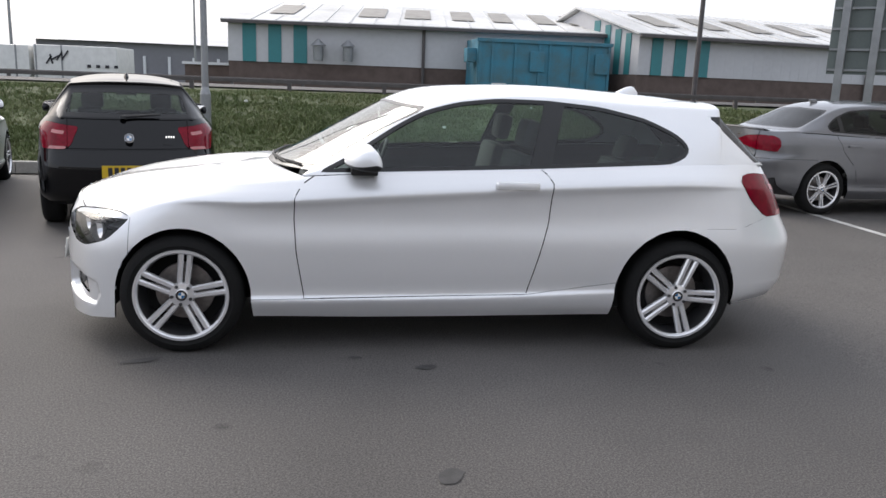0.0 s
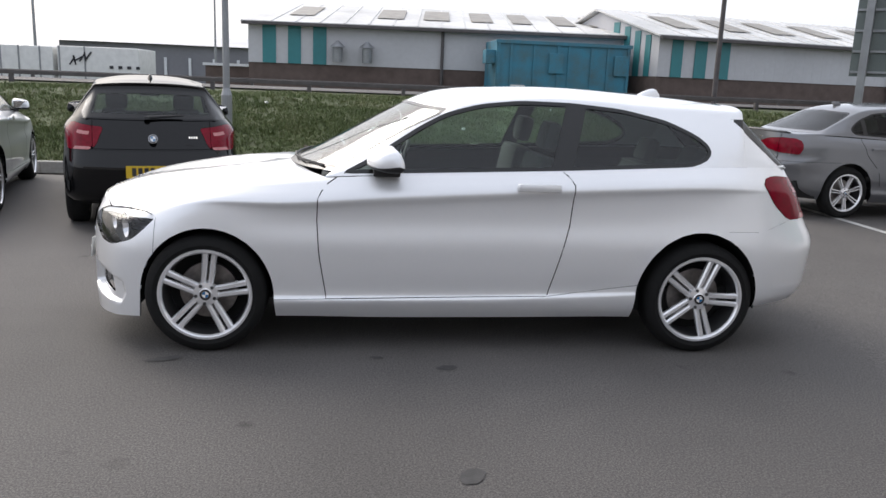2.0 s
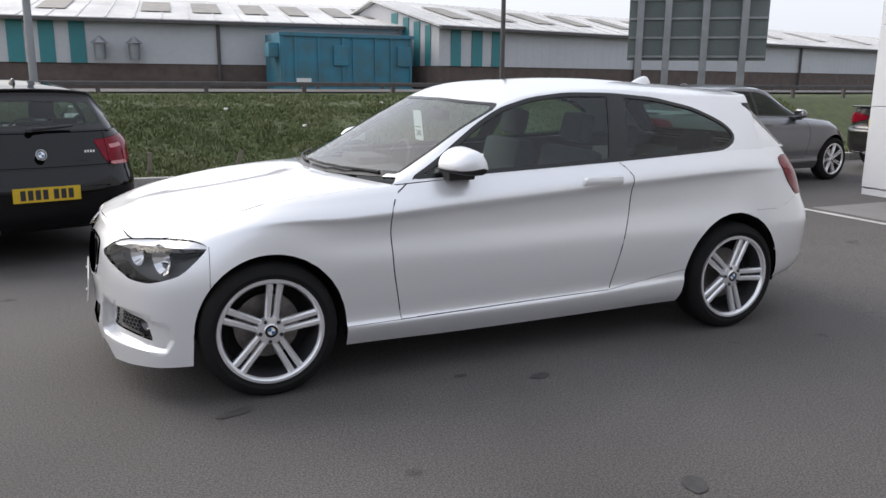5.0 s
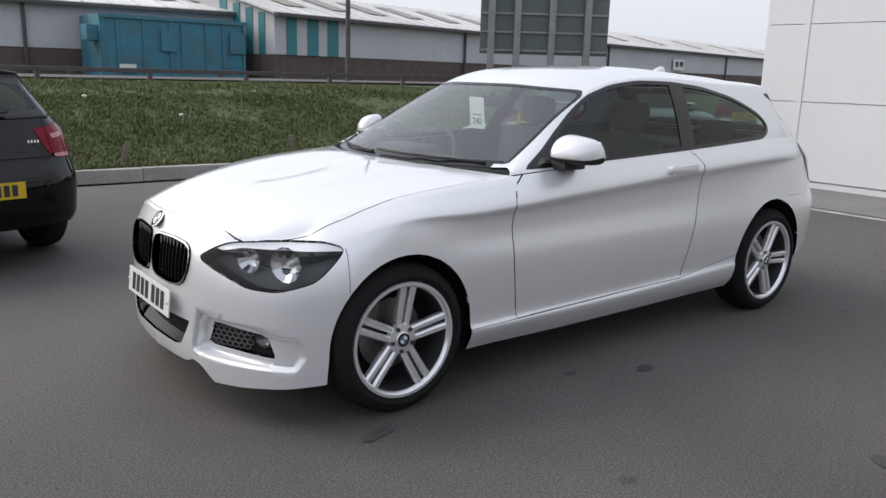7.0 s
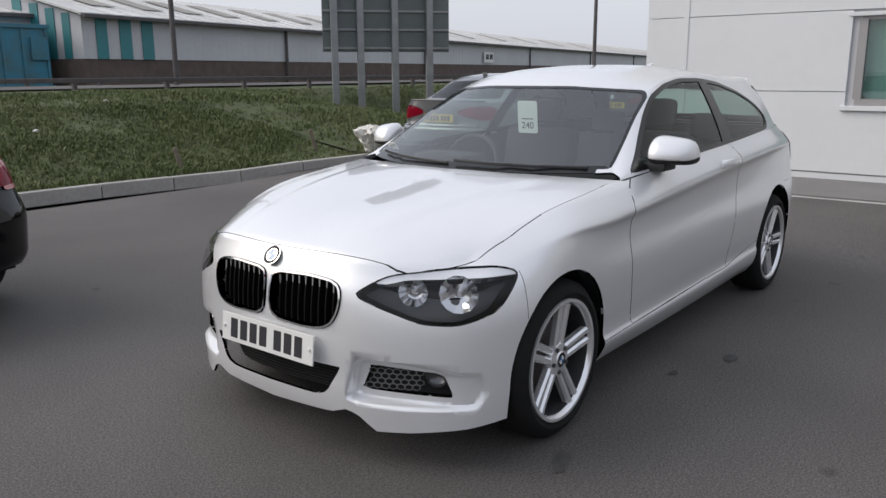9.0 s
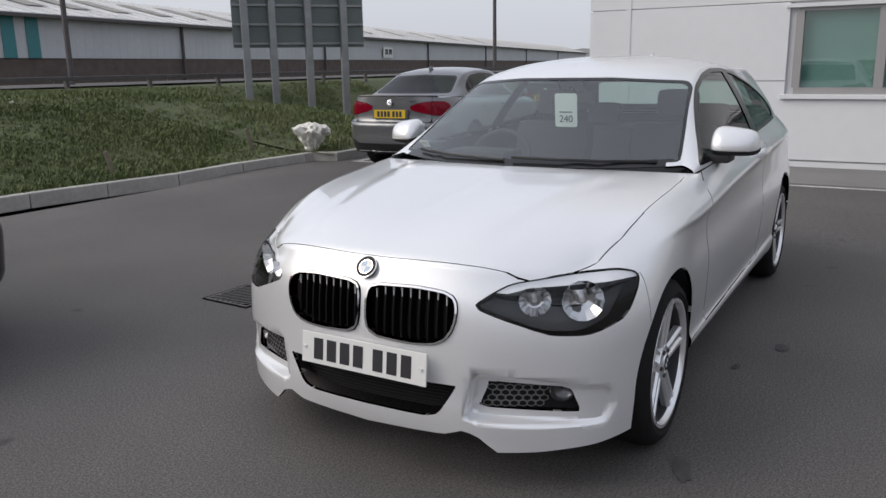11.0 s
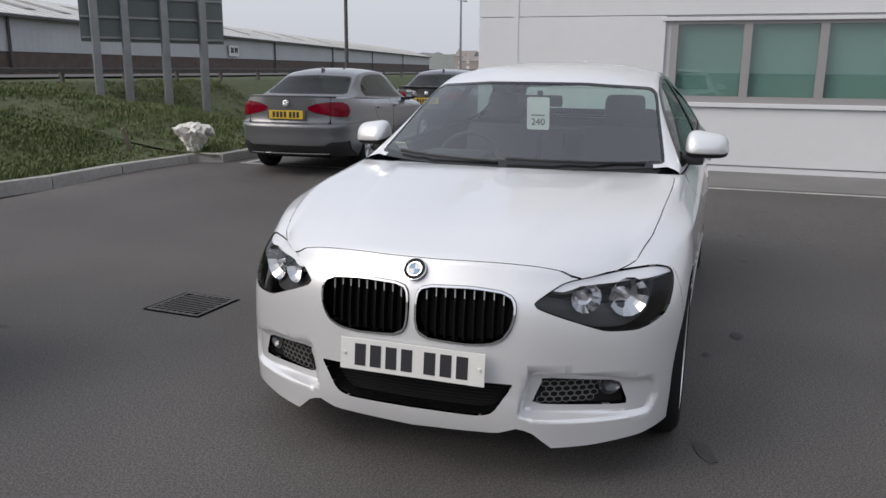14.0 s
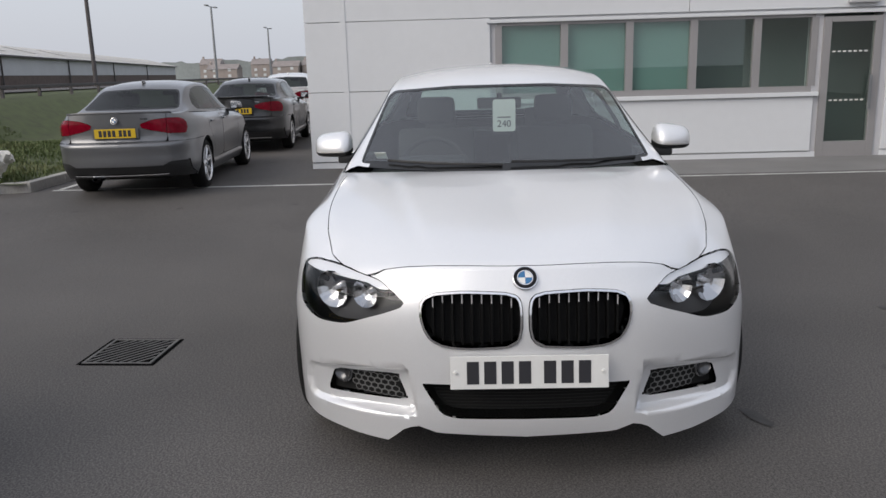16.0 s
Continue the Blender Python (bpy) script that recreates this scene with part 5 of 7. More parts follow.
def hatchback(c, m, mat, label, front_detail=True, spins=(5, 5, 5, 5)):
    """A hatchback whose nose looks towards -x, from its feature lines."""
    car = thing("car", label, "car", m)
    ring, bon, green = shell_grids(c)
    bon = bonnet_relief(bon)
    tail_a = lambda p: p[:, 0] + (0.85 - p[:, 1])
    na, nb = join_normals(c, ring, bon)
    R = Shell(ring, True, na)
    WING, DOORP, SILLP, BUMP, QUART, RBUMP, LAMPT, KID, KIDR, INT, FOGP, TAILT, GATE, CUTOUT = range(1, 15)
    R.mark(lambda p: np.full(len(p), -1.0), QUART)
    R.panel(lambda p: p[:, 0] + 0.05, WING)
    scoop = lambda p: np.where(p[:, 0] < -1.5, poly_sd(p[:, 1], p[:, 2], SCOOP), 1.0)
    R.press(scoop, 0.016, lambda p: np.column_stack([np.interp(p[:, 1], [0.36, 0.55, 0.8], [0.048, 0.034, 0.008]), np.interp(p[:, 1], [0.36, 0.55, 0.8], [-0.014, -0.022, -0.012]), np.zeros(len(p))]))
    for a in ARCHES:
        R.panel(arch_fn(*a), CUTOUT)
    R.panel(lip_fn, CUTOUT)
    R.panel(lambda p: np.where((p[:, 0] < -1.2) & ((p[:, 2] < 0.722) | (p[:, 0] < -1.86)), p[:, 0] + 1.592 - 0.05 * (p[:, 2] - 0.7), 1.0), BUMP, 0.0012, (WING,))
    R.panel(side_fn(SILL), SILLP, 0.0012, (WING, QUART))
    R.panel(side_fn(DOOR), DOORP, 0.0028, (WING, QUART))
    R.panel(lambda p: np.where(p[:, 0] > 1.45, p[:, 2] - 0.70 - 0.33 * np.clip(p[:, 0] - 1.66, 0, 0.19), 1.0), RBUMP, 0.0007, (QUART,))
    R.panel(lambda p: np.where((p[:, 0] > 1.7), np.maximum(p[:, 1] - 0.56, 0.775 - p[:, 2]), 1.0), GATE, 0.0025, (QUART,))
    R.panel(lambda p: np.where((p[:, 0] > 1.5), poly_sd(tail_a(p), p[:, 2], TAIL), 1.0), TAILT, 0.0015, (QUART, GATE))
    for tag, zone in ((15, lambda p: np.abs(p[:, 2] - 0.915) - 0.006), (16, lambda p: p[:, 2] - 0.792)):
        band = lambda p: np.where(p[:, 0] > 1.5, np.maximum(np.maximum(2.04 - tail_a(p), 0.57 - p[:, 1]), zone(p)), 1.0)
        R.split(band)
        R.mark(band, tag, (TAILT,))
    lamp = lambda p: np.where(p[:, 0] < -1.3, poly_sd(diag(p), p[:, 2], HEADLAMP), 1.0)
    R.panel(lamp, LAMPT, 0.0014, (BUMP, WING))
    R.panel(front_fn(KIDNEY), KID, 0, (BUMP,))
    R.split(lambda p: front_fn(KIDNEY)(p) - 0.007)
    R.mark(lambda p: front_fn(KIDNEY)(p) - 0.007, KIDR, (BUMP,))
    R.split(lambda p: front_fn(KIDNEY)(p) - 0.0095)
    R.mark(lambda p: front_fn(KIDNEY)(p) - 0.0095, -1, (BUMP,))
    if front_detail:
        near = lambda p: (p[:, 0] < -1.9) & (p[:, 2] > 0.2) & (p[:, 2] < 0.44)
        for q in (0.258, 0.27, 0.366, 0.377, 0.39):
            R.split(lambda p: np.where(near(p), p[:, 2] - q, 1.0))
        for q in np.linspace(0.225, 0.36, 11):
            R.split(lambda p: np.where(near(p), p[:, 1] - q, 1.0))
    R.panel(front_fn(INTAKE), INT, 0, (BUMP,))
    R.panel(lambda p: np.where(p[:, 0] < -1.5, poly_sd(diag(p), p[:, 2], FOG), 1.0), FOGP, 0, (BUMP,))
    bonnet_fn = lambda p: np.where(p[:, 0] < -0.5, poly_sd(p[:, 0], p[:, 1], BONNET), 1.0)
    R.panel(lambda p: np.where(p[:, 2] > 0.66, bonnet_fn(p), 1.0), 20, 0.0016, (BUMP, WING))
    B = Shell(bon, False, nb)
    B.mark(lambda p: np.full(len(p), -1.0), WING)
    B.mark(lambda p: p[:, 0] + 1.86, BUMP)
    B.panel(bonnet_fn, 20, 0.0016)
    B.panel(lamp, LAMPT, 0.0014, (BUMP, WING))
    G = Shell(green, True)
    ROOFT, SGL, STR, WSC, WSF, RGL, RGF, SGQ, BPIL = range(30, 39)
    G.mark(lambda p: np.full(len(p), -1.0), ROOFT)
    sg = lambda p: np.where((p[:, 1] > 0.4), poly_sd(p[:, 0], p[:, 2], SIDE_GLASS), 1.0)
    ws = lambda p: np.where((p[:, 0] < 0.2) & (poly_sd(p[:, 0], p[:, 2], SIDE_GLASS) > -1), poly_sd(p[:, 1], p[:, 2], WINDSCREEN), 1.0)
    rg = lambda p: np.where(p[:, 0] > 1.615, poly_sd(p[:, 1], p[:, 2], REAR_GLASS), 1.0)
    fin = lambda p: np.maximum(np.maximum(1.55 + (1.292 - p[:, 2]) * 1.08 - p[:, 0], 1.052 - p[:, 2]), p[:, 2] - 1.3)
    G.panel(ws, WSF)
    G.split(lambda p: ws(p) + 0.012)
    G.mark(lambda p: ws(p) + 0.012, WSC, (WSF,))
    G.mark(lambda p: np.maximum(np.maximum(p[:, 2] - 0.98, p[:, 1] - 0.66), p[:, 0] + 0.55), WSF, (ROOFT,))
    G.panel(sg, STR, 0, (ROOFT,))
    G.split(lambda p: sg(p) + 0.02)
    G.mark(lambda p: sg(p) + 0.02, SGL, (STR,))
    bp = lambda p: (p[:, 0] - (0.485 + (p[:, 2] - 1.01) * 0.33))
    for off in (-0.02, 0.095):
        G.split(lambda p: bp(p) - off)
    G.mark(lambda p: np.abs(bp(p) - 0.0375) - 0.0575, STR, (SGL,))
    G.mark(lambda p: -bp(p), SGQ, (SGL,))
    G.panel(fin, RGF, 0, (ROOFT,))
    G.panel(rg, RGF)
    G.split(lambda p: rg(p) + 0.04)
    G.mark(lambda p: rg(p) + 0.04, RGL, (RGF,))

    def both(*bms):
        out = bms[0]
        for b in bms[1:]:
            me = bpy.data.meshes.new("join")
            b.to_mesh(me)
            out.from_mesh(me)
            b.free()
            bpy.data.meshes.remove(me)
        return out

    skin("bonnet", both(B.extract(20), R.extract(20)), mat, car)
    skin("front_bumper", both(R.extract(BUMP), B.extract(BUMP)), mat, car)
    for s in (1, -1):
        skin("front_wing", both(R.extract(WING, sides=(s,)), B.extract(WING, sides=(s,))), mat, car)
        door = skin("door", R.extract(DOORP, sides=(s,)), mat, car)
        skin("sill", R.extract(SILLP, sides=(s,)), mat, car)
        skin("rear_quarter", R.extract(QUART, sides=(s,)), mat, car)
        skin("side_window", G.extract(SGL, -0.003, 0, (s,)), GLASS, car, "side window glass").visible_shadow = False
        skin("quarter_window", G.extract(SGQ, -0.003, 0, (s,)), TINT_GLASS, car, "tinted rear quarter glass").visible_shadow = False
        skin("window_trim", G.extract(STR, 0.001, 0.01, (s,)), TRIM_BLACK, car, "gloss black window surround")
        tl = skin("tail_lamp", R.extract(TAILT, 0.004, 0.02, (s,)), RED_LENS, car, "deep red tail lamp")
        for tag in (15, 16):
            skin("light_band", R.extract(tag, 0.005, 0.01, (s,)), LAMP_BAND, tl, "paler band across the lamp")
        hx, hz = 0.39, 0.924
        bm = bmesh.new()
        box(bm, hx - 0.12, hx + 0.12, -0.018, 0.014, hz - 0.022, hz + 0.022, bevel=0.015)
        for v in bm.verts:
            v.co.y -= 0.036 * (1 - min(1, ((v.co.x - hx) / 0.12) ** 2))
            v.co.z -= 0.008 * ((v.co.x - hx) / 0.12) ** 2
            v.co.y = s * -1 * (0.868 - v.co.y)
        o = part("door_handle", bm, mat, door, "body-coloured pull handle", smooth=50)
        # black plate painting the shade in the bowl behind the handle
        bm = bmesh.new()
        box(bm, hx - 0.06, hx + 0.06, -0.003, 0.003, hz - 0.018, hz + 0.014, bevel=0.0028)
        for v in bm.verts:
            v.co.y = s * -1 * (0.871 - v.co.y)
        part("handle_recess", bm, PLASTIC_BLACK, door)
        door_mirror(car, -0.4, -s * 0.875, 1.03, -s, mat)
    if not front_detail:
        for s in (1, -1):
            skin("headlamp", both(R.extract(LAMPT, 0.001, 0.0, (s,)), B.extract(LAMPT, 0.001, 0.0, (s,))), TRIM_BLACK, car, "dark headlamp")
            skin("fog_recess", R.extract(FOGP, -0.02, 0.0, (s,)), LINER, car, "dark fog lamp recess")
        skin("grille_back", R.extract(KID, -0.03, 0), LINER, car, "dark radiator opening")
        skin("grille_surround", R.extract(KIDR, 0.004, 0.03), CHROME, car, "chrome kidney grille surround")
        skin("lower_intake", R.extract(INT, -0.04, 0), LINER, car, "dark lower air intake")
    skin("rear_bumper", R.extract(RBUMP), mat, car)
    skin("tailgate", R.extract(GATE), mat, car)
    skin("roof", G.extract(ROOFT), mat, car)
    skin("windscreen_surround", G.extract(WSF, 0.0005, 0.004), TRIM_BLACK, car, "black windscreen border")
    skin("windscreen", G.extract(WSC, -0.001, 0), SCREEN_GLASS, car, "windscreen glass").visible_shadow = False
    skin("rear_window_surround", G.extract(RGF, 0.0005, 0.004), TRIM_BLACK, car, "black rear window border")
    skin("rear_window", G.extract(RGL, -0.001, 0), TINT_GLASS, car, "tinted rear window").visible_shadow = False
    # dark inner skin behind the gaps
    for g, fl in ((ring, True), (bon, False)):
        L = Shell(g, fl)
        L.mark(lambda p: np.full(len(p), -1.0), 1)
        for a in ARCHES:
            L.panel(arch_fn(*a), 2)
        low = lambda p: np.where(p[:, 0] < -1.4, p[:, 2] - 0.45, 1.0)
        for fn in (low, front_fn(KIDNEY), front_fn(INTAKE), lamp):
            L.panel(fn, 3)
        skin("inner_skin", L.extract(1, -0.016, 0), LINER, car, "dark inner structure")
    # arch liners, underbody
    for x0, z0, rx, rz in ARCHES:
        for s in (-1, 1):
            bm = bmesh.new()
            rows = []
            for k in range(25):
                a = radians(-8 + 196 * k / 24)
                rows.append([(x0 + (rx + 0.008) * math.cos(a), s * y, z0 + (rz + 0.006) * math.sin(a)) for y in (0.835 if x0 > 0 else 0.80, 0.5)])
            bm = grid_mesh(rows)
            bm.faces.new([v for v in bm.verts if abs(abs(v.co.y) - 0.5) < 1e-4][::1])
            part("arch_liner", bm, LINER, car, "dark wheel arch liner")
    part("underbody", boxes((-1.86, -1.72, -0.42, 0.42, 0.22, 0.4), (-1.72, -0.96, -0.48, 0.48, 0.2, 0.4), (-0.96, 0.96, -0.78, 0.78, 0.2, 0.3), (0.96, 1.73, -0.5, 0.5, 0.22, 0.4), (1.73, 2.02, -0.6, 0.6, 0.28, 0.5)), LINER, car, "dark underbody")
    for i, (x, s) in enumerate(((-1.345, 1), (-1.345, -1), (1.345, 1), (1.345, -1))):
        m2 = Matrix.Translation((x, -0.868 if s > 0 else 0.868, 0.312))
        if s < 0:
            m2 = m2 @ Euler((0, 0, math.pi)).to_matrix().to_4x4()
        make_wheel(car, m2, spins[i])
    interior(car)
    # roof aerial
    bm = bmesh.new()
    rows = []
    for k in range(9):
        t = k / 8
        h = 0.062 * math.sin(math.pi * min(1, t * 1.25) * 0.5) ** 1.3 * (1 if t < 0.85 else (1 - t) / 0.15 * 0.6 + 0.4)
        w = 0.028 * math.sin(math.pi * (0.12 + 0.8 * t))
        rows.append([(1.14 + 0.19 * t, w * math.cos(b), h * math.sin(b) ** 0.8) for b in [math.pi * j / 8 for j in range(9)]])
    o = part("aerial_fin", grid_mesh(rows), mat, car, "roof aerial fin", smooth=60)
    o.location = (0, 0, 1.392)
    return car, R, B, G, dict(KID=KID, KIDR=KIDR, INT=INT, FOGP=FOGP, LAMPT=LAMPT, RBUMP=RBUMP)


def rear_details(car, plate_mat, z_plate, x_plate, wiper=True, badge_z=0.876, badge_x=2.16, word=True):
    """Plate, badge, wiper and lettering bars on a tail that looks towards +x."""
    turn = Euler((0, 0, radians(90))).to_matrix().to_4x4()
    number_plate(car, Matrix.Translation((x_plate, 0, z_plate)) @ turn, plate_mat)
    roundel(car, Matrix.Translation((badge_x, 0, badge_z)) @ turn @ Euler((radians(-18), 0, 0)).to_matrix().to_4x4(), 0.042)
    if word:
        bm = boxes(*[(badge_x - 0.004, badge_x + 0.004, 0.34 + 0.023 * k, 0.34 + 0.023 * k + 0.011, badge_z + 0.006, badge_z + 0.024) for k in range(4)])
        part("model_bars", bm, CHROME, car, "small chrome lettering bars")
    if wiper:
        bm = bmesh.new()
        tube(bm, (1.99, -0.05, 1.06), (1.965, 0.3, 1.085), 0.016, 0.009, 8)
        tube(bm, (1.99, -0.05, 1.045), (1.99, -0.05, 1.07), 0.03, 0.025, 10)
        part("rear_wiper", bm, PLASTIC_BLACK, car, "black rear wiper arm")


white_car, R, B, G, K = hatchback(HATCH, Matrix.Identity(4), WHITE_PAINT, "white three-door hatchback with silver double-spoke alloy wheels", spins=(11, 20, -2, 40))


black_car, *_ = hatchback(HATCH, pose(-2.863, 4.282, 0, 0, 0, -75.7) @ Matrix.Diagonal((0.943, 0.893, 0.965, 1)), BLACK_PAINT, "black hatchback parked nose-in by the grass bank", front_detail=False)
rear_details(black_car, YELLOW_PLATE, 0.58, 2.215, badge_x=2.125)
part("exhaust", boxes((2.08, 2.13, -0.5, -0.36, 0.27, 0.33), bevel=0.02), DARK_STEEL, black_car, "dull exhaust tips")
hatchback(HATCH, pose(-5.2, 4.35, 0, 0, 0, -76) @ Matrix.Scale(0.947, 4), WHITE_PAINT, "white hatchback parked beside the black hatchback", front_detail=False)

SALOON_PLAN = [(-2.1, 0), (-2.07, 0.3), (-1.95, 0.6), (-1.7, 0.82), (-1.38, 0.89), (-0.9, 0.895), (-0.3, 0.9), (0.3, 0.905), (0.9, 0.905), (1.38, 0.908), (1.8, 0.885), (2.12, 0.82), (2.31, 0.66), (2.4, 0.34), (2.42, 0)]
SALOON_LINES = [
    ([0.2] * 9 + [0.21, 0.23, 0.25, 0.26, 0.26, 0.26], [0.05] * 4 + [0.07] * 6 + [0.06, 0.06, 0.07, 0.08, 0.08]),
    ([0.3] * 9 + [0.32, 0.34, 0.36, 0.36, 0.36, 0.36], [0.01] * 4 + [0.02] * 5 + [0.01, 0.01, 0.01, 0.02, 0.02, 0.02]),
    ([0.36] * 9 + [0.38, 0.4, 0.42, 0.42, 0.42, 0.42], [0.0] * 4 + [0.03, 0.03, 0.03, 0.03, 0.03] + [0.005, 0.0, 0, 0, 0, 0]),
    ([0.5] * 9 + [0.52, 0.54, 0.55, 0.55, 0.55, 0.55], [0.0] * 4 + [0.004, 0.012, 0.012, 0.012, 0.01] + [0.0] * 6),
    ([0.6, 0.6, 0.6, 0.62, 0.68, 0.7, 0.71, 0.72, 0.72, 0.72, 0.7, 0.68, 0.67, 0.67, 0.67], [0.02, 0.02, 0.03, 0.03, 0.0, 0.004, 0.004, 0.004, 0.004, 0.0, -0.004, -0.006, -0.006, -0.006, -0.006]),
    ([0.64, 0.64, 0.64, 0.66, 0.74, 0.765, 0.775, 0.785, 0.79, 0.79, 0.77, 0.72, 0.703, 0.7, 0.7], [0.03, 0.03, 0.04, 0.045, 0.01, 0.006, 0.006, 0.006, 0.006, 0.004, 0.006, 0.03, 0.055, 0.06, 0.06]),
    ([0.68, 0.68, 0.68, 0.7, 0.8, 0.83, 0.845, 0.86, 0.875, 0.89, 0.9, 0.9, 0.9, 0.9, 0.9], [0.05, 0.05, 0.06, 0.07, 0.03, 0.008, 0.008, 0.008, 0.008, 0.012, 0.02, 0.04, 0.066, 0.072, 0.072]),
    ([0.75, 0.75, 0.74, 0.75, 0.87, 0.92, 0.945, 0.962, 0.978, 0.995, 1.01, 1.015, 1.025, 1.035, 1.035], [0.12, 0.12, 0.13, 0.14, 0.13, 0.11, 0.09, 0.088, 0.09, 0.1, 0.115, 0.115, 0.09, 0.075, 0.07]),
]
SALOON_GREEN = [
    ((-0.72, 0.79, 0.925), (-0.68, 0.72, 0.95), (-0.95, 0, 0.955)),
    ((-0.45, 0.8, 0.94), (-0.33, 0.66, 1.13), (-0.52, 0, 1.17)),
    ((-0.1, 0.81, 0.952), (0.0, 0.6, 1.32), (-0.15, 0, 1.36)),
    ((0.3, 0.815, 0.965), (0.35, 0.58, 1.36), (0.35, 0, 1.41)),
    ((0.8, 0.815, 0.98), (0.8, 0.572, 1.35), (0.85, 0, 1.4)),
    ((1.12, 0.805, 0.995), (1.1, 0.578, 1.31), (1.16, 0, 1.35)),
    ((1.42, 0.785, 1.008), (1.42, 0.615, 1.175), (1.48, 0, 1.2)),
    ((1.74, 0.75, 1.015), (1.74, 0.69, 1.03), (1.84, 0, 1.04)),
]
SALOON = dict(plan=SALOON_PLAN, lines=SALOON_LINES, green=SALOON_GREEN, corner=3, cowl=5.3, cowl_centre=(-0.93, 0, 0.957), bonnet_z=[(-1.98, 0.75), (-1.7, 0.83), (-1.36, 0.89), (-0.93, 0.957)], bulge=0.015, crown=2.6)
SAL_GLASS = rounded([(-0.6, 0.965), (-0.33, 1.1), (0.0, 1.27), (0.2, 1.315), (0.6, 1.325), (0.95, 1.295), (1.18, 1.21), (1.33, 1.1), (1.3, 1.03), (0.3, 0.985)], 0.05)
SAL_TAIL = rounded([(2.1, 0.85), (2.13, 0.93), (2.25, 0.965), (2.5, 0.972), (2.75, 0.955), (2.93, 0.905), (2.93, 0.868), (2.8, 0.832), (2.5, 0.785), (2.15, 0.775)], 0.03)
SAL_REAR = rounded([(-0.3, 1.055), (0.6, 1.058), (0.64, 1.075), (0.545, 1.27), (0.5, 1.295), (-0.3, 1.325)], 0.03)
SAL_FRONT = rounded([(-0.3, 0.972), (0.69, 0.975), (0.6, 1.28), (0.57, 1.3), (-0.3, 1.325)], 0.02)
SAL_DOOR_F = [(-0.72, 0.36), (-0.78, 0.7), (-0.7, 0.9), (-0.62, 1.2), (0.32, 1.2), (0.34, 0.9), (0.33, 0.36)]
SAL_DOOR_R = [(0.345, 0.36), (0.355, 0.9), (0.335, 1.2), (1.2, 1.2), (1.22, 0.95), (1.16, 0.8), (0.95, 0.6), (0.88, 0.36)]


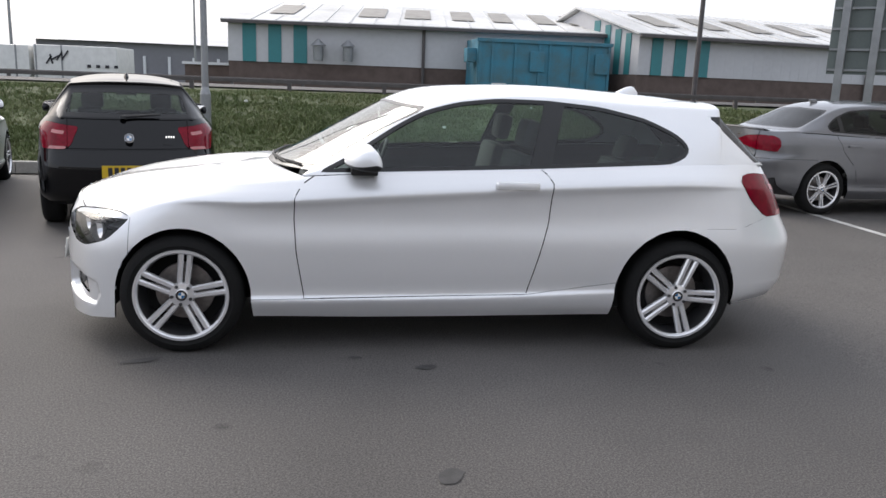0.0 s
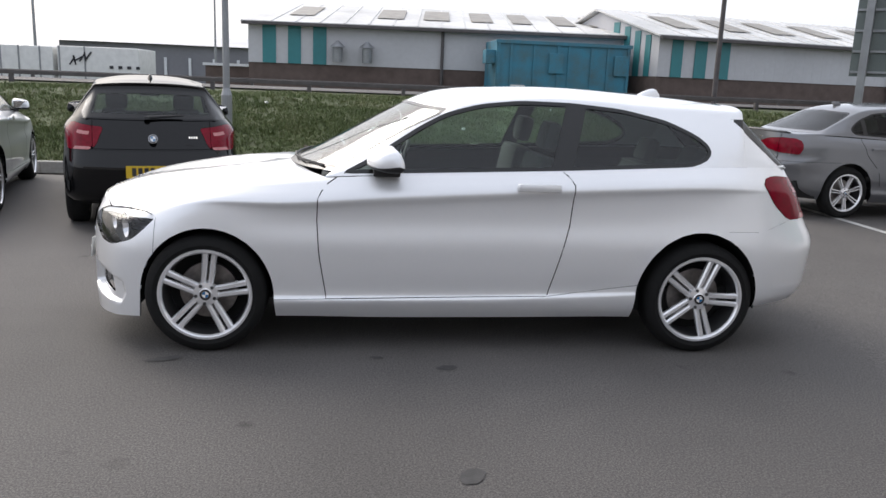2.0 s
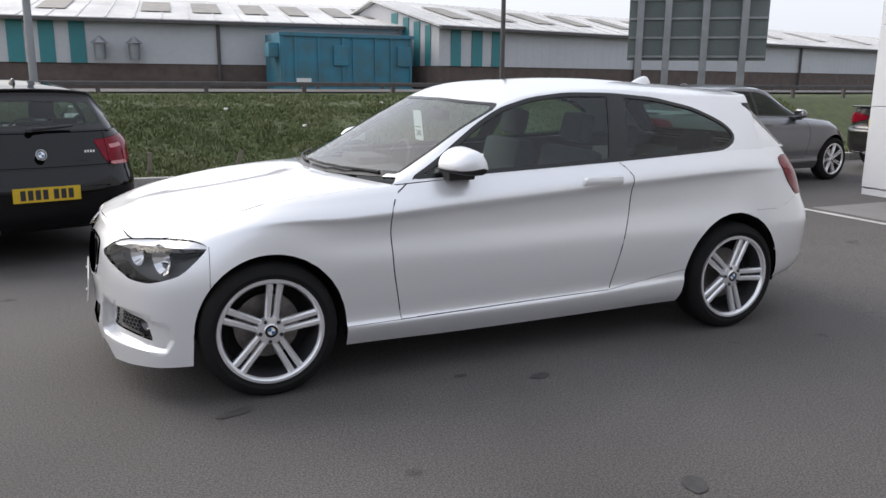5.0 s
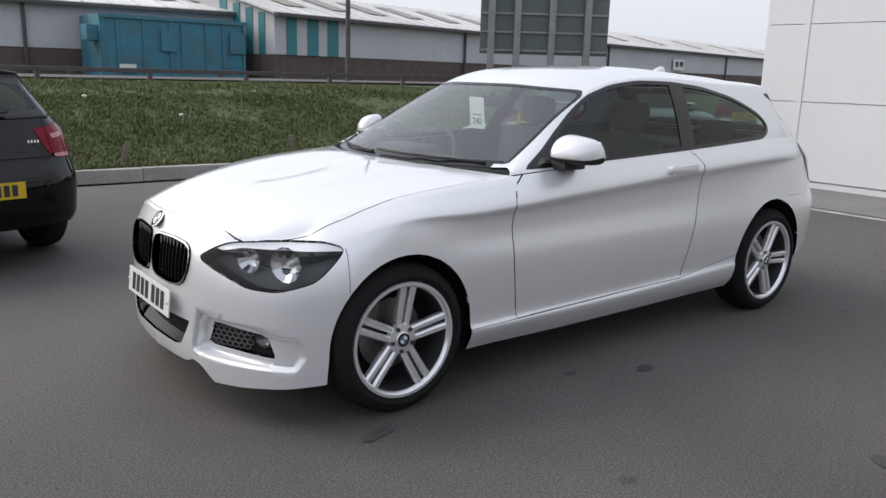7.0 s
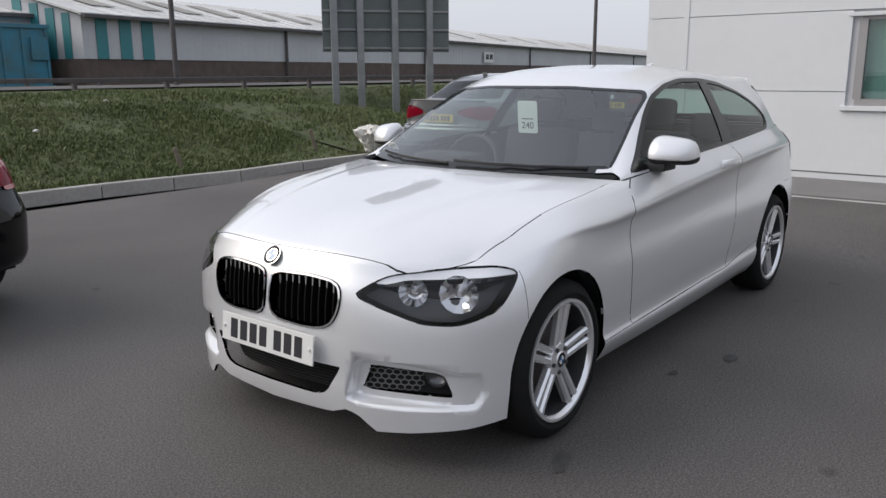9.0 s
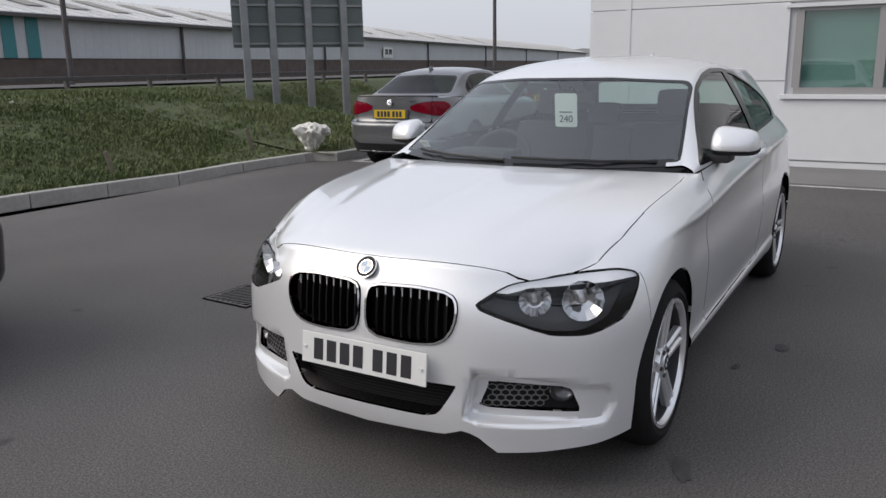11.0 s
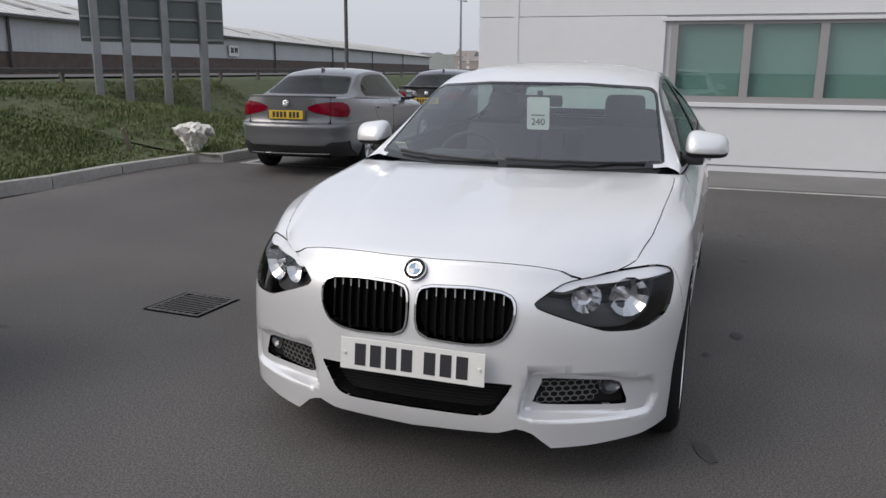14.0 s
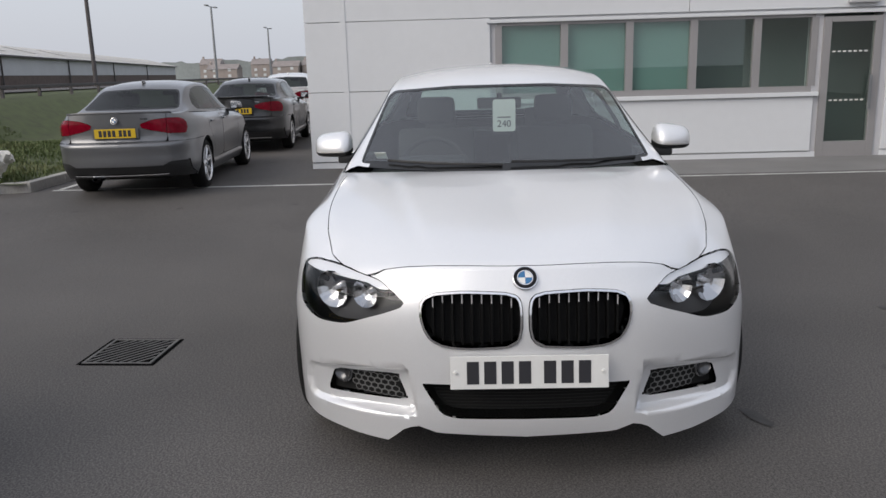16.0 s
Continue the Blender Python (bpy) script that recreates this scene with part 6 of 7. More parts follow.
def saloon(m, mat, label, spoiler=False, plate=YELLOW_PLATE):
    """A four-door saloon whose nose looks towards -x."""
    car = thing("car", label, "car", m)
    ring, bon, green = shell_grids(SALOON, 6, 3)
    na, nb = join_normals(SALOON, ring, bon, 6)
    tail_a = lambda p: p[:, 0] + (0.9 - p[:, 1])
    S = Shell(ring, True, na)
    BODY, DF, DR, TL, RB, CUT, GATE = range(1, 8)
    S.mark(lambda p: np.full(len(p), -1.0), BODY)
    for x0 in (-1.38, 1.38):
        S.panel(arch_fn(x0, 0.32, 0.365, 0.37), CUT)
    S.panel(side_fn(SAL_DOOR_F), DF, 0.003, (BODY,))
    S.panel(side_fn(SAL_DOOR_R), DR, 0.003, (BODY,))
    S.panel(lambda p: np.where(p[:, 0] > 1.5, p[:, 2] - 0.69, 1.0), RB, 0.002, (BODY,))
    val = lambda p: np.where(p[:, 0] > 1.8, np.maximum(p[:, 2] - 0.4 - 0.05 * np.clip((p[:, 1] - 0.55) / 0.1, 0, 1), p[:, 1] - 0.84), 1.0)
    S.panel(val, 8, 0.002, (RB,))
    S.panel(lambda p: np.where(p[:, 0] > 2.0, np.maximum(np.abs(p[:, 2] - 0.292) - 0.008, p[:, 1] - 0.62), 1.0), 9, 0, (8,))
    S.panel(lambda p: np.where(p[:, 0] > 1.9, np.maximum(p[:, 1] - 0.62, 0.7 - p[:, 2]), 1.0), GATE, 0.003, (BODY,))
    S.panel(lambda p: np.where(p[:, 0] > 1.7, poly_sd(tail_a(p), p[:, 2], SAL_TAIL), 1.0), TL, 0.002, (BODY, GATE))
    C = Shell(bon, False, nb)
    C.mark(lambda p: np.full(len(p), -1.0), 1)
    D = Shell(green, True)
    RO, SG, ST, WS, WF, RG, RF = range(1, 8)
    D.mark(lambda p: np.full(len(p), -1.0), RO)
    sg = lambda p: np.where(p[:, 1] > 0.4, poly_sd(p[:, 0], p[:, 2], SAL_GLASS), 1.0)
    fr = lambda p: np.where(p[:, 0] < 0.15, poly_sd(p[:, 1], p[:, 2], SAL_FRONT), 1.0)
    rr = lambda p: np.where(p[:, 0] > 1.0, poly_sd(p[:, 1], p[:, 2], SAL_REAR), 1.0)
    for fn, a, b in ((fr, WF, WS), (rr, RF, RG), (sg, ST, SG)):
        D.panel(fn, a, 0, (RO,))
        D.split(lambda p: fn(p) + 0.016)
        D.mark(lambda p: fn(p) + 0.016, b, (a,))
    for x0 in (0.33, 1.13):
        for w in (-0.03, 0.03):
            D.split(lambda p: p[:, 0] - x0 - w)
        D.mark(lambda p: np.abs(p[:, 0] - x0) - 0.03, ST, (SG,))
    skin("body", S.extract(BODY), mat, car)
    skin("bonnet", C.extract(1), mat, car)
    skin("rear_bumper", S.extract(RB), mat, car)
    skin("boot_lid", S.extract(GATE), mat, car)
    skin("roof", D.extract(RO), mat, car)
    skin("windscreen", D.extract((WS, WF), 0, 0), SCREEN_GLASS, car, "windscreen glass").visible_shadow = False
    skin("rear_window", D.extract(RG, 0, 0), DARK_GLASS, car, "dark rear window").visible_shadow = False
    skin("rear_window_surround", D.extract(RF, 0, 0.004), TRIM_BLACK, car)
    for s in (1, -1):
        for t in (DF, DR):
            d = skin("door", S.extract(t, sides=(s,)), mat, car)
            hx = 0.22 if t == DF else 1.0
            bm = bmesh.new()
            box(bm, hx - 0.1, hx + 0.1, -0.93 if s > 0 else 0.895, -0.895 if s > 0 else 0.93, 0.85, 0.88, bevel=0.012)
            part("door_handle", bm, mat, d, smooth=50)
        skin("side_window", D.extract(SG, 0, 0, (s,)), DARK_GLASS, car, "tinted side glass").visible_shadow = False
        skin("window_trim", D.extract(ST, 0.001, 0.006, (s,)), TRIM_BLACK, car)
        tl = skin("tail_lamp", S.extract(TL, 0.006, 0.02, (s,)), RED_LENS, car, "glossy red tail lamp")
        door_mirror(car, -0.42, -s * 0.96, 1.0, -s, mat)
    rows = []
    top = [p for p in ring[:, -1] if p[0] > 1.72]
    for p in top:
        rows.append([(lerp(1.72 + 0.1 * (1 - (p[1] / 0.8) ** 2), p[0], t), lerp(min(p[1], 0.76), p[1], t), lerp(1.03 + 0.01 * (1 - (p[1] / 0.8) ** 2), p[2], t) + 0.006 * math.sin(math.pi * t)) for t in np.linspace(0, 1, 9)])
    bm = grid_mesh(rows)
    g = bmesh.ops.duplicate(bm, geom=list(bm.faces))
    for v in {v for f in g["geom"] if isinstance(f, bmesh.types.BMFace) for v in f.verts}:
        v.co.y *= -1
    bmesh.ops.remove_doubles(bm, verts=bm.verts, dist=1e-4)
    bmesh.ops.recalc_face_normals(bm, faces=bm.faces)
    if sum(f.normal.z for f in bm.faces) < 0:
        bmesh.ops.reverse_faces(bm, faces=bm.faces)
    part("boot_deck", bm, mat, car, smooth=60)
    if spoiler:
        part("boot_spoiler", boxes((2.2, 2.4, -0.6, 0.6, 1.06, 1.085), (2.26, 2.3, -0.5, -0.46, 1.02, 1.06), (2.26, 2.3, 0.46, 0.5, 1.02, 1.06), bevel=0.008), mat, car)
    skin("valance", S.extract(8, -0.008), PLASTIC_BLACK, car, "black rear valance")
    skin("bumper_strip", S.extract(9, 0.003), ALLOY, car, "bright strip along the valance")
    lip = []
    for p in [q for q in ring[:, -1] if q[0] > 2.1 and q[1] < 0.66]:
        lip.append([(p[0] - 0.09, p[1], p[2] + 0.004), (p[0] - 0.03, p[1], p[2] + 0.018), (p[0] + 0.008, p[1], p[2] + 0.026), (p[0] + 0.01, p[1], p[2] + 0.014), (p[0] - 0.004, p[1], p[2] - 0.004)])
    bm = grid_mesh([[(x, -y, z) for x, y, z in r] for r in lip] + lip[::-1][1:])
    bmesh.ops.recalc_face_normals(bm, faces=bm.faces)
    part("boot_lip", bm, mat, car, "small lip along the boot edge", smooth=40)
    for y in (-0.33, -0.22):
        bm = bmesh.new()
        tube(bm, (2.2, y, 0.275), (2.375, y, 0.275), 0.034, None, 14, caps=False)
        part("exhaust_pipe", bm, CHROME, car)
    part("plate_recess", boxes((2.372, 2.376, -0.29, 0.29, 0.74, 0.87)), mat, car)
    for grid, fl in ((ring, True), (bon, False)):
        L = Shell(grid, fl)
        L.mark(lambda p: np.full(len(p), -1.0), 1)
        for x0 in (-1.38, 1.38):
            L.panel(arch_fn(x0, 0.32, 0.365, 0.37), 2)
        skin("inner_skin", L.extract(1, -0.02, 0), LINER, car, "dark inner structure")
    part("underbody", boxes((-1.9, 2.1, -0.56, 0.56, 0.22, 0.4)), LINER, car, "dark underbody")
    for i, (x, s) in enumerate(((-1.38, 1), (-1.38, -1), (1.38, 1), (1.38, -1))):
        m2 = Matrix.Translation((x, -0.895 if s > 0 else 0.895, 0.32))
        if s < 0:
            m2 = m2 @ Euler((0, 0, math.pi)).to_matrix().to_4x4()
        make_wheel(car, m2, 10 + 20 * i, R=0.32, rim_r=0.235, style="seven")
    interior(car, rear_shelf=1.2, rear_seat=0.62, rear_drop=0.13)
    rear_details(car, plate, 0.805, 2.386, wiper=False, badge_z=0.955, badge_x=2.374)
    bm = bmesh.new()
    box(bm, 0.98, 1.1, -0.02, 0.02, 1.36, 1.42, bevel=0.015)
    for v in bm.verts:
        if v.co.z > 1.39:
            v.co.x += 0.03
            v.co.y *= 0.5
    part("aerial_fin", bm, mat, car, smooth=50)
    return car


saloon(pose(5.99, 4.12, 0.11, 0, 0, 184.1) @ Matrix.Diagonal((0.857, 0.845, 0.9, 1)), GREY_PAINT, "grey metallic saloon parked by the kerb")
saloon(pose(10.9, 4.15, 0.11, 0, 0, 184) @ Matrix.Diagonal((0.87, 0.85, 0.89, 1)), DARKGREY_PAINT, "dark graphite saloon with a boot spoiler", spoiler=True)
saloon(pose(16.2, 4.6, 0.11, 0, 0, 184) @ Matrix.Diagonal((0.87, 0.85, 0.95, 1)), WHITE_PAINT, "white saloon parked far along the bays")


# ---- front of the white car ----
def nose_point(y, z, grid):
    """The x of the nose at half width y and height z."""
    p = grid.reshape(-1, 3)
    p = p[p[:, 0] < -1.4]
    k = np.argsort(np.hypot(p[:, 1] - y, p[:, 2] - z))[:7]
    A = np.column_stack([np.ones(7), p[k, 1] - y, p[k, 2] - z])
    return float(np.linalg.lstsq(A, p[k, 0], rcond=None)[0][0])


def diag_point(a, z, grid):
    """A point of the nose at the corner coordinate a and height z."""
    p = grid.reshape(-1, 3)
    p = p[p[:, 0] < -1.3]
    q = diag(p)
    k = np.argsort(np.hypot(q - a, p[:, 2] - z))[:8]
    A = np.column_stack([np.ones(8), q[k] - a, p[k, 2] - z])
    s = np.linalg.lstsq(A, p[k, :2], rcond=None)[0][0]
    return Vector((float(s[0]), float(s[1]), z))


def car_front(car, R, B, K, ring, plate=WHITE_PLATE):
    skin("grille_back", R.extract(K["KID"], -0.05, 0), LINER, car, "dark radiator opening")
    skin("grille_surround", R.extract(K["KIDR"], 0.007, 0.035), CHROME, car, "chrome kidney grille surround")
    for s in (1, -1):
        for k in range(9):
            y = 0.046 + 0.0325 * k
            zs = [z for z in np.linspace(0.512, 0.685, 14) if poly_sd(np.array([y]), np.array([z]), KIDNEY)[0] < 0.004]
            rows = []
            for z in zs:
                x = nose_point(y, z, ring)
                rows.append([(x + 0.045, s * -(y + 0.005), z), (x + 0.016, s * -(y + 0.003), z), (x + 0.016, s * -(y - 0.003), z), (x + 0.045, s * -(y - 0.005), z)])
            if len(rows) > 2:
                bm = grid_mesh(rows)
                bmesh.ops.recalc_face_normals(bm, faces=bm.faces)
                part("grille_slat", bm, SLAT, car)
                x = nose_point(y, zs[-1] - 0.012, ring)
                part("slat_tip", boxes((x + 0.01, x + 0.015, -s * y - 0.0022, -s * y + 0.0022, zs[-1] - 0.034, zs[-1] - 0.002)), ALLOY, car, "bright tip of a grille slat")
    skin("lower_intake", R.extract(K["INT"], -0.07, 0.0), LINER, car, "dark lower air intake")
    for k in range(9):
        z = 0.277 + k * 0.0115
        w = 0.24 + (z - 0.266) * 0.9
        rows = [[(nose_point(abs(y), z, ring) + 0.045, y, z - 0.0015), (nose_point(abs(y), z, ring) + 0.043, y, z + 0.0015)] for y in np.linspace(-w, w, 25)]
        part("intake_bar", grid_mesh(rows), RADIATOR, car)
    for s in (1, -1):
        fb = skin("fog_recess", R.extract(K["FOGP"], -0.03, 0.0, (s,)), LINER, car, "dark fog lamp recess")
        bm = bmesh.new()
        for i in range(7):
            for j in range(5):
                a, z = 0.012 + i * 0.027 + (0.0135 if j % 2 else 0), 0.312 + j * 0.0185
                if poly_sd(np.array([a]), np.array([z]), FOG)[0] > -0.002 or a > 0.19:
                    continue
                ring_v = []
                for q in range(6):
                    t = radians(60 * q + 30)
                    o, n = diag_point(a + 0.0165 * math.cos(t), z + 0.0125 * math.sin(t), ring), diag_point(a + 0.0125 * math.cos(t), z + 0.009 * math.sin(t), ring)
                    for v in (o, n):
                        v += Vector((0.034, -0.022, 0))
                        v.y *= -s
                    ring_v.append((bm.verts.new(o), bm.verts.new(n)))
                for q in range(6):
                    p, r = ring_v[q], ring_v[(q + 1) % 6]
                    bm.faces.new((p[0], r[0], r[1], p[1]))
        part("honeycomb_grille", bm, MESH_GREY, fb, "grey honeycomb mesh")
        c = diag_point(0.245, 0.355, ring)
        bm = bmesh.new()
        revolve(bm, [(0.0, 0.02), (0.02, 0.018), (0.036, 0.004), (0.038, 0.0), (0.042, 0.004)], 24)
        fl = part("fog_lamp", bm, FOG_GLASS, fb, "round dark fog lamp", smooth=40)
        fl.matrix_local = Matrix.Translation((c.x + 0.032, -s * (c.y - 0.02), c.z)) @ Euler((0, 0, radians(-60 if s > 0 else -120))).to_matrix().to_4x4()
        # headlamp: dark bucket, bright brow, two reflectors, clear lens
        hl = skin("headlamp", R.extract((K["LAMPT"], 41), 0.001, 0.0, (s,)), LENS, car, "clear headlamp lens over dark grey housing")
        skin("headlamp_upper", B.extract(K["LAMPT"], 0.001, 0.0, (s,)), LENS, hl)
        skin("lamp_housing", R.extract(K["LAMPT"], -0.085, 0.0, (s,)), LAMP_GREY, hl, "dark grey lamp housing")
        skin("lamp_brow", R.extract(41, -0.008, 0.03, (s,)), LAMP_BROW, hl, "bright lamp brow")
        for a, z, r in ((0.325, 0.642, 0.07), (0.168, 0.648, 0.053)):
            c = diag_point(a, z, ring)
            m = Matrix.Translation((c.x + 0.04, -s * (c.y - 0.026), c.z)) @ Euler((0, 0, radians(-62 if s > 0 else -118))).to_matrix().to_4x4()
            bm = bmesh.new()
            revolve(bm, [(0.0, 0.04), (r * 0.3, 0.037), (r * 0.6, 0.028), (r * 0.8, 0.017), (r * 0.94, 0.005), (r, 0.0)], 14)
            o = part("reflector", bm, REFLECTOR, hl, "faceted chrome headlamp reflector", smooth=14)
            o.matrix_local = m
            bm = bmesh.new()
            tube(bm, (0, 0.04, 0), (0, 0.01, 0), 0.011, 0.008, 12)
            part("bulb_shield", bm, ALLOY, o)
    roundel(car, Matrix.Translation((-2.031, 0, 0.738)) @ Euler((0, radians(0), radians(-90))).to_matrix().to_4x4() @ Euler((radians(-38), 0, 0)).to_matrix().to_4x4(), 0.041)
    number_plate(car, Matrix.Translation((-2.09, -0.008, 0.432)) @ Euler((0, 0, radians(-90))).to_matrix().to_4x4() @ Euler((radians(-6), 0, 0)).to_matrix().to_4x4(), plate)
    for y in (-0.25, 0.235):
        bm = bmesh.new()
        tube(bm, (-2.088, y, 0.434), (-2.097, y, 0.434), 0.007, 0.005, 10)
        part("plate_screw", bm, WHITE_PLASTIC, car)


REFLECTOR = material("lamp_reflector", (0.62, 0.62, 0.63), 0.12, metal=1.0)
FOG_GLASS = material("fog_lamp_lens", (0.12, 0.12, 0.125), 0.12, metal=0.6)
LAMP_GREY = material("lamp_housing_grey", (0.07, 0.07, 0.073), 0.45, metal=0.2)
LAMP_BROW = material("lamp_brow_silver", (0.85, 0.85, 0.86), 0.3, metal=0.2)
SLAT = material("slat_black", (0.004, 0.004, 0.004), 0.6, spec=0.12)
ring0 = shell_grids(HATCH)[0]
brow = lambda p: np.where(p[:, 0] < -1.3, (0.67 + 0.028 * np.clip(diag(p) / 0.15, 0, 1) + 0.006 * np.clip(diag(p) / 0.5, 0, 1)) - p[:, 2] + np.clip(0.06 - diag(p), 0, 1), 1.0)
R.split(brow)
R.mark(brow, 41, (K["LAMPT"],))
car_front(white_car, R, B, K, ring0)

# wipers, price tag, corner sticker
for y0, y1 in ((-0.62, -0.02), (0.02, 0.56)):
    g = shell_grids(HATCH)[2]
    pts = []
    for t in np.linspace(0, 1, 12):
        y = lerp(y0, y1, t)
        zz = 0.972 + 0.014 * t
        pp = g.reshape(-1, 3)
        pp = pp[pp[:, 0] < 0]
        k = np.argmin(np.hypot(pp[:, 1] - abs(y), pp[:, 2] - zz))
        pts.append(Vector((pp[k, 0] - 0.012, y, zz + 0.008)))
    bm = grid_mesh([[p + Vector((0.007 * math.cos(q), 0, 0.007 * math.sin(q))) for q in [math.pi / 3 * j for j in range(7)]] for p in pts])
    part("wiper_blade", bm, PLASTIC_BLACK, white_car, "black wiper blade", smooth=60)
bm = boxes((-0.99, -0.80, -0.42, 0.42, 0.93, 0.945))
part("cowl_panel", bm, PLASTIC_BLACK, white_car, "black scuttle panel below the windscreen")

tag = thing("price_tag", "white card tag with a number hung behind the windscreen", "tag", pose(-0.30, -0.02, 1.165, 0, -6, 0))
CARD = material("tag_card", (0.7, 0.74, 0.72), 0.6, var=0.05, scale=10)
bm = bmesh.new()
prism(bm, rounded([(-0.06, -0.085), (0.06, -0.085), (0.06, 0.085), (-0.06, 0.085)], 0.015, 4), -0.001, 0.001)
o = part("card", bm, CARD, tag)
o.matrix_local = Euler((0, 0, radians(-90))).to_matrix().to_4x4()
fc = bpy.data.curves.new("digits", "FONT")
fc.body, fc.size, fc.align_x, fc.align_y, fc.extrude = "240", 0.05, "CENTER", "CENTER", 0.0005
fo = new("digits_text", fc)
dg = bpy.context.evaluated_depsgraph_get()
dme = bpy.data.meshes.new_from_object(fo.evaluated_get(dg))
bpy.data.objects.remove(fo)
do = new("digits", dme)
dme.materials.clear()
dme.materials.append(INK)
do.parent = tag
do.matrix_local = Matrix(((0, 0, -1, -0.0025), (-1, 0, 0, 0), (0, 1, 0, -0.045), (0, 0, 0, 1)))
part("text_bar", boxes((-0.003, -0.002, -0.035, 0.035, -0.012, -0.006)), MESH_GREY, tag, "small grey text bar")


# ---- grass on the bank ----
def grass(name, label, n, xr, dr, hr, mat, seed):
    rng = np.random.RandomState(seed)
    verts, faces = [], []
    k = 0
    while k < n:
        x, d = rng.uniform(*xr), rng.uniform(*dr)
        y = kerb_y(x) + 0.14 + d
        dens = 0.55 + 0.9 * noise.noise(Vector((x * 0.7, y * 0.7, 9)))
        if rng.rand() > dens + 0.35:
            k += 0.3
            continue
        z = bank_z(x, y) - 0.01
        for _ in range(6):
            a, ln, w = rng.uniform(0, 6.28), rng.uniform(*hr) * (0.7 + 0.6 * max(0, dens)), rng.uniform(0.004, 0.009)
            bx, by = x + rng.normal(0, 0.03), y + rng.normal(0, 0.03)
            lx, ly = math.cos(a) * ln * 0.55, math.sin(a) * ln * 0.55
            px, py = -math.sin(a) * w, math.cos(a) * w
            i = len(verts)
            verts += [(bx - px, by - py, z), (bx + px, by + py, z), (bx + lx * 0.4 + px * 0.8, by + ly * 0.4 + py * 0.8, z + ln * 0.65), (bx + lx * 0.4 - px * 0.8, by + ly * 0.4 - py * 0.8, z + ln * 0.65), (bx + lx, by + ly, z + ln)]
            faces += [(i, i + 1, i + 2, i + 3), (i + 3, i + 2, i + 4)]
        k += 1
    me = bpy.data.meshes.new(name)
    me.from_pydata(verts, [], faces)
    me.materials.append(mat)
    return tagged(new(name, me), label, "grass", kind="stuff")


def grass_material(name, c0, c1, c2):
    m = bpy.data.materials.new(name)
    m.use_nodes = True
    n, l = m.node_tree.nodes, m.node_tree.links
    b = n["Principled BSDF"]
    b.inputs["Roughness"].default_value = 0.7
    g = n.new("ShaderNodeNewGeometry")
    tc = n.new("ShaderNodeTexCoord")
    big = n.new("ShaderNodeTexNoise")
    big.inputs["Scale"].default_value, big.inputs["Detail"].default_value = 0.9, 4
    l.new(tc.outputs["Object"], big.inputs["Vector"])
    add = n.new("ShaderNodeMath")
    add.operation = "MULTIPLY_ADD"
    add.inputs[1].default_value = 0.35
    l.new(g.outputs["Random Per Island"], add.inputs[0])
    l.new(big.outputs["Fac"], add.inputs[2])
    r = n.new("ShaderNodeValToRGB")
    r.color_ramp.elements[0].position, r.color_ramp.elements[0].color = 0.35, (*c0, 1)
    r.color_ramp.elements[1].position, r.color_ramp.elements[1].color = 0.9, (*c2, 1)
    e = r.color_ramp.elements.new(0.62)
    e.color = (*c1, 1)
    l.new(add.outputs[0], r.inputs["Fac"])
    l.new(r.outputs["Color"], b.inputs["Base Color"])
    return m


GRASS = grass_material("grass_blades", (0.06, 0.088, 0.024), (0.086, 0.12, 0.032), (0.13, 0.14, 0.055))
grass("grass", "rough green and straw-coloured grass on the bank", 26000, (-11.0, 4.55), (0.0, 4.0), (0.03, 0.075), GRASS, 3)
grass("grass", "thin rough grass near the top of the bank", 11000, (-13.0, 16.0), (4.0, 7.5), (0.04, 0.09), GRASS, 4)
grass("grass", "rough green grass behind the parking bays", 16000, (4.7, 18.0), (0.0, 9.5), (0.04, 0.09), GRASS, 5)

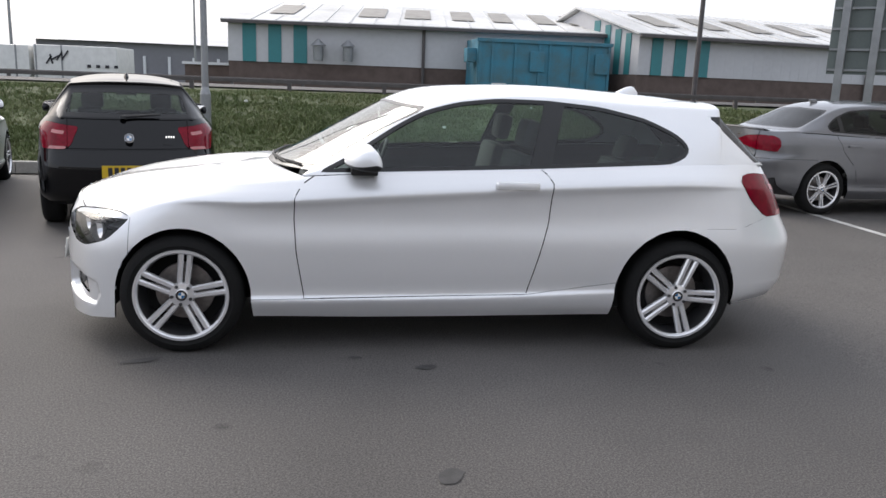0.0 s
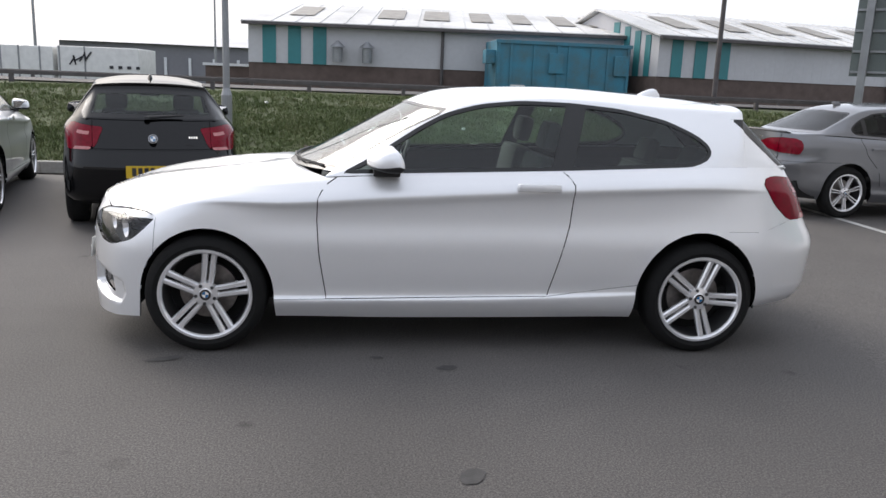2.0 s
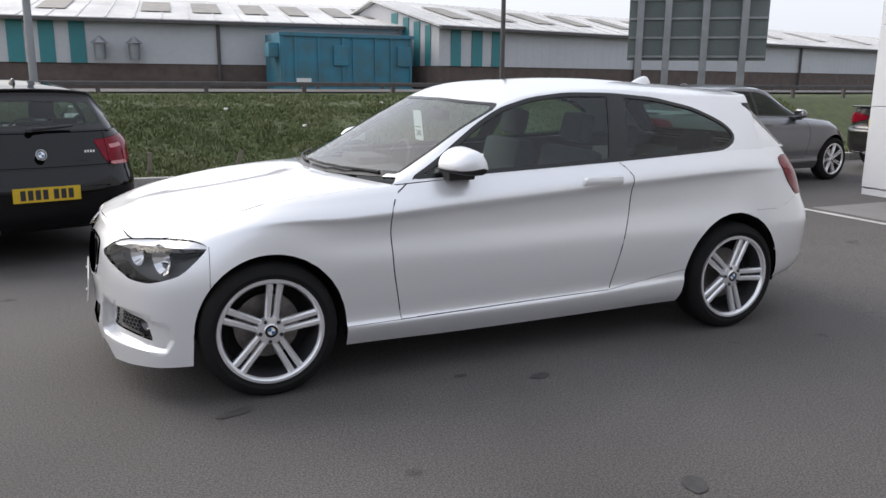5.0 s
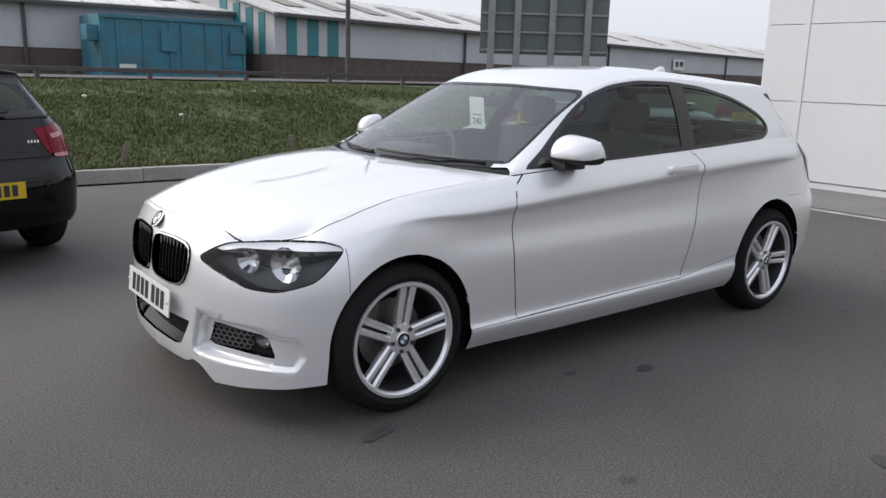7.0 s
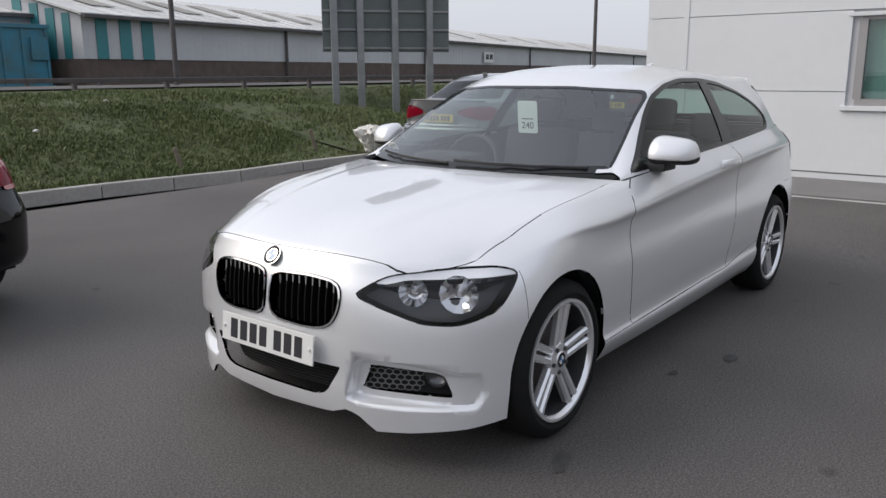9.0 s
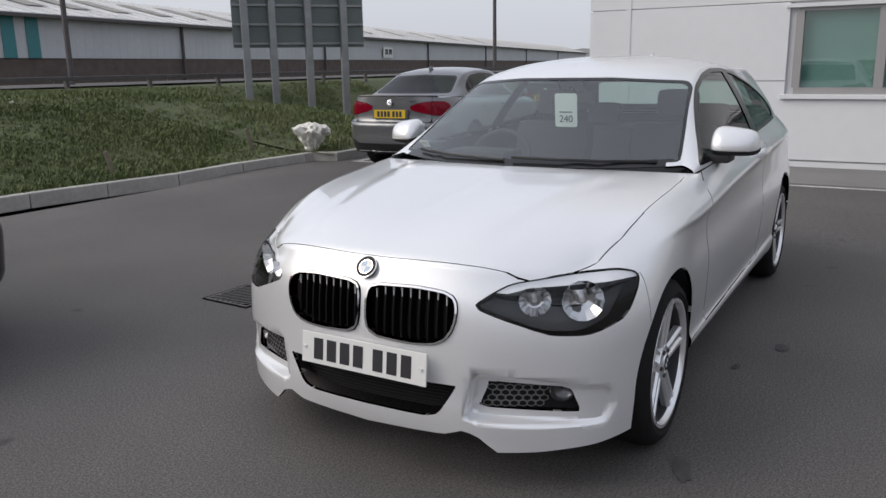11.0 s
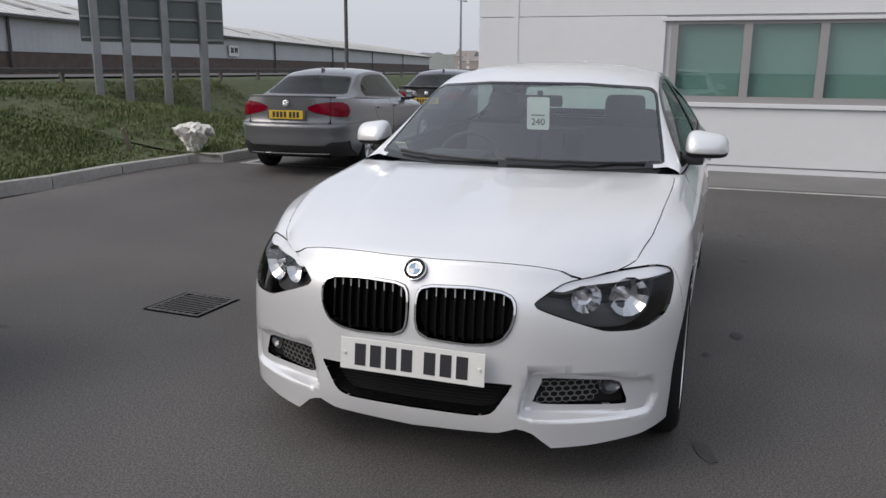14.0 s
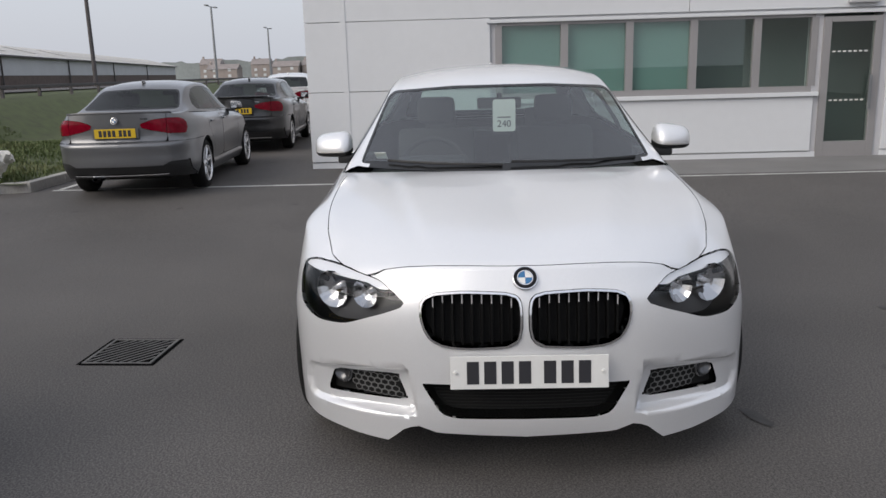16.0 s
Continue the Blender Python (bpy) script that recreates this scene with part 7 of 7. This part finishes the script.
# ---- litter bag on the kerb ----
BAG = material("torn_plastic_bag", (0.7, 0.68, 0.64), 0.4, var=0.2, scale=14, vcol=(0.5, 0.48, 0.43))
sticker = thing("windscreen_sticker", "small white paper sticker inside the windscreen corner", "sticker", pose(-0.655, 0.6, 1.0, 0, -38, -18))
part("paper", boxes((-0.002, 0.0, -0.03, 0.03, -0.012, 0.03), bevel=0.0008), CARD, sticker)
bag = thing("plastic_bag", "torn white plastic bag caught on a stub by the kerb", "bag", pose(4.8, 5.93, 0.21) @ Matrix.Scale(0.84, 4))
bm = bmesh.new()
bmesh.ops.create_icosphere(bm, subdivisions=4, radius=1)
for v in bm.verts:
    c = v.co.copy()
    t = (c.z + 1) / 2
    w = curve_at([(0, 0.12), (0.25, 0.13), (0.5, 0.2), (0.75, 0.28), (0.9, 0.25), (1.0, 0.1)], t)
    n = noise.noise(c * 2.3) * 0.35 + noise.noise(c * 6) * 0.28
    r = math.hypot(c.x, c.y) + 1e-6
    k = min(1, r * 1.6)
    v.co = Vector((c.x / r * w * k * (1 + n), c.y / r * w * k * (1 + n), t * 0.5 + 0.06 * noise.noise(c * 4 + Vector((5, 0, 0)))))
part("bag_skin", bm, BAG, bag)
bm = bmesh.new()
tube(bm, (0, 0, -0.1), (0, 0, 0.35), 0.05, 0.045, 10)
part("stub_post", bm, WHITE_PLASTIC, bag)
# scraps and old stakes on the bank
STAKE = material("weathered_wood", (0.2, 0.17, 0.13), 0.9, var=0.4, scale=12, bump=0.4)
for x, d, h, t in ((-0.2, 0.35, 0.3, 14), (2.2, 0.45, 0.32, -16), (4.3, 0.7, 0.34, -20), (-1.35, 0.3, 0.3, 4)):
    st = thing("stake", "short weathered stake leaning in the grass", "stake", pose(x, kerb_y(x) + d, bank_z(x, kerb_y(x) + d) - 0.08, 0, t, 0), "stakes in the grass")
    part("stick", boxes((-0.03, 0.03, -0.012, 0.012, 0, h + 0.08), bevel=0.004), STAKE, st)
for x, d in ((1.3, 2.4), (-2.3, 4.0), (3.2, 4.3), (0.2, 3.6), (-3.6, 2.2)):
    sc = thing("litter_scrap", "small crumpled white litter scrap in the grass", "litter", pose(x, kerb_y(x) + d, bank_z(x, kerb_y(x) + d) + 0.05), "litter in the grass")
    bm = bmesh.new()
    bmesh.ops.create_icosphere(bm, subdivisions=2, radius=0.05)
    for v in bm.verts:
        v.co *= 0.7 + 0.7 * noise.noise(v.co * 30 + Vector((x, d, 0)))
        v.co.z *= 0.6
    part("scrap", bm, WHITE_PLASTIC, sc)
